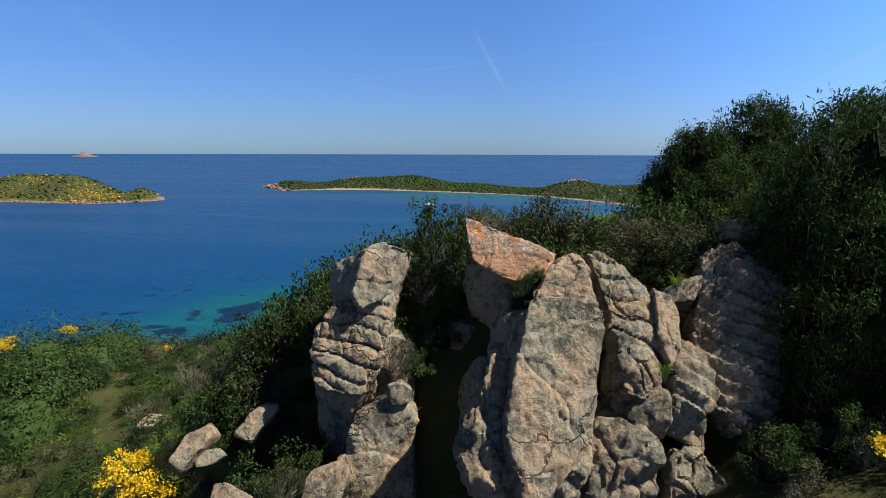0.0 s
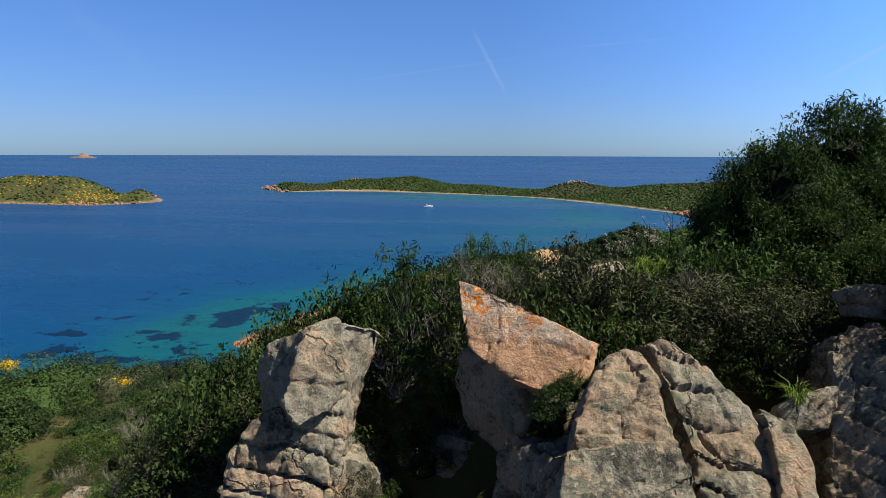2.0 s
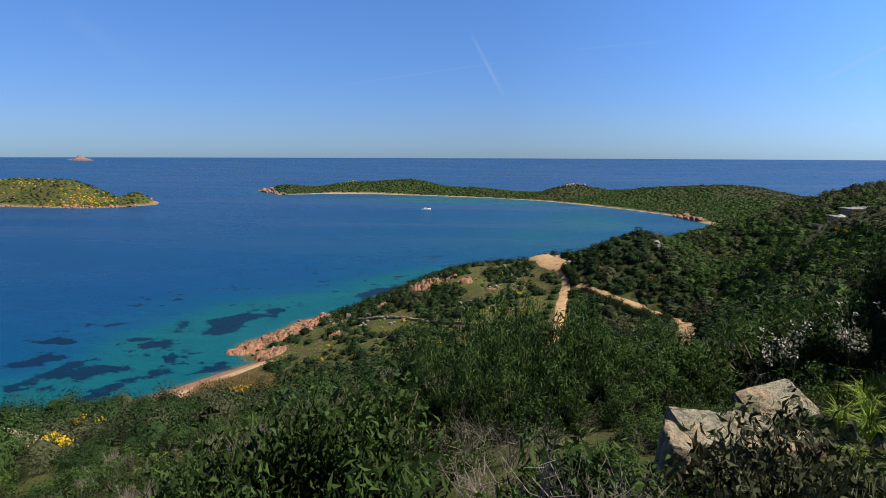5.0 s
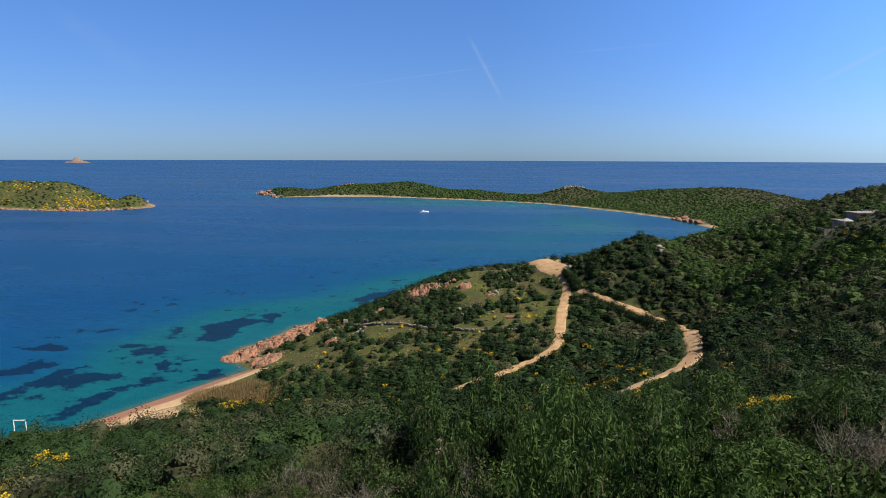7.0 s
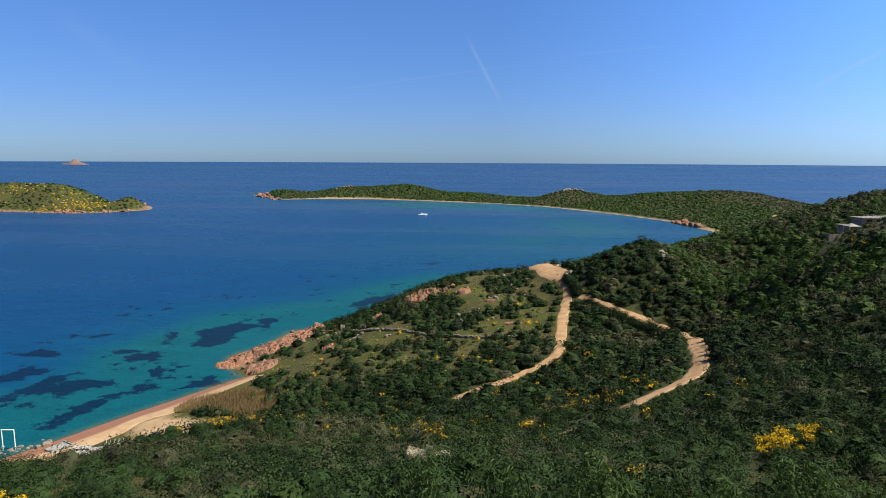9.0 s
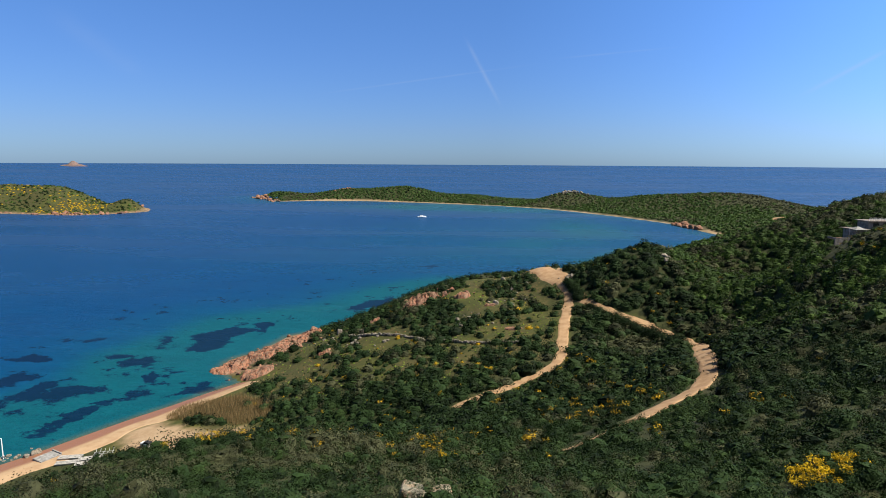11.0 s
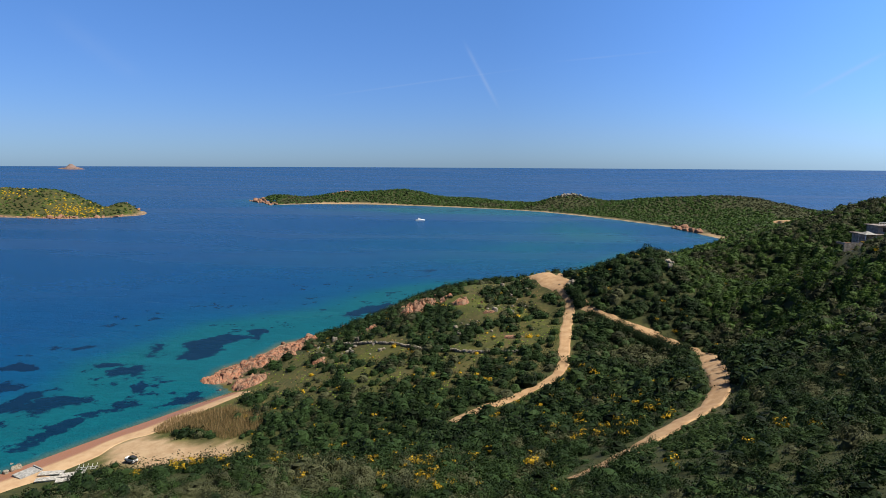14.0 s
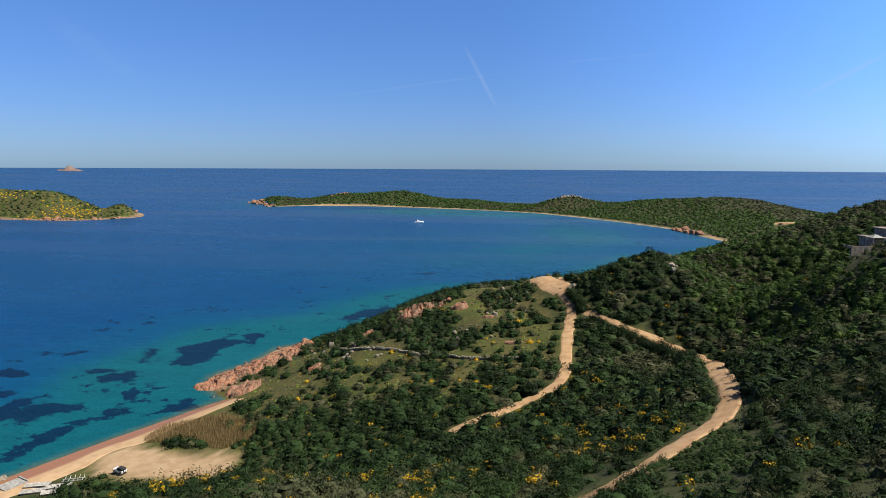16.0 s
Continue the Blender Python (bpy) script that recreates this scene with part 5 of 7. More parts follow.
# layered wall in the shade of the trees, with a sunlit block on top
carved((5.80, 22.84, 77.99), (-36, 0, -4), [(-0.55, 1.44), (0.10, 1.83), (0.62, 1.63), (1.07, 0.40), (0.83, -1.83), (-0.24, -2.42), (-1.02, -1.37), (-0.81, 0.31)], 1.6, 46, "thin-bedded rock wall in the shade of trees", joints=[((0.42, 0, 0.9), 0.27, -0.13), ((0.9, 0, -0.3), 1.1, 0.05)], grain=0.022, wear=1.0, facets=3)
carved((6.32, 24.37, 79.37), (-12, 0, -8), [(-0.45, 0.16), (-0.18, 0.28), (0.22, 0.24), (0.43, -0.11), (0.33, -0.30), (-0.35, -0.28)], 0.7, 47, "flat sunlit block on the layered wall", joints=[((0, 0, 1), 0.24, 0.08)], hard=14)
# loose and leaning stones at the foot
carved((-4.23, 23.29, 75.05), (-30, 0, 20), [(-0.59, -0.30), (-0.25, 0.15), (0.16, 0.33), (0.47, 0.29), (0.38, 0.06), (-0.18, -0.52)], 0.6, 60, "pale tilted stone at the foot of the crag", crack=0.04)
carved((-5.00, 22.33, 74.55), (-30, 0, 20), [(-0.28, 0.03), (-0.19, 0.14), (0.24, 0.16), (0.40, -0.00), (0.07, -0.17), (-0.23, -0.16)], 0.4, 61, "loose granite stone at the foot of the crag")
carved((-1.95, 20.27, 75.27), (-40, 0, -10), [(-0.25, -0.74), (-0.31, 0.19), (-0.13, 0.39), (0.26, 0.55), (0.29, 0.28), (0.14, -0.68)], 0.7, 62, "lichen-spotted stone at the foot of the crag")
carved((-2.33, 17.81, 76.47), (-40, 0, 10), [(-0.35, -0.32), (-0.31, 0.28), (-0.16, 0.30), (0.27, 0.08), (0.56, -0.35)], 0.8, 63, "pale smooth stone at the foot of the crag")
carved((-5.21, 22.17, 74.90), (-40, 0, 10), [(-0.48, -0.33), (-0.19, 0.24), (0.31, 0.49), (0.45, 0.28), (0.13, -0.16), (-0.22, -0.52)], 0.5, 64, "shaded stone among the bushes at the foot of the crag")
# solid rock behind the faces
block((2.9, 24.1, 75.4), (1.7, 1.1, 2.3), (-28, 8, 0), 29, "solid granite core of the crag", grain=0.08)
block((4.4, 23.6, 74.9), (1.5, 1.1, 1.9), (-26, 10, 0), 40, "solid granite core of the crag", grain=0.08)
block((-1.6, 24.3, 75.0), (0.9, 0.8, 2.2), (-10, 4, -12), 6, "solid heart of the tall rock pillar", grain=0.08)
block((6.0, 25.0, 76.4), (1.3, 0.9, 2.2), (-20, 8, -10), 36, "core of the tree-shaded rock wall", grain=0.08)
# flat slabs in the scrub beyond, and stones on the slope
for i, (at, half, turn) in enumerate((((1.80, 28.2, 78.52), (0.15, 0.32, 0.38), (0, 10, -15)), ((2.46, 28.45, 78.60), (0.58, 0.38, 0.30), (6, 2, 5)), ((3.40, 29.5, 78.72), (0.40, 0.34, 0.09), (24, -10, 15)), ((2.98, 28.1, 78.46), (0.18, 0.16, 0.20), (6, 6, 20)), ((3.35, 28.6, 78.60), (0.16, 0.14, 0.14), (6, 0, 20)), ((6.2, 29.6, 79.2), (0.6, 0.5, 0.4), (0, 10, 0)))):
    block(at, half, turn, 880 + i, "flat pale granite slab among the bushes", grain=0.025, hard=26, chip=0.1, chance=1, crack=0.015)
for i, (x, y, hx, hy, hz, up, turn) in enumerate(((-24.6, 48.4, 1.1, 0.8, 0.8, 0.6, (0, 10, 0)), (-26.0, 48.4, 0.7, 0.6, 0.6, 0.2, (0, 0, 0)), (-6.40, 69.00, 0.7, 0.6, 0.7, 0.25, (0, 12, 0)), (-4.80, 69.40, 0.6, 0.5, 0.4, 0.2, (0, -12, 0)), (-13.00, 33.00, 0.6, 0.5, 0.4, 0.1, (0, 0, 0)), (-22.00, 45.00, 0.5, 0.5, 0.4, 0.1, (0, 0, 0)), (-3.0, 43.2, 0.6, 0.5, 0.6, 0.0, (0, 8, 0)))):
    boulder(x, y, one_z(x, y) + up, hx, hy, hz, 80 + i, "pale stone standing out of the scrub", n=24, boxy=8, cuts=3, lump=0.08, split=1.8, turn=turn)

# pink rocks along the shore and on the headland
def broken_rock(seed, mat):
    """A jagged rock of about a metre, to be strewn in numbers."""
    g = np.random.default_rng(seed)
    planes = []
    for _ in range(11):
        a = g.normal(size=3)
        planes.append((a / np.linalg.norm(a), 0.62 + 0.4 * g.random()))
    return block_mesh(box_planes((1.0, 0.8, 0.7), planes), seed, grain=0.16, hard=20, chip=0.1, mat=mat)


SHAPES = [broken_rock(200 + s, ROCK_PINK) for s in range(7)]
PALE = [broken_rock(220 + s, STONE) for s in range(4)]


def rock_pile(line, wide, count, small, large, label, rng, kinds=SHAPES, up=0.3, tall=1.0, heap=""):
    """Rocks strewn along a line, each an object on shared meshes; far ones joined into a heap."""
    if heap:
        heaped = []
    line = np.array(line, float)
    at = np.r_[0, np.cumsum(np.hypot(*np.diff(line, axis=0).T))]
    for t in rng.random(count) * at[-1]:
        x = np.interp(t, at, line[:, 0]) + rng.normal() * wide
        y = np.interp(t, at, line[:, 1]) + rng.normal() * wide
        s = small + (large - small) * rng.random() ** 2.5
        me = kinds[int(rng.integers(len(kinds)))]
        m = pose(x, y, max(one_z(x, y), -0.3) + up * s, rng.normal() * 14, rng.normal() * 14, rng.random() * 360)
        m = m @ Matrix.Diagonal((s * (0.8 + 0.7 * rng.random()), s, s * tall * (0.7 + 0.6 * rng.random()), 1))
        if heap:
            v, f = np.empty(len(me.vertices) * 3), np.empty(len(me.polygons) * 4, int)
            me.vertices.foreach_get("co", v), me.loops.foreach_get("vertex_index", f)
            heaped.append((v.reshape(-1, 3) @ np.array(m)[:3, :3].T + np.array(m)[:3, 3], f.reshape(-1, 4)))
            continue
        ob = new("shore_rock", me)
        ob.matrix_basis = m
        tagged(ob, label, "rock", "rocks along the shore")
    if heap:
        sizes = np.cumsum([0] + [len(v) for v, _ in heaped])
        ob = new(heap, mesh_of(heap, np.concatenate([v for v, _ in heaped]), np.concatenate([f + n for (_, f), n in zip(heaped, sizes)]), kinds[0].materials[0]))
        tagged(ob, label, "rocks", kind="stuff")


rng = np.random.default_rng(17)
PINK = "pink granite rock at the water's edge"
SHORE = "rocks along the shore"
def outcrop(x, y, long, wide, heading, tall, seed, label, mat=ROCK_PINK, step=0.32, dip=2.2):
    """A ragged ledge of bare rock standing out of the ground, split into slanting beds."""
    us, vs = np.arange(-1.15 * long, 1.15 * long, step), np.arange(-1.15 * wide, 1.15 * wide, step)
    gu, gv = [a.ravel() for a in np.meshgrid(us, vs)]
    c, s = math.cos(radians(heading)), math.sin(radians(heading))
    p = np.c_[x + gu * c - gv * s, y + gu * s + gv * c]
    q = np.c_[p * 0.16, np.full(len(p), seed * 3.1)]
    r = np.hypot(gu / long, gv / wide) + 0.30 * fbm(q, 3, seed)
    body = np.clip(1 - r**2, -0.4, 1)
    run = (gu * 0.55 + gv) / dip + 2.2 * fbm(q * 0.9, 3, seed + 3)
    row = np.floor(run).astype(np.int64)
    nil = np.zeros(len(p), np.int64)
    cut = (gu - 0.4 * gv) / (dip * 1.5) + hashed(row, nil, nil, seed) * 3 + 0.5 * fbm(q * 1.3, 2, seed + 5)
    cell = np.floor(cut).astype(np.int64)
    stepped = hashed(row, cell, nil, seed + 1)
    saw = run - row
    notch = np.minimum(np.minimum(saw, 1 - saw), 0.6 * np.minimum(cut - cell, 1 - cut + cell))
    z = tall * (0.30 * np.clip(body * 3, -1, 1) + 0.45 * body + np.clip(body * 2.5, 0, 1) * (0.50 * stepped + 0.20 * saw - 0.34 * np.exp(-((notch / 0.08) ** 2)) + 0.25 * fbm(q * 2.0, 3, seed + 9) + 0.10 * fbm(q * 8, 3, seed + 7)))
    z = np.where(body < -0.05, -0.8, 0.85 * z) + np.maximum(ground_z(p), -0.4)
    ob = new("rock_outcrop", mesh_of("rock_outcrop", np.c_[p, z], grid_faces(len(vs), len(us)), mat, False))
    return tagged(ob, label, "rock", SHORE)


for i, (x, y, long, wide, heading, tall) in enumerate(((-104, 262, 9, 7.0, 50, 2.0), (-97, 272, 14, 8.5, 72, 2.2), (-92, 287, 14, 7.5, 66, 2.2), (-32, 289, 11, 6.0, 50, 3.0), (-14.5, 286, 4.0, 2.6, 10, 2.0), (-86, 302, 10, 5.5, 60, 2.0), (-91, 252, 7, 5.0, 35, 1.6), (-54, 330, 5, 3.0, 50, 2.2), (-50.5, 277, 2.6, 1.6, 20, 1.5), (-63, 250.6, 2.2, 1.4, 40, 1.3), (-78, 316, 9, 4.5, 48, 2.0), (-66, 256, 3.0, 1.6, 60, 1.2), (5, 245, 3.4, 1.6, -20, 0.6), (-3, 271, 2.4, 1.4, 0, 0.9))):
    outcrop(x, y, long, wide, heading, tall, 700 + i, "jagged pink granite ledge near the water" if i not in (3, 4, 8, 9, 11, 12, 13) else "pinkish granite ledge on the grassy headland")
rock_pile([(-108, 263), (-106, 272), (-98, 284), (-92, 296)], 3.2, 90, 0.3, 1.2, PINK, rng, up=0.2)
rock_pile([(-98, 256), (-92, 266), (-88, 280), (-83, 294)], 5.0, 140, 0.3, 1.1, PINK, rng, up=0.2, heap="ledge_rubble")
rock_pile([(-94, 308), (-76, 324), (-62, 338), (-52, 358), (-38, 388)], 1.8, 80, 0.8, 2.4, PINK, rng, heap="shore_rubble")
rock_pile([(-36, 291), (-29, 299), (-22, 296), (-12, 289)], 3.5, 40, 0.4, 1.5, "pinkish granite outcrop on the grassy headland", rng, SHAPES)
rock_pile([(-75, 276), (-60, 262), (-44, 250)], 4.5, 30, 0.4, 1.4, "pale stones strewn in the grassy clearing", rng, PALE, heap="clearing_stones")
rock_pile([(-20, 255), (0, 262), (4, 290), (10, 310)], 5.0, 34, 0.3, 1.3, "pale stones strewn over the grassy headland", rng, PALE, heap="headland_stones")
rock_pile([(58, 268), (64, 272)], 2.0, 6, 0.5, 1.1, "pale stone on the bushy knoll", rng, PALE, 2.0)
rock_pile([(28, 288), (31, 283)], 1.2, 14, 0.4, 0.9, "stones shoring up the edge of the track", rng, PALE, heap="kerb_stones")
rock_pile([(-152, 176), (-140, 181), (-130, 186)], 1.8, 42, 0.4, 1.1, "rubble heaped at the landing place", rng, PALE, heap="rubble")
rock_pile([(236, 880), (243, 850), (250, 812)], 4.0, 26, 2.0, 5.5, "red rocks on the far beach", rng, heap="beach_rocks")
rock_pile([(118, 1246), (140, 1250), (166, 1248)], 9.0, 50, 1.2, 3.0, "pale granite crowning the far headland", rng, PALE, up=0.9, heap="summit_rocks")
rock_pile([(-345, 1366), (-318, 1372)], 9.0, 26, 1.2, 3.0, "pinkish granite on the far hilltop", rng, up=0.7, heap="hilltop_rocks")
rock_pile([(-540, 1370), (-500, 1310), (-450, 1245)], 6.0, 40, 2.0, 6.0, "red rocks at the tip of the far headland", rng, heap="cape_rocks")
rock_pile([(-900, 908), (-743, 903), (-640, 892), (-590, 915), (-565, 955)], 4.0, 70, 1.5, 4.5, "reddish rocks round the islet", rng, heap="islet_rocks")
rock_pile([(-745, 1000), (-705, 985), (-680, 975)], 7.0, 34, 1.5, 4.0, "reddish rocks down the islet's slope", rng, up=0.6, heap="slope_rocks")
rock_pile([(-612, 985), (-585, 990)], 6.0, 16, 2.0, 5.0, "reddish rocks crowning the islet's point", rng, up=3.0, heap="point_rocks")


# ---------------------------------------------------------------- plants near the crag
def tube(a, b, ra, rb, rng, bend=0.12, parts=2):
    """A thin bent twig of three sides from a to b."""
    a, b = np.array(a, float), np.array(b, float)
    ln = np.linalg.norm(b - a) + 1e-6
    ts = np.linspace(0, 1, parts + 1)
    mid = a + (b - a) * ts[:, None] + (rng.normal(size=(parts + 1, 3)) * ln * bend * np.sin(ts * np.pi)[:, None])
    w = (b - a) / ln
    u = np.cross(w, (0.3, 0.9, 0.1))
    u /= np.linalg.norm(u) + 1e-9
    v = np.cross(w, u)
    r = ra + (rb - ra) * ts
    ang = np.array([0, 2.09, 4.19])
    ring = np.cos(ang)[:, None] * u + np.sin(ang)[:, None] * v
    verts = (mid[:, None] + ring[None] * r[:, None, None]).reshape(-1, 3)
    return verts, grid_faces(parts + 1, 3, True)


def joined(pieces):
    vs, fs, n = [], [], 0
    for v, f in pieces:
        vs.append(v), fs.append(f + n)
        n += len(v)
    return np.concatenate(vs), np.concatenate(fs)


def twig_mesh(seed, stems, height, spread, thick, mat, forks=4, tips=3):
    """A bare branching shrub."""
    g = np.random.default_rng(seed)
    out = []
    for _ in range(stems):
        a = g.random() * 6.283
        lean = spread * g.random() ** 0.6
        top = np.array([math.cos(a) * lean, math.sin(a) * lean, height * (0.65 + 0.35 * g.random())])
        root = top * (0.12, 0.12, 0)
        out.append(tube(root, top, thick, thick * 0.45, g, 0.08, 4))
        for _ in range(forks):
            t = 0.3 + 0.6 * g.random()
            s = root + (top - root) * t
            e = s + (g.normal(size=3) * (0.5, 0.5, 0.25) + (0, 0, 0.45)) * height * 0.36 + (top - root) * (0.12, 0.12, 0)
            out.append(tube(s, e, thick * 0.5, thick * 0.25, g, 0.12, 2))
            for _ in range(tips):
                k = s + (e - s) * (0.3 + 0.6 * g.random())
                out.append(tube(k, k + (g.normal(size=3) * 0.5 + (0, 0, 0.4)) * height * 0.17, thick * 0.26, thick * 0.14, g, 0.1, 1))
    return mesh_of("trunk", *joined(out), mat, False)


def crown_mesh(seed, n, lumps, leaf, mat, rx=1.0, rz=0.9, slim=0.5, tight=0.30, low=0.0, core=0.0, shell=0.42):
    """Leaves in loose tufts; gives the mesh and the middles of the tufts."""
    g = np.random.default_rng(seed)
    c = g.normal(size=(lumps, 3))
    c[:, 2] = np.abs(c[:, 2]) * 1.0
    c /= np.linalg.norm(c, axis=1, keepdims=True)
    c *= (shell + (0.97 - shell) * g.random(lumps) ** 0.6)[:, None]
    c = c * (rx, rx, rz) + (0, 0, low)
    pick = g.integers(0, lumps, n)
    d = g.normal(size=(n, 3))
    d /= np.linalg.norm(d, axis=1, keepdims=True)
    r = tight * (0.6 + 0.7 * g.random(lumps))[pick] * g.random(n) ** 0.45
    p = c[pick] + d * r[:, None] * (1, 1, 0.8)
    p[:, 2] = np.maximum(p[:, 2], 0.02 + 0.1 * g.random(n))
    nr = d * 0.5 + (0, 0, 0.35) + g.normal(size=(n, 3)) * 0.5
    nr /= np.linalg.norm(nr, axis=1, keepdims=True)
    v, f = leaf_quads(p, nr, leaf * (0.6 + 0.8 * g.random(n)), g, slim)
    tint = np.repeat(g.random(lumps)[pick], 4)
    if core:
        bv, bt = blob(g, 8, 16, core)
        tri = np.concatenate([f[:, [0, 1, 2]], bt + len(v)])
        v = np.concatenate([v, bv * (rx, rx, rz / 0.75) + (0, 0, low)])
        # the core takes the lowest tint: shade inside the crown, put into its colour
        return mesh_of("crown", v, tri, mat, False, {"tint": np.r_[tint, np.zeros(len(bv))]}), c
    return mesh_of("crown", v, f[:, [0, 1, 2]], mat, False, {"tint": tint}), c


def limb_mesh(seed, tops, thick, mat):
    g = np.random.default_rng(seed)
    out = []
    for c in tops[::max(1, len(tops) // 36)]:
        root = np.array([g.normal() * 0.05, g.normal() * 0.05, -0.15])
        out.append(tube(root, c, thick * (0.7 + 0.6 * g.random()), thick * 0.25, g, 0.10, 3))
    return mesh_of("trunk", *joined(out), mat, False)


def shrub_kind(name, label, category, group, seed, n, lumps, leaf, mat, bark=BARK, thick=0.02, bloom=None, **more):
    """One plant at the origin, one metre in radius or as given: an empty with branches and crown."""
    root = new(name)
    root.empty_display_size = 0.2
    tagged(root, label, category, group)
    crown, tops = crown_mesh(seed, n, lumps, leaf, mat, **more)
    part("crown", crown, root)
    part("trunk", limb_mesh(seed + 1, tops, thick, bark), root)
    if bloom:
        g = np.random.default_rng(seed + 2)
        k = g.integers(0, len(tops), bloom)
        keep = tops[k][:, 2] > np.median(tops[:, 2]) * 0.8
        p = tops[k][keep] + g.normal(size=(keep.sum(), 3)) * (0.13, 0.13, 0.09) + (0, 0, 0.15)
        v, f = leaf_quads(p, g.normal(size=p.shape), 0.03, g, 0.8)
        part("blossom", mesh_of("blossom", v, f, FLOWER, False, {"tint": g.random(len(v))}), root, "bright yellow broom blossom")
    return root


def plant(kind, x, y, size, up=-0.1, tall=1.0, turn=None, z=None, seed=0):
    m = pose(x, y, (one_z(x, y) if z is None else z) + up, 0, 0, (x * 77 + y * 131) % 360 if turn is None else turn)
    ob = copy_thing(kind, m)
    ob.scale = (size, size, size * tall)
    return ob


G1 = "shrubs on the crag"
MASTIC = [shrub_kind("mastic_shrub", "dark green leathery mastic shrub", "shrub", G1, 300 + 10 * s, 2100, 40, 0.046, LEAF_GLOSS, core=0.45, shell=0.50, slim=0.75) for s in range(3)]
GREEN = [shrub_kind("green_shrub", "mid-green leafy maquis shrub", "shrub", G1, 340 + 10 * s, 2100, 40, 0.044, LEAF_BUSH, slim=0.7, core=0.45, shell=0.50) for s in range(3)]
OLIVE = [shrub_kind("rockrose_shrub", "olive-brown rockrose shrub with bare twigs", "shrub", G1, 380 + 10 * s, 2300, 30, 0.036, LEAF_OLIVE, TWIG, 0.014, slim=0.6, tight=0.24) for s in range(3)]
HEATH = [shrub_kind("heath_shrub", "upright feathery green heath shrub", "shrub", G1, 420 + 10 * s, 4200, 40, 0.056, LEAF_BUSH, BARK, 0.015, slim=0.34, core=0.40, rz=1.35, tight=0.22) for s in range(2)]
FRESH = [shrub_kind("fresh_shrub", "bright green young shrub", "shrub", G1, 450 + 10 * s, 1700, 20, 0.045, LEAF_FRESH, slim=0.45) for s in range(2)]
BROOM = [shrub_kind("broom_shrub", "spiny broom covered in yellow blossom", "shrub", G1, 480 + 10 * s, 1000, 16, 0.045, LEAF_MID, slim=0.25, bloom=1500) for s in range(2)]
LOOSE = [shrub_kind("loose_shrub", "loose open shrub with dark oval leaves", "shrub", G1, 510 + 10 * s, 1300, 28, 0.060, LEAF_GLOSS, TWIG, 0.018, slim=0.42, rz=1.25, tight=0.20) for s in range(2)]
TREE = [shrub_kind("evergreen_tree", "dense dark evergreen tree beside the crag", "tree", "trees beside the crag", 540 + 10 * s, 24000, 190, 0.023, LEAF_GLOSS, BARK, 0.02, core=0.76, shell=0.78, rz=1.1, tight=0.17, low=0.10, slim=0.55) for s in range(2)]
JUNIPER = [shrub_kind("juniper_tree", "feathery green juniper tree beside the crag", "tree", "trees beside the crag", 570, 24000, 190, 0.021, LEAF_GLOSS, BARK, 0.02, core=0.76, shell=0.78, rz=1.15, tight=0.15, low=0.10, slim=0.35)]
DEAD = []
for s in range(3):
    ob = new("dry_shrub")
    tagged(ob, "leafless grey twiggy shrub", "shrub", "dry shrubs on the crag")
    part("trunk", twig_mesh(600 + s, 13, 0.9, 0.55, 0.010, TWIG), ob)
    DEAD.append(ob)
TUFT = []
for s in range(2):
    g = np.random.default_rng(640 + s)
    blades = []
    for _ in range(90):
        a, ln = g.random() * 6.283, 0.35 + 0.4 * g.random()
        w, out = 0.012, ln * (0.2 + 0.7 * g.random())
        side = np.array([-math.sin(a), math.cos(a), 0]) * w
        way = np.array([math.cos(a), math.sin(a), 0])
        b0 = way * 0.08 * g.random()
        b1, b2 = b0 + way * out * 0.35 + (0, 0, ln * 0.75), b0 + way * out + (0, 0, ln * (0.95 - 0.4 * g.random()))
        blades.append((np.array([b0 - side, b0 + side, b1 + side * 0.8, b1 - side * 0.8, b2 + side * 0.1, b2 - side * 0.1]), np.array([(0, 1, 2, 3), (3, 2, 4, 5)])))
    v, f = joined(blades)
    ob = new("grass_tuft", mesh_of("grass_tuft", v, f, GRASS, False, {"tint": np.repeat(g.random(90), 6)}))
    TUFT.append(tagged(ob, "tuft of bright green long grass", "grass", "grass tufts on the crag"))
ASPH = []
for s in range(2):
    g = np.random.default_rng(660 + s)
    ob = new("asphodel")
    tagged(ob, "tall branched asphodel with pale flowers", "flower", "asphodels on the crag")
    stalks, heads = [], []
    top = np.array([0.05, 0.02, 1.15])
    stalks.append(tube((0, 0, -0.1), top, 0.010, 0.005, g, 0.03, 4))
    for _ in range(8):
        k = top * (0.5 + 0.4 * g.random())
        e = k + np.array([g.normal() * 0.13, g.normal() * 0.13, 0.25 + 0.1 * g.random()])
        stalks.append(tube(k, e, 0.006, 0.004, g, 0.06, 2))
        for _ in range(12):
            heads.append(k + (e - k) * (0.45 + 0.6 * g.random()) + g.normal(size=3) * 0.022)
    tagged(part("stalk", mesh_of("stalk", *joined(stalks), LEAF_OLIVE, False), ob, "thin green-brown stalk"), kind="stuff")
    heads = np.array(heads)
    v, f = leaf_quads(heads, g.normal(size=heads.shape), 0.016, g, 0.7)
    tagged(part("flower_head", mesh_of("flower_head", v, f, FLOWER_PALE, False, {"tint": g.random(len(v))}), ob, "pale pinkish-white flowers"), kind="stuff")
    ASPH.append(ob)

rng = np.random.default_rng(23)
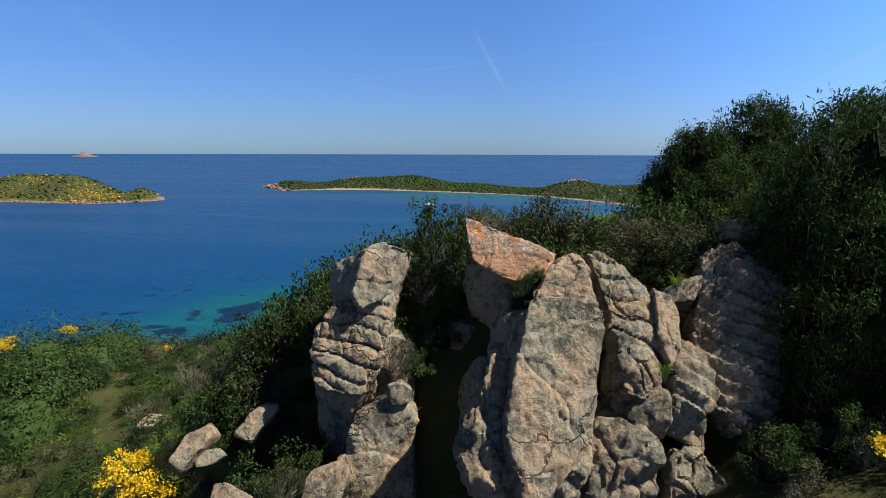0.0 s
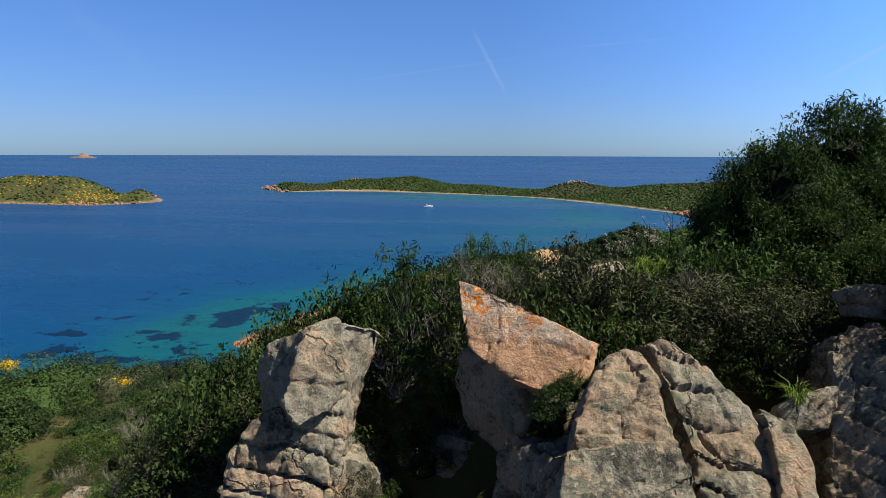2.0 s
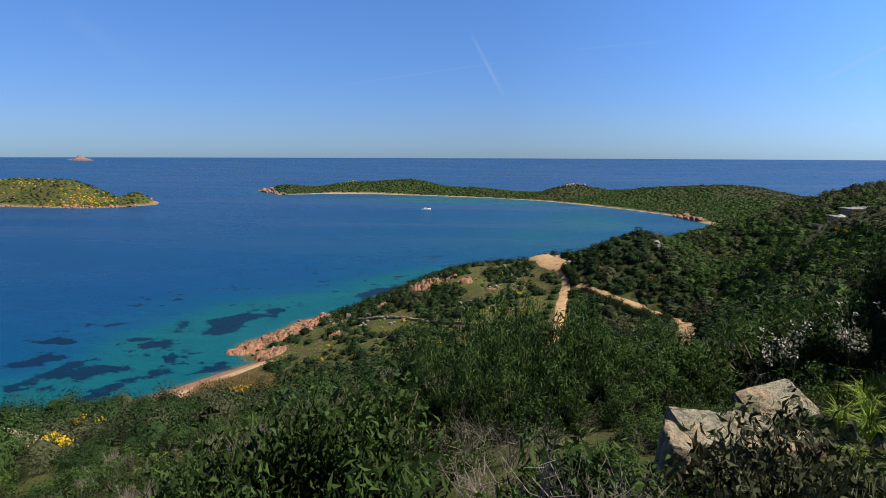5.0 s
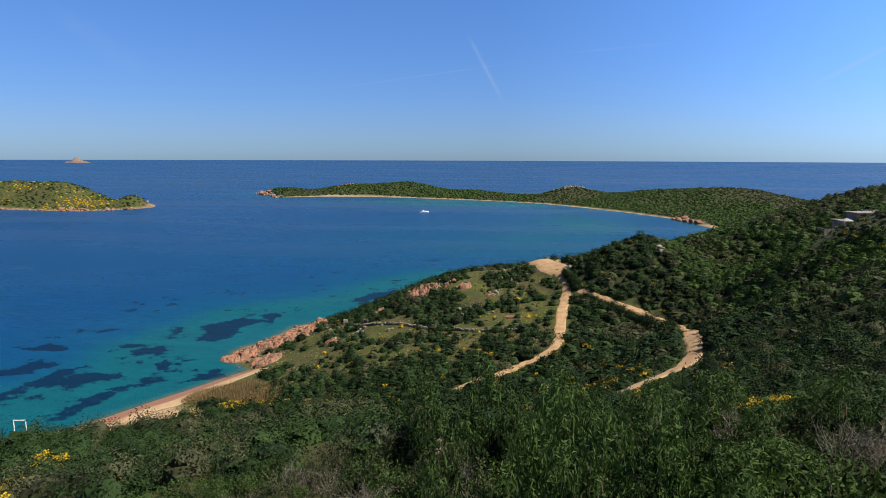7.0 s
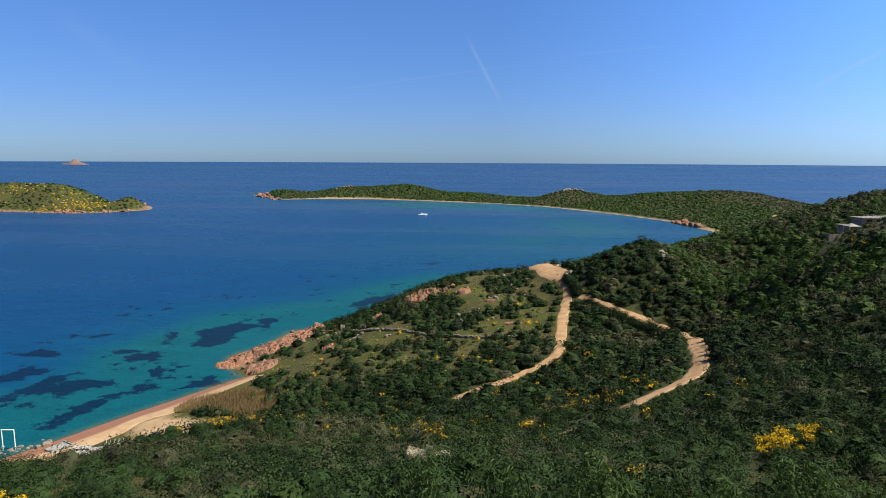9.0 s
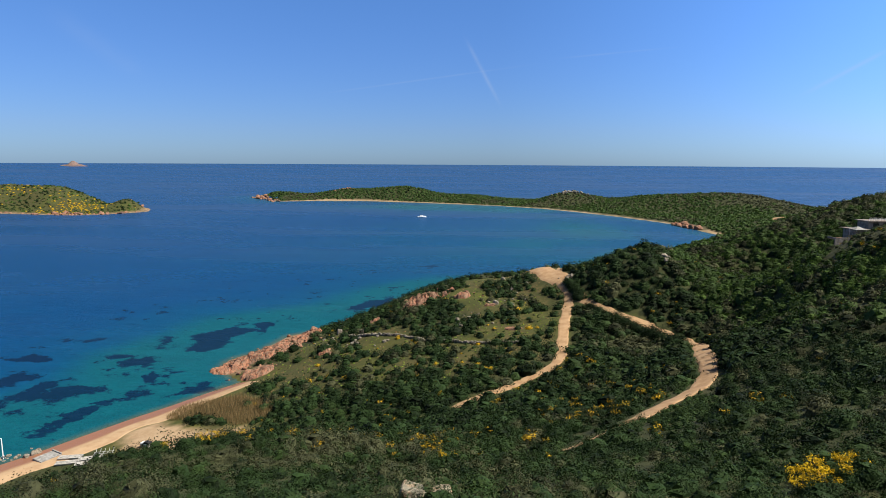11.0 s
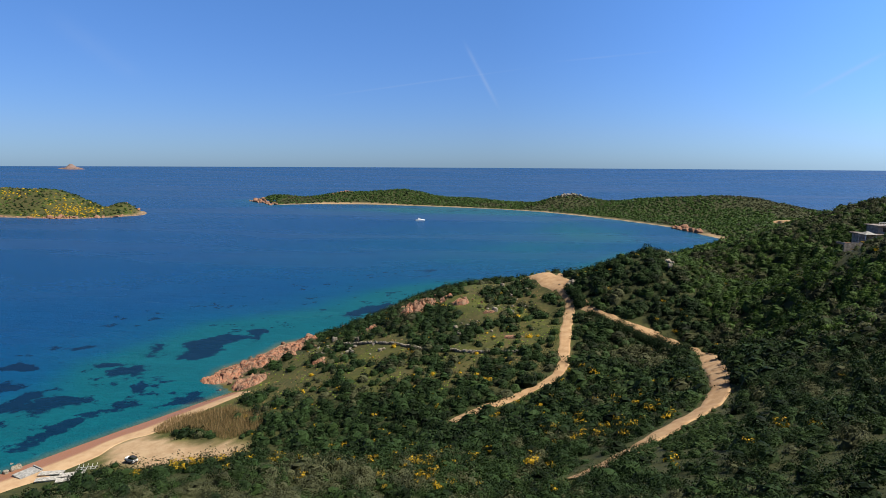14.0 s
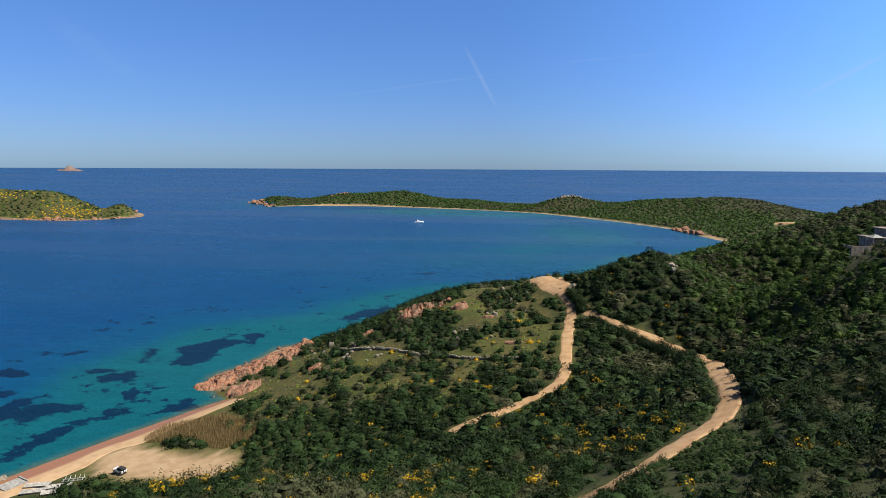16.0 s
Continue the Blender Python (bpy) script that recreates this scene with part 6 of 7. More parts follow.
# trees at the side of the crag
for kind, x, y, s, tall, z in ((JUNIPER[0], 8.83, 23.80, 2.70, 1.75, 76.77), (JUNIPER[0], 10.46, 21.41, 2.26, 1.70, 76.60), (TREE[0], 9.69, 32.35, 2.35, 1.60, 78.31), (TREE[1], 7.46, 32.01, 1.65, 1.65, 78.31), (TREE[1], 8.83, 28.93, 1.91, 1.30, 78.31), (TREE[0], 7.12, 27.91, 1.48, 1.35, 78.31), (TREE[1], 11.40, 26.88, 2.09, 1.50, 78.48), (TREE[0], 7.63, 26.37, 1.13, 1.30, 78.48), (JUNIPER[0], 7.12, 22.43, 1.22, 1.90, 75.91), (TREE[0], 12.17, 30.98, 2.26, 1.60, 78.48)):
    plant(kind, x, y, s, 0, tall, None, z)
# bushes set behind and between the rocks
for kind, x, y, s, tall, z in (
        (GREEN[0], 4.98, 27.05, 1.26, 1.60, 78.14), (GREEN[1], 5.92, 27.22, 1.04, 1.70, 78.39), (MASTIC[0], 3.79, 26.97, 1.09, 0.90, 78.05), (MASTIC[1], 4.38, 26.20, 0.78, 1.10, 77.97), (FRESH[0], 6.01, 25.85, 0.61, 1.30, 77.97),
        (OLIVE[0], 4.56, 25.26, 0.52, 1.30, 77.88), (OLIVE[1], 5.33, 25.00, 0.43, 1.00, 77.97), (LOOSE[0], -0.02, 25.51, 0.87, 1.75, 77.62), (LOOSE[1], -0.75, 25.09, 0.70, 1.55, 77.54), (LOOSE[0], 0.54, 26.03, 0.78, 1.35, 77.88),
        (OLIVE[2], 1.39, 26.37, 0.96, 0.86, 77.97), (HEATH[0], 0.79, 26.97, 0.87, 1.15, 78.05), (OLIVE[0], 2.25, 26.62, 0.96, 0.90, 77.97), (OLIVE[1], 3.02, 26.11, 0.87, 0.79, 78.05), (LOOSE[1], -1.26, 26.11, 0.78, 1.20, 77.11),
        # mastics at the pillar's foot and in the cleft are added as stand-in shade
        (LOOSE[0], -0.40, 26.03, 0.96, 1.90, 77.45), (LOOSE[1], 0.28, 26.37, 0.96, 1.80, 77.54), (MASTIC[1], -1.09, 26.37, 0.87, 1.90, 77.02), (LOOSE[0], 0.96, 26.62, 0.87, 1.15, 77.62), (DEAD[1], 1.65, 26.37, 1.04, 1.22, 77.62), (DEAD[1], 2.59, 26.71, 1.04, 1.15, 77.79), (MASTIC[0], -0.57, 25.68, 0.78, 2.10, 77.20), (MASTIC[2], 0.54, 26.03, 0.78, 1.90, 77.54), (MASTIC[0], -3.82, 22.09, 0.87, 1.00, 73.60), (MASTIC[1], -4.76, 21.24, 0.96, 0.90, 73.01), (MASTIC[2], -3.31, 23.46, 0.78, 1.10, 74.12), (GREEN[0], -4.42, 23.63, 0.87, 1.00, 73.60), (MASTIC[2], -1.00, 24.74, 0.61, 1.10, 76.68), (LOOSE[0], -0.66, 25.17, 0.70, 1.20, 77.02), (MASTIC[0], -0.06, 25.00, 0.61, 1.10, 77.11), (GREEN[1], 0.45, 25.26, 0.61, 1.20, 77.37), (OLIVE[1], 1.73, 24.49, 0.61, 1.10, 77.62), (MASTIC[2], 1.44, 24.10, 0.48, 1.20, 77.54), (OLIVE[2], 1.31, 25.00, 0.70, 1.10, 77.45), (MASTIC[1], 1.14, 25.26, 0.70, 1.51, 77.37), (MASTIC[0], 1.91, 25.34, 0.78, 1.37, 77.54), (MASTIC[2], 2.68, 25.51, 0.78, 1.22, 77.71), (MASTIC[1], 2.25, 24.66, 0.61, 1.00, 77.62), (GREEN[0], 1.69, 23.55, 0.39, 1.20, 77.62), (OLIVE[0], 3.96, 25.17, 0.52, 0.79, 77.97), (OLIVE[2], 4.81, 24.74, 0.39, 1.10, 77.88), (MASTIC[0], -2.71, 22.35, 0.70, 1.20, 73.95), (MASTIC[2], -2.11, 22.09, 0.52, 1.20, 73.86), (MASTIC[0], -0.62, 23.63, 0.43, 1.30, 76.17), (MASTIC[1], -0.15, 24.14, 0.48, 1.20, 76.68), (LOOSE[1], 0.24, 24.66, 0.52, 1.20, 76.94), (GREEN[2], 1.69, 22.90, 0.31, 1.50, 78.14), (GREEN[1], 1.86, 23.03, 0.26, 1.40, 78.39), (OLIVE[2], -0.96, 23.20, 0.37, 1.90, 76.51), (OLIVE[0], -0.79, 23.03, 0.28, 1.70, 76.68), (FRESH[1], 0.41, 21.58, 0.48, 0.80, 74.29), (FRESH[0], 1.14, 21.24, 0.43, 0.70, 74.20),
        (FRESH[1], 4.43, 21.88, 0.22, 1.40, 74.72), (OLIVE[1], -2.97, 21.32, 0.52, 1.40, 74.37), (OLIVE[2], -1.69, 21.49, 0.48, 1.40, 74.12), (MASTIC[2], -4.93, 25.17, 1.22, 1.00, 74.55), (OLIVE[0], -3.57, 25.43, 0.87, 1.20, 75.57), (GREEN[0], -4.16, 26.88, 1.22, 1.20, 75.31)):
    plant(kind, x, y, s, 0, tall, None, z)
plant(TUFT[0], 4.15, 21.7, 0.6, 0, 1.1, None, 76.9), plant(TUFT[1], 4.7, 23.2, 0.6, 0, 1.1, None, 78.2)
for x, y, s in ((3.79, 28.25, 0.90), (3.96, 27.91, 0.81), (4.21, 28.16, 0.99), (3.70, 28.59, 0.81), (4.56, 27.91, 0.90), (4.04, 28.68, 0.99), (4.38, 28.42, 1.08), (4.21, 29.10, 0.90), (4.81, 28.16, 0.99), (4.56, 29.45, 0.90), (3.44, 27.82, 0.72)):
    plant(TUFT[int(x * 10) % 2], x, y, 0.62 * s, 0.3, 0.9)
for x, y, s in ((3.83, 30.13, 0.95), (4.30, 29.79, 0.99), (4.51, 30.04, 0.90), (4.04, 30.47, 0.90), (4.73, 29.53, 1.03), (3.53, 30.04, 0.81)):
    plant(ASPH[int(x * 10) % 2], x, y, s, 0.25, 1.0)
# the open bush beside the slab, and growth close behind the rocks
for kind, x, y, s, tall, z in ((LOOSE[0], -0.55, 25.2, 0.8, 1.7, 78.4), (LOOSE[1], -0.1, 25.45, 0.7, 1.6, 78.5), (LOOSE[0], -1.0, 25.1, 0.6, 1.4, 78.0), (MASTIC[1], 0.1, 25.0, 0.5, 1.2, 77.6), (MASTIC[2], -0.35, 24.5, 0.45, 1.2, 77.0), (DEAD[0], 0.3, 25.6, 1.0, 1.7, 78.3), (DEAD[1], 0.8, 26.0, 1.0, 1.3, 78.4), (LOOSE[1], 0.35, 25.7, 0.6, 1.2, 78.3), (TREE[1], 6.7, 29.0, 1.6, 1.55, 78.8), (JUNIPER[0], 7.7, 24.4, 1.7, 2.0, 77.0), (JUNIPER[0], 8.0, 22.9, 2.0, 1.9, 76.0)):
    plant(kind, x, y, s, 0, tall, None, z)
g = np.random.default_rng(93)
for i in range(44):
    x, y = 0.6 + 5.0 * g.random(), 25.0 + 2.4 * g.random()
    low, s = one_z(x, y) - 0.1, 0.8 + 0.4 * g.random()
    top = 79.5 + 0.28 * g.random() - 0.5 * max(0, y - 26.3)
    plant((OLIVE + DEAD + MASTIC + OLIVE + OLIVE)[int(g.integers(15))], x, y, s, 0, max(0.5, (top - low) / (1.1 * s)), None, low)
# a screen of dry twigs and rockrose before the slabs
for i, (x, y, top) in enumerate(((2.0, 25.9, 79.8), (2.25, 26.2, 80.05), (2.5, 25.95, 80.0), (1.4, 26.1, 79.4), (2.1, 26.4, 79.9), (2.8, 26.0, 79.75))):
    low, s = one_z(x, y) - 0.1, 1.05 + 0.08 * (i % 3)
    plant(OLIVE[i % 3], x, y, s, 0, (top - low) / (0.9 * s), None, low)
for kind, x, y, s, tall in ((MASTIC[0], -4.4, 26.2, 1.1, 2.0), (GREEN[1], -5.2, 27.2, 1.1, 2.0), (MASTIC[1], -6.2, 28.0, 1.1, 1.9), (OLIVE[1], -5.6, 26.3, 0.9, 1.7), (MASTIC[2], -7.2, 28.6, 1.0, 1.6), (GREEN[2], -3.6, 26.6, 1.0, 2.2)):
    plant(kind, x, y, s, -0.1, tall)
for i in range(16):
    x, y = 1.6 + 2.0 * g.random(), 28.9 + 1.2 * g.random()
    if math.hypot(x - 3.4, y - 29.5) > 0.45:
        plant((OLIVE + MASTIC + GREEN)[int(g.integers(9))], x, y, 0.32 + 0.16 * g.random(), -0.05, 1.0)
for i, (x, y, top) in enumerate(((-3.0, 30.0, 78.4), (-3.7, 30.1, 78.0), (-2.2, 29.9, 78.6), (-4.6, 30.2, 77.5), (-2.6, 30.6, 78.4), (-3.4, 29.5, 78.0), (-1.5, 30.0, 78.7), (-4.1, 29.7, 77.7))):
    low = one_z(x, y) - 0.1
    plant((MASTIC + GREEN)[i % 6], x, y, 1.25, 0, max(1.0, (top - low) / 1.19), None, low)
# dark thicket between the pillar and the slope
for i in range(26):
    x, y = -6.4 + 4.2 * g.random(), 24.9 + 5.0 * g.random()
    plant((MASTIC + OLIVE + MASTIC)[int(g.integers(9))], x, y, 0.7 + 0.4 * g.random(), -0.1, 1.1 + 0.3 * g.random())
# dry growth at the foot, on the side of the trees
for i in range(20):
    x, y = 4.9 + 3.6 * g.random(), 18.6 + 2.9 * g.random()
    plant((HEATH + DEAD + DEAD + OLIVE)[int(g.integers(11))], x, y, 0.5 + 0.35 * g.random(), -0.1, 1.0 + 0.3 * g.random())
# low growth on the shoulder under the trees
g = np.random.default_rng(92)
for i in range(46):
    x, y = 3.6 + 5.4 * g.random(), 24.6 + 5.0 * g.random()
    if x < 4.9 and y > 25.8:
        continue
    plant((MASTIC + GREEN + OLIVE + MASTIC)[int(g.integers(12))], x, y, 0.5 + 0.4 * g.random(), -0.1, 0.9 + 0.4 * g.random())
g = np.random.default_rng(91)
for i in range(34):
    x, y = -8.5 + 5.8 * g.random(), 19.0 + 8.0 * g.random()
    plant((MASTIC + GREEN + OLIVE + FRESH)[int(g.integers(11))], x, y, 0.5 + 0.5 * g.random(), -0.1, 0.9 + 0.3 * g.random())
# broom in flower
for x, y, s, up in ((-8.3, 24.6, 1.0, 0.25), (-7.5, 24.2, 0.9, 0.25), (-8.9, 25.4, 0.7, 0.25), (-25.5, 40.0, 1.0, 2.4), (-24.5, 43.5, 0.8, 2.0), (7.1, 19.6, 0.6, 0.5), (-24.0, 41.0, 1.0, 0), (-21.4, 47.2, 1.1, 0), (-22.4, 46.2, 0.8, 0), (-26.6, 55, 1.1, 0), (-29.6, 61, 1.2, 0), (-33, 52, 1.3, 0), (-24, 38, 0.7, 0), (20.4, 74.4, 1.6, 0.2), (18.6, 73.5, 1.3, 0.2), (22.6, 75.5, 1.2, 0.2), (6.6, 61.3, 1.2, 0.3), (7.8, 60.4, 0.9, 0.3), (5.4, 62.2, 0.8, 0.3)):
    plant(BROOM[int(abs(x) * 10) % 2], x, y, s, up - 0.1)

# the thicket beyond the crag and the slope beside it
p = jitter(-16, 9, 25.9, 46, 1.1, rng)
p = p[(rng.random(len(p)) < 0.96) & (p[:, 0] > -0.9 * (p[:, 1] - 18))]
mixed = MASTIC + OLIVE + OLIVE + GREEN + DEAD + DEAD + HEATH
slabs = np.array([(1.9, 28.2), (2.5, 28.4), (3.4, 29.5), (3.8, 28.4), (4.3, 28.8), (4.9, 28.9), (4.2, 30.0)])
for (x, y), k, s in zip(p, rng.integers(0, len(mixed), len(p)), np.where(p[:, 1] < 33, 0.50, 0.66) + 0.40 * rng.random(len(p))):
    gap = np.hypot(*(slabs - (x, y)).T).min()
    if gap < 0.38:
        continue
    if 0.9 < x < 4.8 and y < 30.5:
        plant(mixed[k], x, y, 0.52 * s, -0.1, 1.0)
        continue
    if x > 3 and y < 33:
        s *= 0.75
    plant(mixed[k], x, y, s * (1.12 if k >= 12 else 1.0), -0.1, 0.85 + 0.5 * rng.random())
for x, y, s, top in ((0.4, 33.5, 0.8, 79.2), (-0.4, 34.2, 0.8, 78.7), (1.1, 33.3, 0.8, 79.0), (0.2, 34.9, 0.9, 79.0), (1.9, 32.8, 0.8, 78.8), (2.7, 32.2, 0.75, 78.5), (-0.5, 32.8, 0.7, 78.3), (1.0, 31.7, 0.7, 78.5), (0.2, 31.9, 0.7, 78.5), (2.0, 31.4, 0.6, 78.3), (3.5, 32.9, 0.8, 78.5), (-1.6, 35.4, 0.9, 77.9), (1.7, 34.6, 1.0, 79.0), (-0.8, 41, 1.2, 77.2), (1.2, 42.5, 1.3, 76.6), (3.2, 41, 1.2, 76.8), (-3, 43, 1.2, 76.2), (5.4, 43, 1.2, 76.5), (7.6, 41, 1.2, 77.2)):
    low = one_z(x, y) - 0.1
    plant(HEATH[int(abs(x) * 10) % 2], x, y, s, 0, max(0.9, (top - low) / (1.45 * s)), None, low)
for kind, x, y, s, tall in ((MASTIC[1], 3.4, 33.8, 1.15, 1.5), (MASTIC[2], 2.9, 34.8, 1.2, 1.4), (OLIVE[0], 1.2, 26.9, 0.8, 1.35), (OLIVE[1], 1.9, 27.0, 0.7, 1.25), (OLIVE[2], 2.6, 26.9, 0.7, 1.2), (DEAD[1], 2.2, 27.3, 0.7, 1.1), (OLIVE[0], 1.5, 27.4, 0.5, 1.0), (DEAD[2], 3.1, 27.2, 0.7, 1.0), (OLIVE[2], 3.2, 27.3, 0.5, 0.9), (MASTIC[0], 1.1, 27.6, 0.6, 1.1), (MASTIC[0], 5.2, 33.3, 1.25, 1.35), (MASTIC[1], 6.0, 34.2, 1.3, 1.3), (GREEN[0], 6.9, 35.7, 1.5, 1.5), (MASTIC[2], 4.4, 34.4, 1.1, 1.2), (GREEN[1], 5.0, 31.4, 0.75, 1.1), (GREEN[2], 6.3, 31.6, 0.9, 1.2)):
    plant(kind, x, y, s, -0.1, tall)
p = np.concatenate([jitter(-44, -2.5, 12, 30, 1.15, rng), jitter(-52, -15, 30, 46, 1.3, rng)])
p = p[(rng.random(len(p)) < 0.86) & ~((p[:, 0] > -4.2) & (p[:, 1] > 21))]
p = p[p[:, 0] > -(p[:, 1] - 6) * 1.05]
r = 0.55 + 0.65 * rng.random(len(p)) ** 1.5
lot = np.c_[p, ground_z(p) - 0.1, r]
kind = fbm(np.c_[p * 0.15, np.zeros(len(p))], 3, 37) + 0.45 * rng.normal(size=len(p))
q = jitter(-33, -20, 36, 46, 2.2, rng)
scatter("shoulder_scrub", THICK, np.c_[q, ground_z(q) - 0.2, 2.5 + 0.8 * rng.random(len(q))], LEAF_BUSH, "tall green bushes on the shoulder of the hill", "scrub", rng)
LUSH = [bush_kind(1100, 30, 0.040, 140 + s, 0.95, 0.9, 0.5) for s in range(5)]
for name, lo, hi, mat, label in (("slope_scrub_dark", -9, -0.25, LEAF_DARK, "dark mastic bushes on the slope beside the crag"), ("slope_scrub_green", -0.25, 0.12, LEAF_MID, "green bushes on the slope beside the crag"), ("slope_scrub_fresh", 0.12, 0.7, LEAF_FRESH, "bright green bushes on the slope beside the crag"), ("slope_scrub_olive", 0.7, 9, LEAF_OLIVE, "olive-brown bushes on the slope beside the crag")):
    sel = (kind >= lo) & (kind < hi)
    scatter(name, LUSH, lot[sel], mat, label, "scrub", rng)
BLADES = [bush_kind(130, 9, 0.15, 240 + s, 0.7, 0.22, 0) for s in range(4)]
p = jitter(-30, -5, 15, 46, 0.75, rng)
w = fbm(np.c_[p * 0.2, np.zeros(len(p))], 3, 81)
p = p[(p[:, 0] > -(p[:, 1] - 6) * 1.05) & (p[:, 0] < -4.5 - 0.28 * np.clip(p[:, 1] - 24, 0, 40)) & (rng.random(len(p)) < 1.0 + w)]
pick, lot = rng.random(len(p)) + fbm(np.c_[p * 0.15, np.zeros(len(p))], 3, 83), np.c_[p, ground_z(p) - 0.05, 0.35 + 0.35 * rng.random(len(p))]
scatter("slope_grass", BLADES, lot[pick < 0.25], GRASS, "long bright green grass on the slope beside the crag", "grass", rng)
scatter("slope_herbs", BLADES, lot[pick >= 0.25], LEAF_FRESH, "fresh green herbs on the slope beside the crag", "grass", rng)
# plants kept as patterns stand out of the way among the thicket
for i, kind in enumerate(MASTIC + GREEN + OLIVE + HEATH + FRESH + BROOM + LOOSE + TREE + JUNIPER + DEAD + TUFT + ASPH):
    x, y = -9.0 + 1.1 * (i % 12), 36.5 + 1.4 * (i // 12)
    big = kind in TREE or kind in JUNIPER
    kind.matrix_basis = pose(x if not big else 16 + 2.5 * (i % 4), y if not big else 37, one_z(x, y) - 0.1 if not big else one_z(18, 37) - 0.2, 0, 0, 40 * i)
    if kind in BROOM:
        x, y = ((-22.6, 49.0), (-23.5, 50.0))[BROOM.index(kind)]
        kind.matrix_basis = pose(x, y, one_z(x, y) + 0.4, 0, 0, 40 * i)
    kind.scale = (0.8, 0.8, 0.8) if not big else (2.0, 2.0, 2.6)


# ---------------------------------------------------------------- built things
def box_data(name, size, mat, bevel=0.02, at=(0, 0, 0), turn=(0, 0, 0), taper=None):
    """A bevelled box; taper: the top's width and depth against the foot's."""
    bm = bmesh.new()
    bmesh.ops.create_cube(bm, size=1.0)
    for v in bm.verts:
        k = taper if taper and v.co.z > 0 else (1, 1)
        v.co = (v.co.x * size[0] * k[0], v.co.y * size[1] * k[1], v.co.z * size[2])
    if bevel:
        bmesh.ops.bevel(bm, geom=bm.edges[:], offset=bevel, segments=2, affect="EDGES", clamp_overlap=True)
    bmesh.ops.transform(bm, matrix=pose(*at, *turn), verts=bm.verts)
    me = bpy.data.meshes.new(name)
    bm.to_mesh(me)
    bm.free()
    me.materials.append(mat)
    return me


def rod_data(name, a, b, r, mat, sides=8, r2=None):
    bm = bmesh.new()
    a, b = Vector(a), Vector(b)
    bmesh.ops.create_cone(bm, cap_ends=True, segments=sides, radius1=r, radius2=r if r2 is None else r2, depth=(b - a).length)
    m = Matrix.Translation((a + b) / 2) @ (b - a).to_track_quat("Z", "Y").to_matrix().to_4x4()
    bmesh.ops.transform(bm, matrix=m, verts=bm.verts)
    me = bpy.data.meshes.new(name)
    bm.to_mesh(me)
    bm.free()
    me.materials.append(mat)
    return me


def lathe_data(name, profile, mat, sides=20):
    """Turned about x: rows of x, radius."""
    v = [(x, r * math.cos(2 * math.pi * j / sides), r * math.sin(2 * math.pi * j / sides)) for x, r in profile for j in range(sides)]
    return mesh_of(name, np.array(v), grid_faces(len(profile), sides, True), mat)


def loft_data(name, sections, mat, smooth=True):
    """Skin over closed sections of equal length, with the ends filled."""
    n = len(sections[0])
    v = np.array([p for s in sections for p in s], float)
    f = [tuple(q) for q in grid_faces(len(sections), n, True)]
    me = bpy.data.meshes.new(name)
    me.from_pydata([tuple(p) for p in v], [], f + [tuple(range(n))[::-1], tuple(range(len(v) - n, len(v)))])
    me.materials.append(mat)
    for poly in me.polygons:
        poly.use_smooth = smooth
    return me


def root_at(name, m, label, category, group=""):
    ob = new(name)
    ob.matrix_basis = m
    ob.empty_display_size = 0.5
    return tagged(ob, label, category, group)


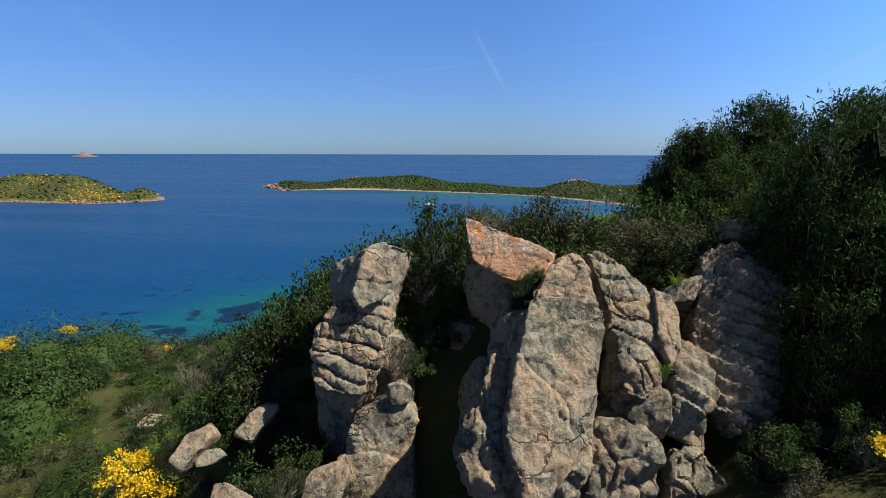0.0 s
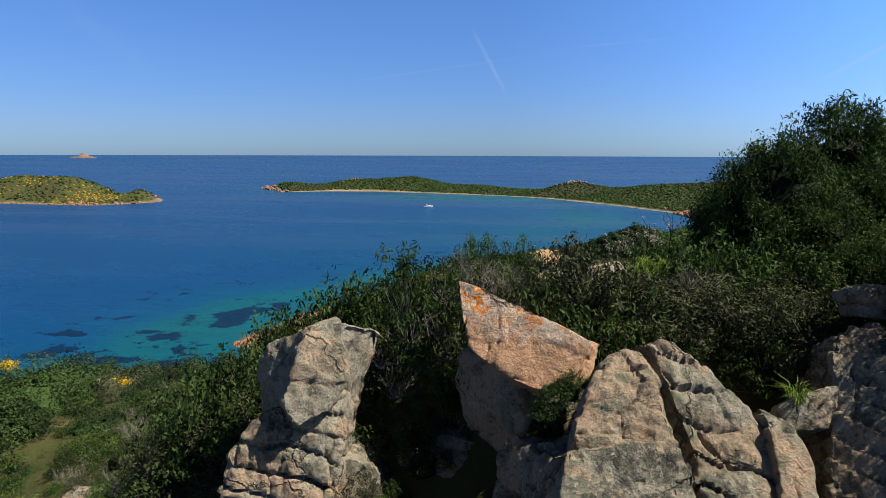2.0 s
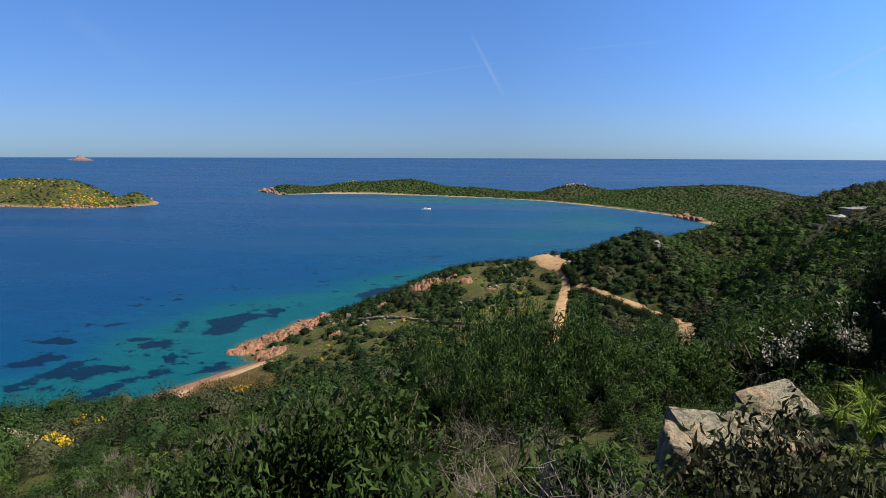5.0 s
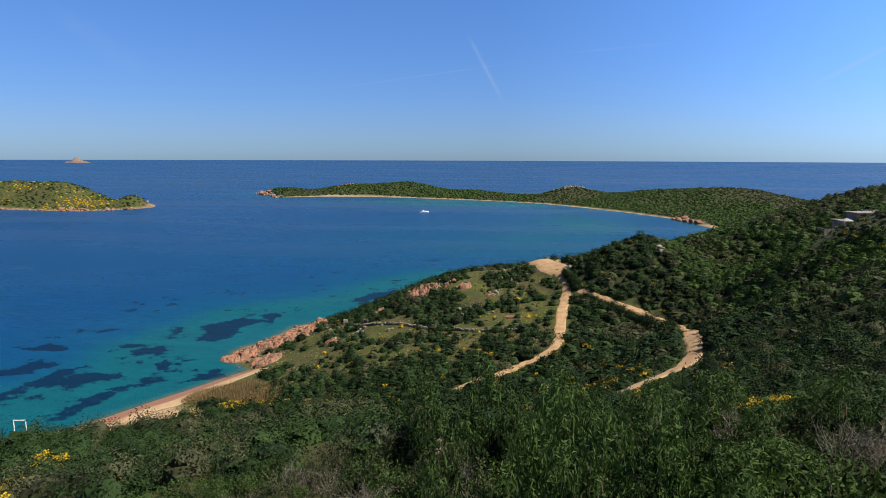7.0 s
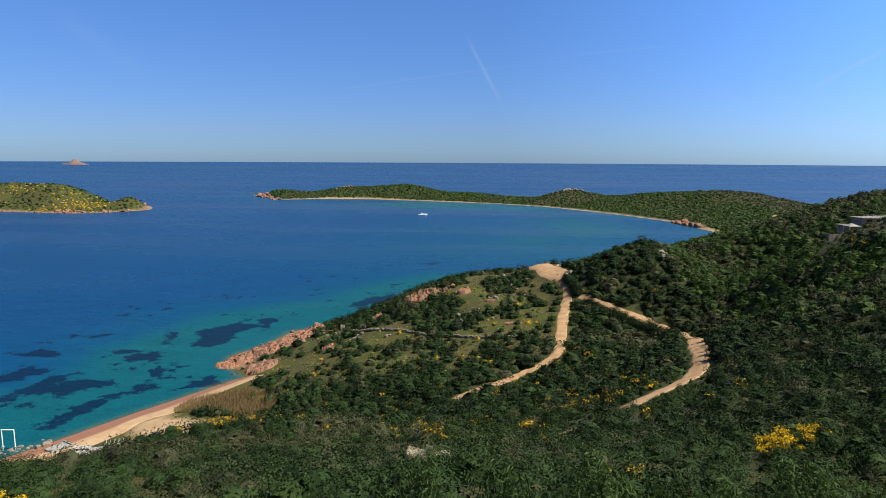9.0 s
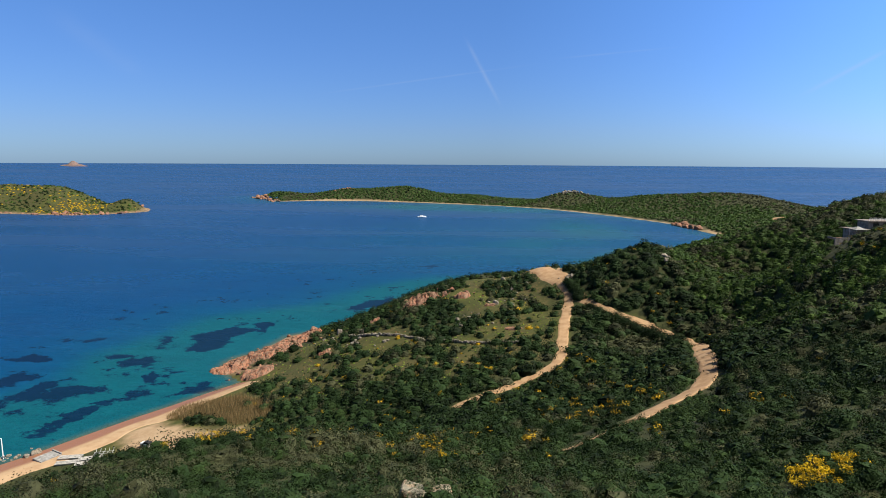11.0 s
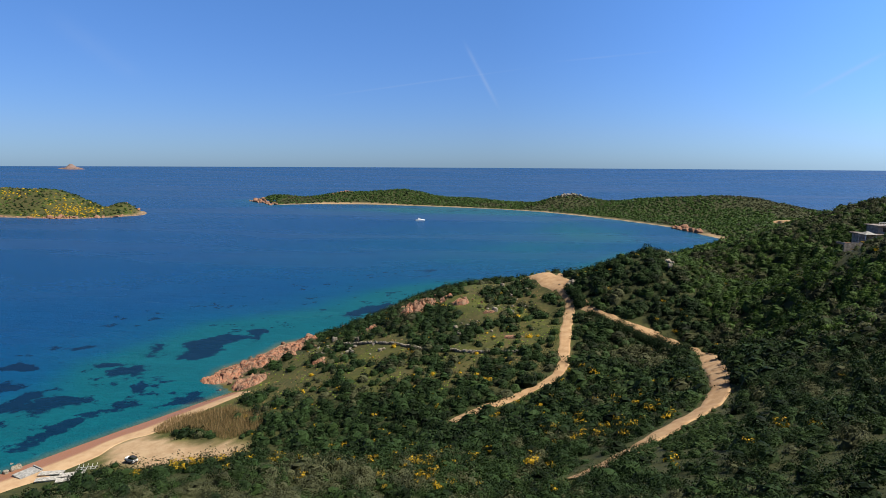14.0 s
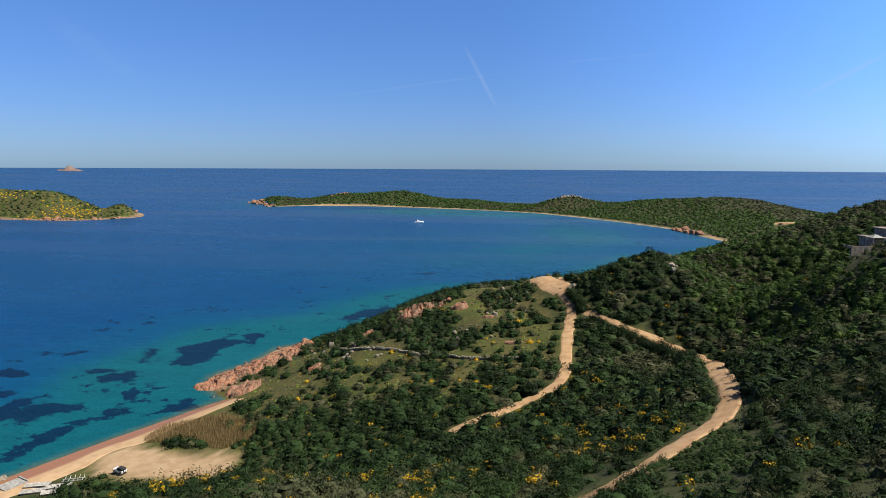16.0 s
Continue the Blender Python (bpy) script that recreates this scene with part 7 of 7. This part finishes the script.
# the off-road car on the sandy lot
def jeep(x, y, heading):
    car = root_at("car", pose(x, y, one_z(x, y) + 0.1, 0, 0, heading), "white off-road car with a black soft top parked on sand", "car")
    part("body", box_data("body", (3.5, 1.55, 0.62), WHITE, 0.08, (0, 0, 0.82)), car)
    part("bonnet", box_data("bonnet", (1.25, 1.35, 0.22), WHITE, 0.06, (1.1, 0, 1.2), (0, 3, 0)), car)
    part("soft_top", box_data("soft_top", (2.0, 1.48, 0.62), BLACK, 0.07, (-0.62, 0, 1.5), taper=(0.92, 0.88)), car, "black canvas soft top")
    part("windscreen", box_data("windscreen", (0.06, 1.3, 0.5), GLASS_DARK, 0.01, (0.42, 0, 1.42), (0, -18, 0)), car, "dark glass windscreen")
    part("rear_window", box_data("rear_window", (0.03, 1.0, 0.34), GLASS_DARK, 0.005, (-1.66, 0, 1.52), (0, 6, 0)), car, "dark rear window")
    for s in (-1, 1):
        part("side_window", box_data("side_window", (1.5, 0.03, 0.34), GLASS_DARK, 0.005, (-0.62, s * 0.735, 1.52), (s * 8, 0, 0)), car, "dark side window")
        part("mudguard", box_data("mudguard", (0.85, 0.26, 0.1), BLACK, 0.03, (1.15, s * 0.82, 0.92)), car)
        part("mudguard", box_data("mudguard", (0.85, 0.26, 0.1), BLACK, 0.03, (-1.1, s * 0.82, 0.92)), car)
        part("headlight", lathe_data("headlight", [(1.75, 0.001), (1.8, 0.09), (1.72, 0.1)], STEEL, 12), car, m=pose(0, s * 0.5, 1.02))
        part("tail_light", box_data("tail_light", (0.06, 0.12, 0.18), TERRACOTTA, 0.01, (-1.77, s * 0.68, 0.95)), car)
        part("mirror", box_data("mirror", (0.08, 0.18, 0.14), BLACK, 0.02, (0.4, s * 0.92, 1.32)), car)
        for wx in (1.15, -1.1):
            wheel = part("wheel", lathe_data("tyre", [(-0.12, 0.2), (-0.12, 0.33), (-0.08, 0.37), (0.08, 0.37), (0.12, 0.33), (0.12, 0.2)], RUBBER), car, m=pose(wx, s * 0.74, 0.37, 0, 0, 90))
            part("rim", lathe_data("rim", [(-0.09, 0.001), (-0.1, 0.12), (-0.06, 0.21), (0.06, 0.21), (0.1, 0.12), (0.09, 0.001)], STEEL, 14), wheel, "pale steel rim")
    spare = part("spare_wheel", lathe_data("tyre", [(-0.1, 0.2), (-0.11, 0.32), (-0.06, 0.36), (0.08, 0.36), (0.1, 0.32), (0.1, 0.2)], RUBBER), car, m=pose(-1.9, 0.1, 1.15))
    part("rim", lathe_data("rim", [(-0.08, 0.001), (-0.09, 0.12), (-0.05, 0.21)], WHITE, 14), spare, "white spare rim")
    part("bumper", box_data("bumper", (0.16, 1.5, 0.16), BLACK, 0.03, (1.83, 0, 0.6)), car)
    part("bumper", box_data("bumper", (0.14, 1.5, 0.14), BLACK, 0.03, (-1.8, 0, 0.6)), car)
    return car


jeep(-98.6, 189.2, 160)


# the motor yacht at anchor
def yacht(x, y, heading):
    boat = root_at("motor_yacht", pose(x, y, 0, 0, 0, heading), "white motor yacht anchored in the turquoise bay", "boat")
    secs = []
    for t in np.linspace(0, 1, 14):
        wide = 1.95 * (1 - max(0, (t - 0.45) / 0.55) ** 2.2) + 0.03
        deck, keel = 1.25 + 0.75 * t**2, -0.35 + 0.9 * max(0, t - 0.75) ** 1.2
        xx = -6.5 + 13.2 * t
        secs.append([(xx, -wide, deck), (xx, -wide * 0.97, deck - 0.45), (xx, -wide * 0.72, 0.1 + keel * 0.5), (xx, 0, keel), (xx, wide * 0.72, 0.1 + keel * 0.5), (xx, wide * 0.97, deck - 0.45), (xx, wide, deck)])
    part("hull", loft_data("hull", secs, WHITE), boat)
    part("cabin", box_data("cabin", (5.2, 2.9, 1.25), WHITE, 0.2, (-0.7, 0, 2.1), taper=(0.8, 0.85)), boat)
    part("foredeck_cabin", box_data("foredeck_cabin", (3.0, 2.2, 0.5), WHITE, 0.18, (3.0, 0, 2.0), (0, 5, 0), (0.7, 0.7)), boat)
    part("flybridge", box_data("flybridge", (3.2, 2.5, 0.6), WHITE, 0.15, (-1.2, 0, 3.0), taper=(0.9, 0.9)), boat)
    part("windscreen", box_data("windscreen", (0.08, 2.3, 0.75), GLASS_DARK, 0.02, (1.72, 0, 2.2), (0, -30, 0)), boat, "dark tinted windscreen")
    for s in (-1, 1):
        part("side_window", box_data("side_window", (3.4, 0.06, 0.42), GLASS_DARK, 0.02, (-0.8, s * 1.34, 2.3), (s * 9, 0, 0)), boat, "dark tinted side window")
        part("rail", rod_data("rail", (1.0, s * 1.75, 2.3), (6.3, s * 0.25, 2.75), 0.03, STEEL), boat)
    part("radar_arch", box_data("radar_arch", (0.5, 2.5, 0.18), WHITE, 0.05, (-2.6, 0, 4.0)), boat)
    for s in (-1, 1):
        part("arch_leg", box_data("arch_leg", (0.4, 0.12, 1.1), WHITE, 0.04, (-2.5, s * 1.15, 3.5), (0, -12, 0)), boat)
    part("bathing_platform", box_data("bathing_platform", (1.0, 3.0, 0.14), PLANK, 0.03, (-6.9, 0, 0.45)), boat, "grey boarded bathing platform")


yacht(-110.9, 934, 8)

# landing place: slabs, pontoon sections, boat-lift frame, boat cradle
for x, y, sx, sy, rz in ((-124.2, 183.6, 4.2, 5.6, -24),):
    z = max(one_z(x, y), 0.4) + 0.45
    slab = root_at("concrete_landing", pose(x, y, z, 0, 0, rz), "pale grey concrete landing slab by the water", "slab")
    part("slab", box_data("slab", (sx, sy, 0.7), CONCRETE, 0.05, (0, 0, -0.1)), slab)
    part("edge_beam", box_data("edge_beam", (sx, 0.35, 0.35), CONCRETE, 0.04, (0, sy / 2 - 0.2, 0.42)), slab, "raised concrete edge beam")
for i, (x, y) in enumerate(((-117.4, 183.6), (-116.0, 180.6), (-111.2, 183.0), (-110.2, 180.4))):
    z = one_z(x, y) + 0.45
    deck = root_at("pontoon_section", pose(x, y, z, 0, 0, 14 + 5 * i), "grey boarded pontoon section laid up on the sand", "pontoon", "pontoon sections")
    for j in range(8):
        part("plank", box_data("plank", (6.0, 0.22, 0.05), PLANK, 0.01, (0, -0.92 + j * 0.262, 0.12)), deck)
    for s in (-1, 1):
        part("beam", box_data("beam", (6.0, 0.14, 0.28), STEEL, 0.02, (0, s * 0.75, -0.06)), deck)
        part("float", lathe_data("float", [(-2.8, 0.001), (-2.75, 0.26), (2.75, 0.26), (2.8, 0.001)], CONCRETE, 12), deck, m=pose(0, s * 0.5, -0.25))
lift = root_at("lifting_frame", pose(-138.4, 182.6, 0.7, 0, 0, 6), "pale steel lifting frame standing on rubble by the water", "frame")
for s in (-1, 1):
    part("post", rod_data("post", (s * 1.75, 0, -1.0), (s * 1.75, 0, 5.3), 0.14, WHITE, 10), lift)
    part("foot", box_data("foot", (0.7, 0.7, 0.3), CONCRETE, 0.04, (s * 1.75, 0, 0.1)), lift)
part("crossbeam", rod_data("crossbeam", (-1.75, 0, 5.3), (1.75, 0, 5.3), 0.14, WHITE, 10), lift)
cradle = root_at("boat_cradle", pose(-109.4, 186.3, one_z(-109.4, 186.3) + 0.15, 0, 0, 18), "pale steel boat cradle on the grassy edge", "cradle")
for s in (-1, 1):
    part("rail", rod_data("rail", (-2.6, s * 0.6, 0.25), (2.6, s * 0.6, 0.25), 0.06, STEEL), cradle)
for i in range(5):
    xx = -2.2 + 1.1 * i
    part("cross_member", rod_data("cross_member", (xx, -0.9, 0.3), (xx, 0.9, 0.3), 0.05, STEEL), cradle)
    for s in (-1, 1):
        part("upright", rod_data("upright", (xx, s * 0.8, 0.25), (xx + 0.15, s * 1.0, 1.05), 0.05, WHITE), cradle)


# dry stone walls across the clearing
def stone_wall(line, height, rng, label):
    line = np.array(line, float)
    at = np.r_[0, np.cumsum(np.hypot(*np.diff(line, axis=0).T))]
    d, f = ball(3)
    d = d / (np.abs(d) ** 4).sum(1, keepdims=True) ** 0.25
    pieces = []
    for t in np.arange(0, at[-1], 0.55):
        x, y = np.interp(t, at, line[:, 0]), np.interp(t, at, line[:, 1])
        for level in range(3):
            if level == 2 and rng.random() < 0.5:
                continue
            s = (0.36 + 0.1 * rng.random(), 0.34, 0.19 + 0.06 * rng.random())
            m = pose(x + rng.normal() * 0.12, y + rng.normal() * 0.12, one_z(x, y) + height * (0.2 + 0.34 * level), rng.normal() * 8, rng.normal() * 8, rng.random() * 180)
            v = d * np.array(s) * (1 + 0.12 * rng.normal(size=(len(d), 1)))
            pieces.append((v @ np.array(m)[:3, :3].T + np.array(m)[:3, 3], f))
    ob = new("dry_stone_wall", mesh_of("dry_stone_wall", *joined(pieces), STONE, False))
    tagged(ob, label, "wall", kind="stuff")


rng = np.random.default_rng(31)
stone_wall([(-63.5, 271), (-50.8, 261), (-36.4, 252), (-26.2, 243.5)], 0.85, rng, "low dry stone wall across the grassy headland")
stone_wall([(-24, 242), (-15, 238), (-4, 231.6), (10, 226)], 0.85, rng, "low dry stone wall beside the bushes")


# villa on the ridge
def villa():
    x, y, z = 129.0, 266.0, 55.2
    house = root_at("villa", pose(x, y, z, 0, 0, 4), "low stone villa with flat roofs and a terracotta terrace", "house")
    part("retaining_wall", box_data("retaining_wall", (14, 0.5, 7.0), PLASTER, 0.05, (-3.0, -3.2, -2.8)), house, "rough stone retaining wall")
    part("terrace", box_data("terrace", (9.0, 5.0, 0.3), TERRACOTTA, 0.03, (-5.0, -0.8, 0.5)), house, "terracotta-tiled terrace")
    part("parapet", box_data("parapet", (9.0, 0.25, 0.6), PLASTER, 0.03, (-5.0, -3.3, 0.9)), house)
    part("parapet", box_data("parapet", (0.25, 5.0, 0.6), PLASTER, 0.03, (-9.5, -0.8, 0.9)), house)
    part("lower_storey", box_data("lower_storey", (18, 8, 7.4), PLASTER, 0.06, (8.2, 3.0, 0.0)), house)
    part("roof", box_data("roof", (20, 10, 0.3), ROOF, 0.05, (8.2, 2.4, 3.85)), house, "weathered brown overhanging roof")
    part("upper_storey", box_data("upper_storey", (14, 6, 2.6), PLASTER, 0.06, (11.2, 4.0, 5.3)), house)
    part("upper_roof", box_data("upper_roof", (16, 8, 0.3), ROOF, 0.05, (11.2, 3.4, 6.75)), house, "weathered brown overhanging roof")
    part("awning", loft_data("awning", [[(-2.6, -3.0, 4.0), (1.4, -3.0, 4.0), (1.4, 1.0, 4.0), (-2.6, 1.0, 4.0)], [(-0.8, -1.1, 5.0), (-0.4, -1.1, 5.0), (-0.4, -0.8, 5.0), (-0.8, -0.8, 5.0)]], CONCRETE, False), house, "white pointed awning")
    for px, py in ((-2.4, -2.8), (1.2, -2.8), (-2.4, 0.8)):
        part("awning_post", rod_data("awning_post", (px, py, 0.6), (px, py, 4.0), 0.06, STEEL), house)
    for i in range(4):
        win = part("window", box_data("window", (1.8, 0.12, 1.6), GLASS_DARK, 0.02, (2.5 + 3.4 * i, -1.02, 2.2)), house, "dark window")
        part("window_frame", box_data("window_frame", (2.0, 0.10, 0.10), WHITE, 0.01, (2.5 + 3.4 * i, -1.06, 3.05)), win)
    for i in range(3):
        part("window", box_data("window", (2.0, 0.12, 1.4), GLASS_DARK, 0.02, (7 + 3.6 * i, 0.98, 5.3)), house, "dark window")
    for i in range(9):
        part("baluster", rod_data("baluster", (3.5 + 1.9 * i, -0.4, 6.9), (3.5 + 1.9 * i, -0.4, 8.0), 0.05, WHITE), house)
    for h in (7.45, 8.0):
        part("handrail", rod_data("handrail", (3.5, -0.4, h), (18.7, -0.4, h), 0.05, WHITE), house)


villa()
ribbon("far_track", [(340, 818), (356, 809), (374, 815), (396, 828), (410, 840)], 9.0, ROAD, "pale dirt road on the far headland", lift=2.2, ragged=0.4)
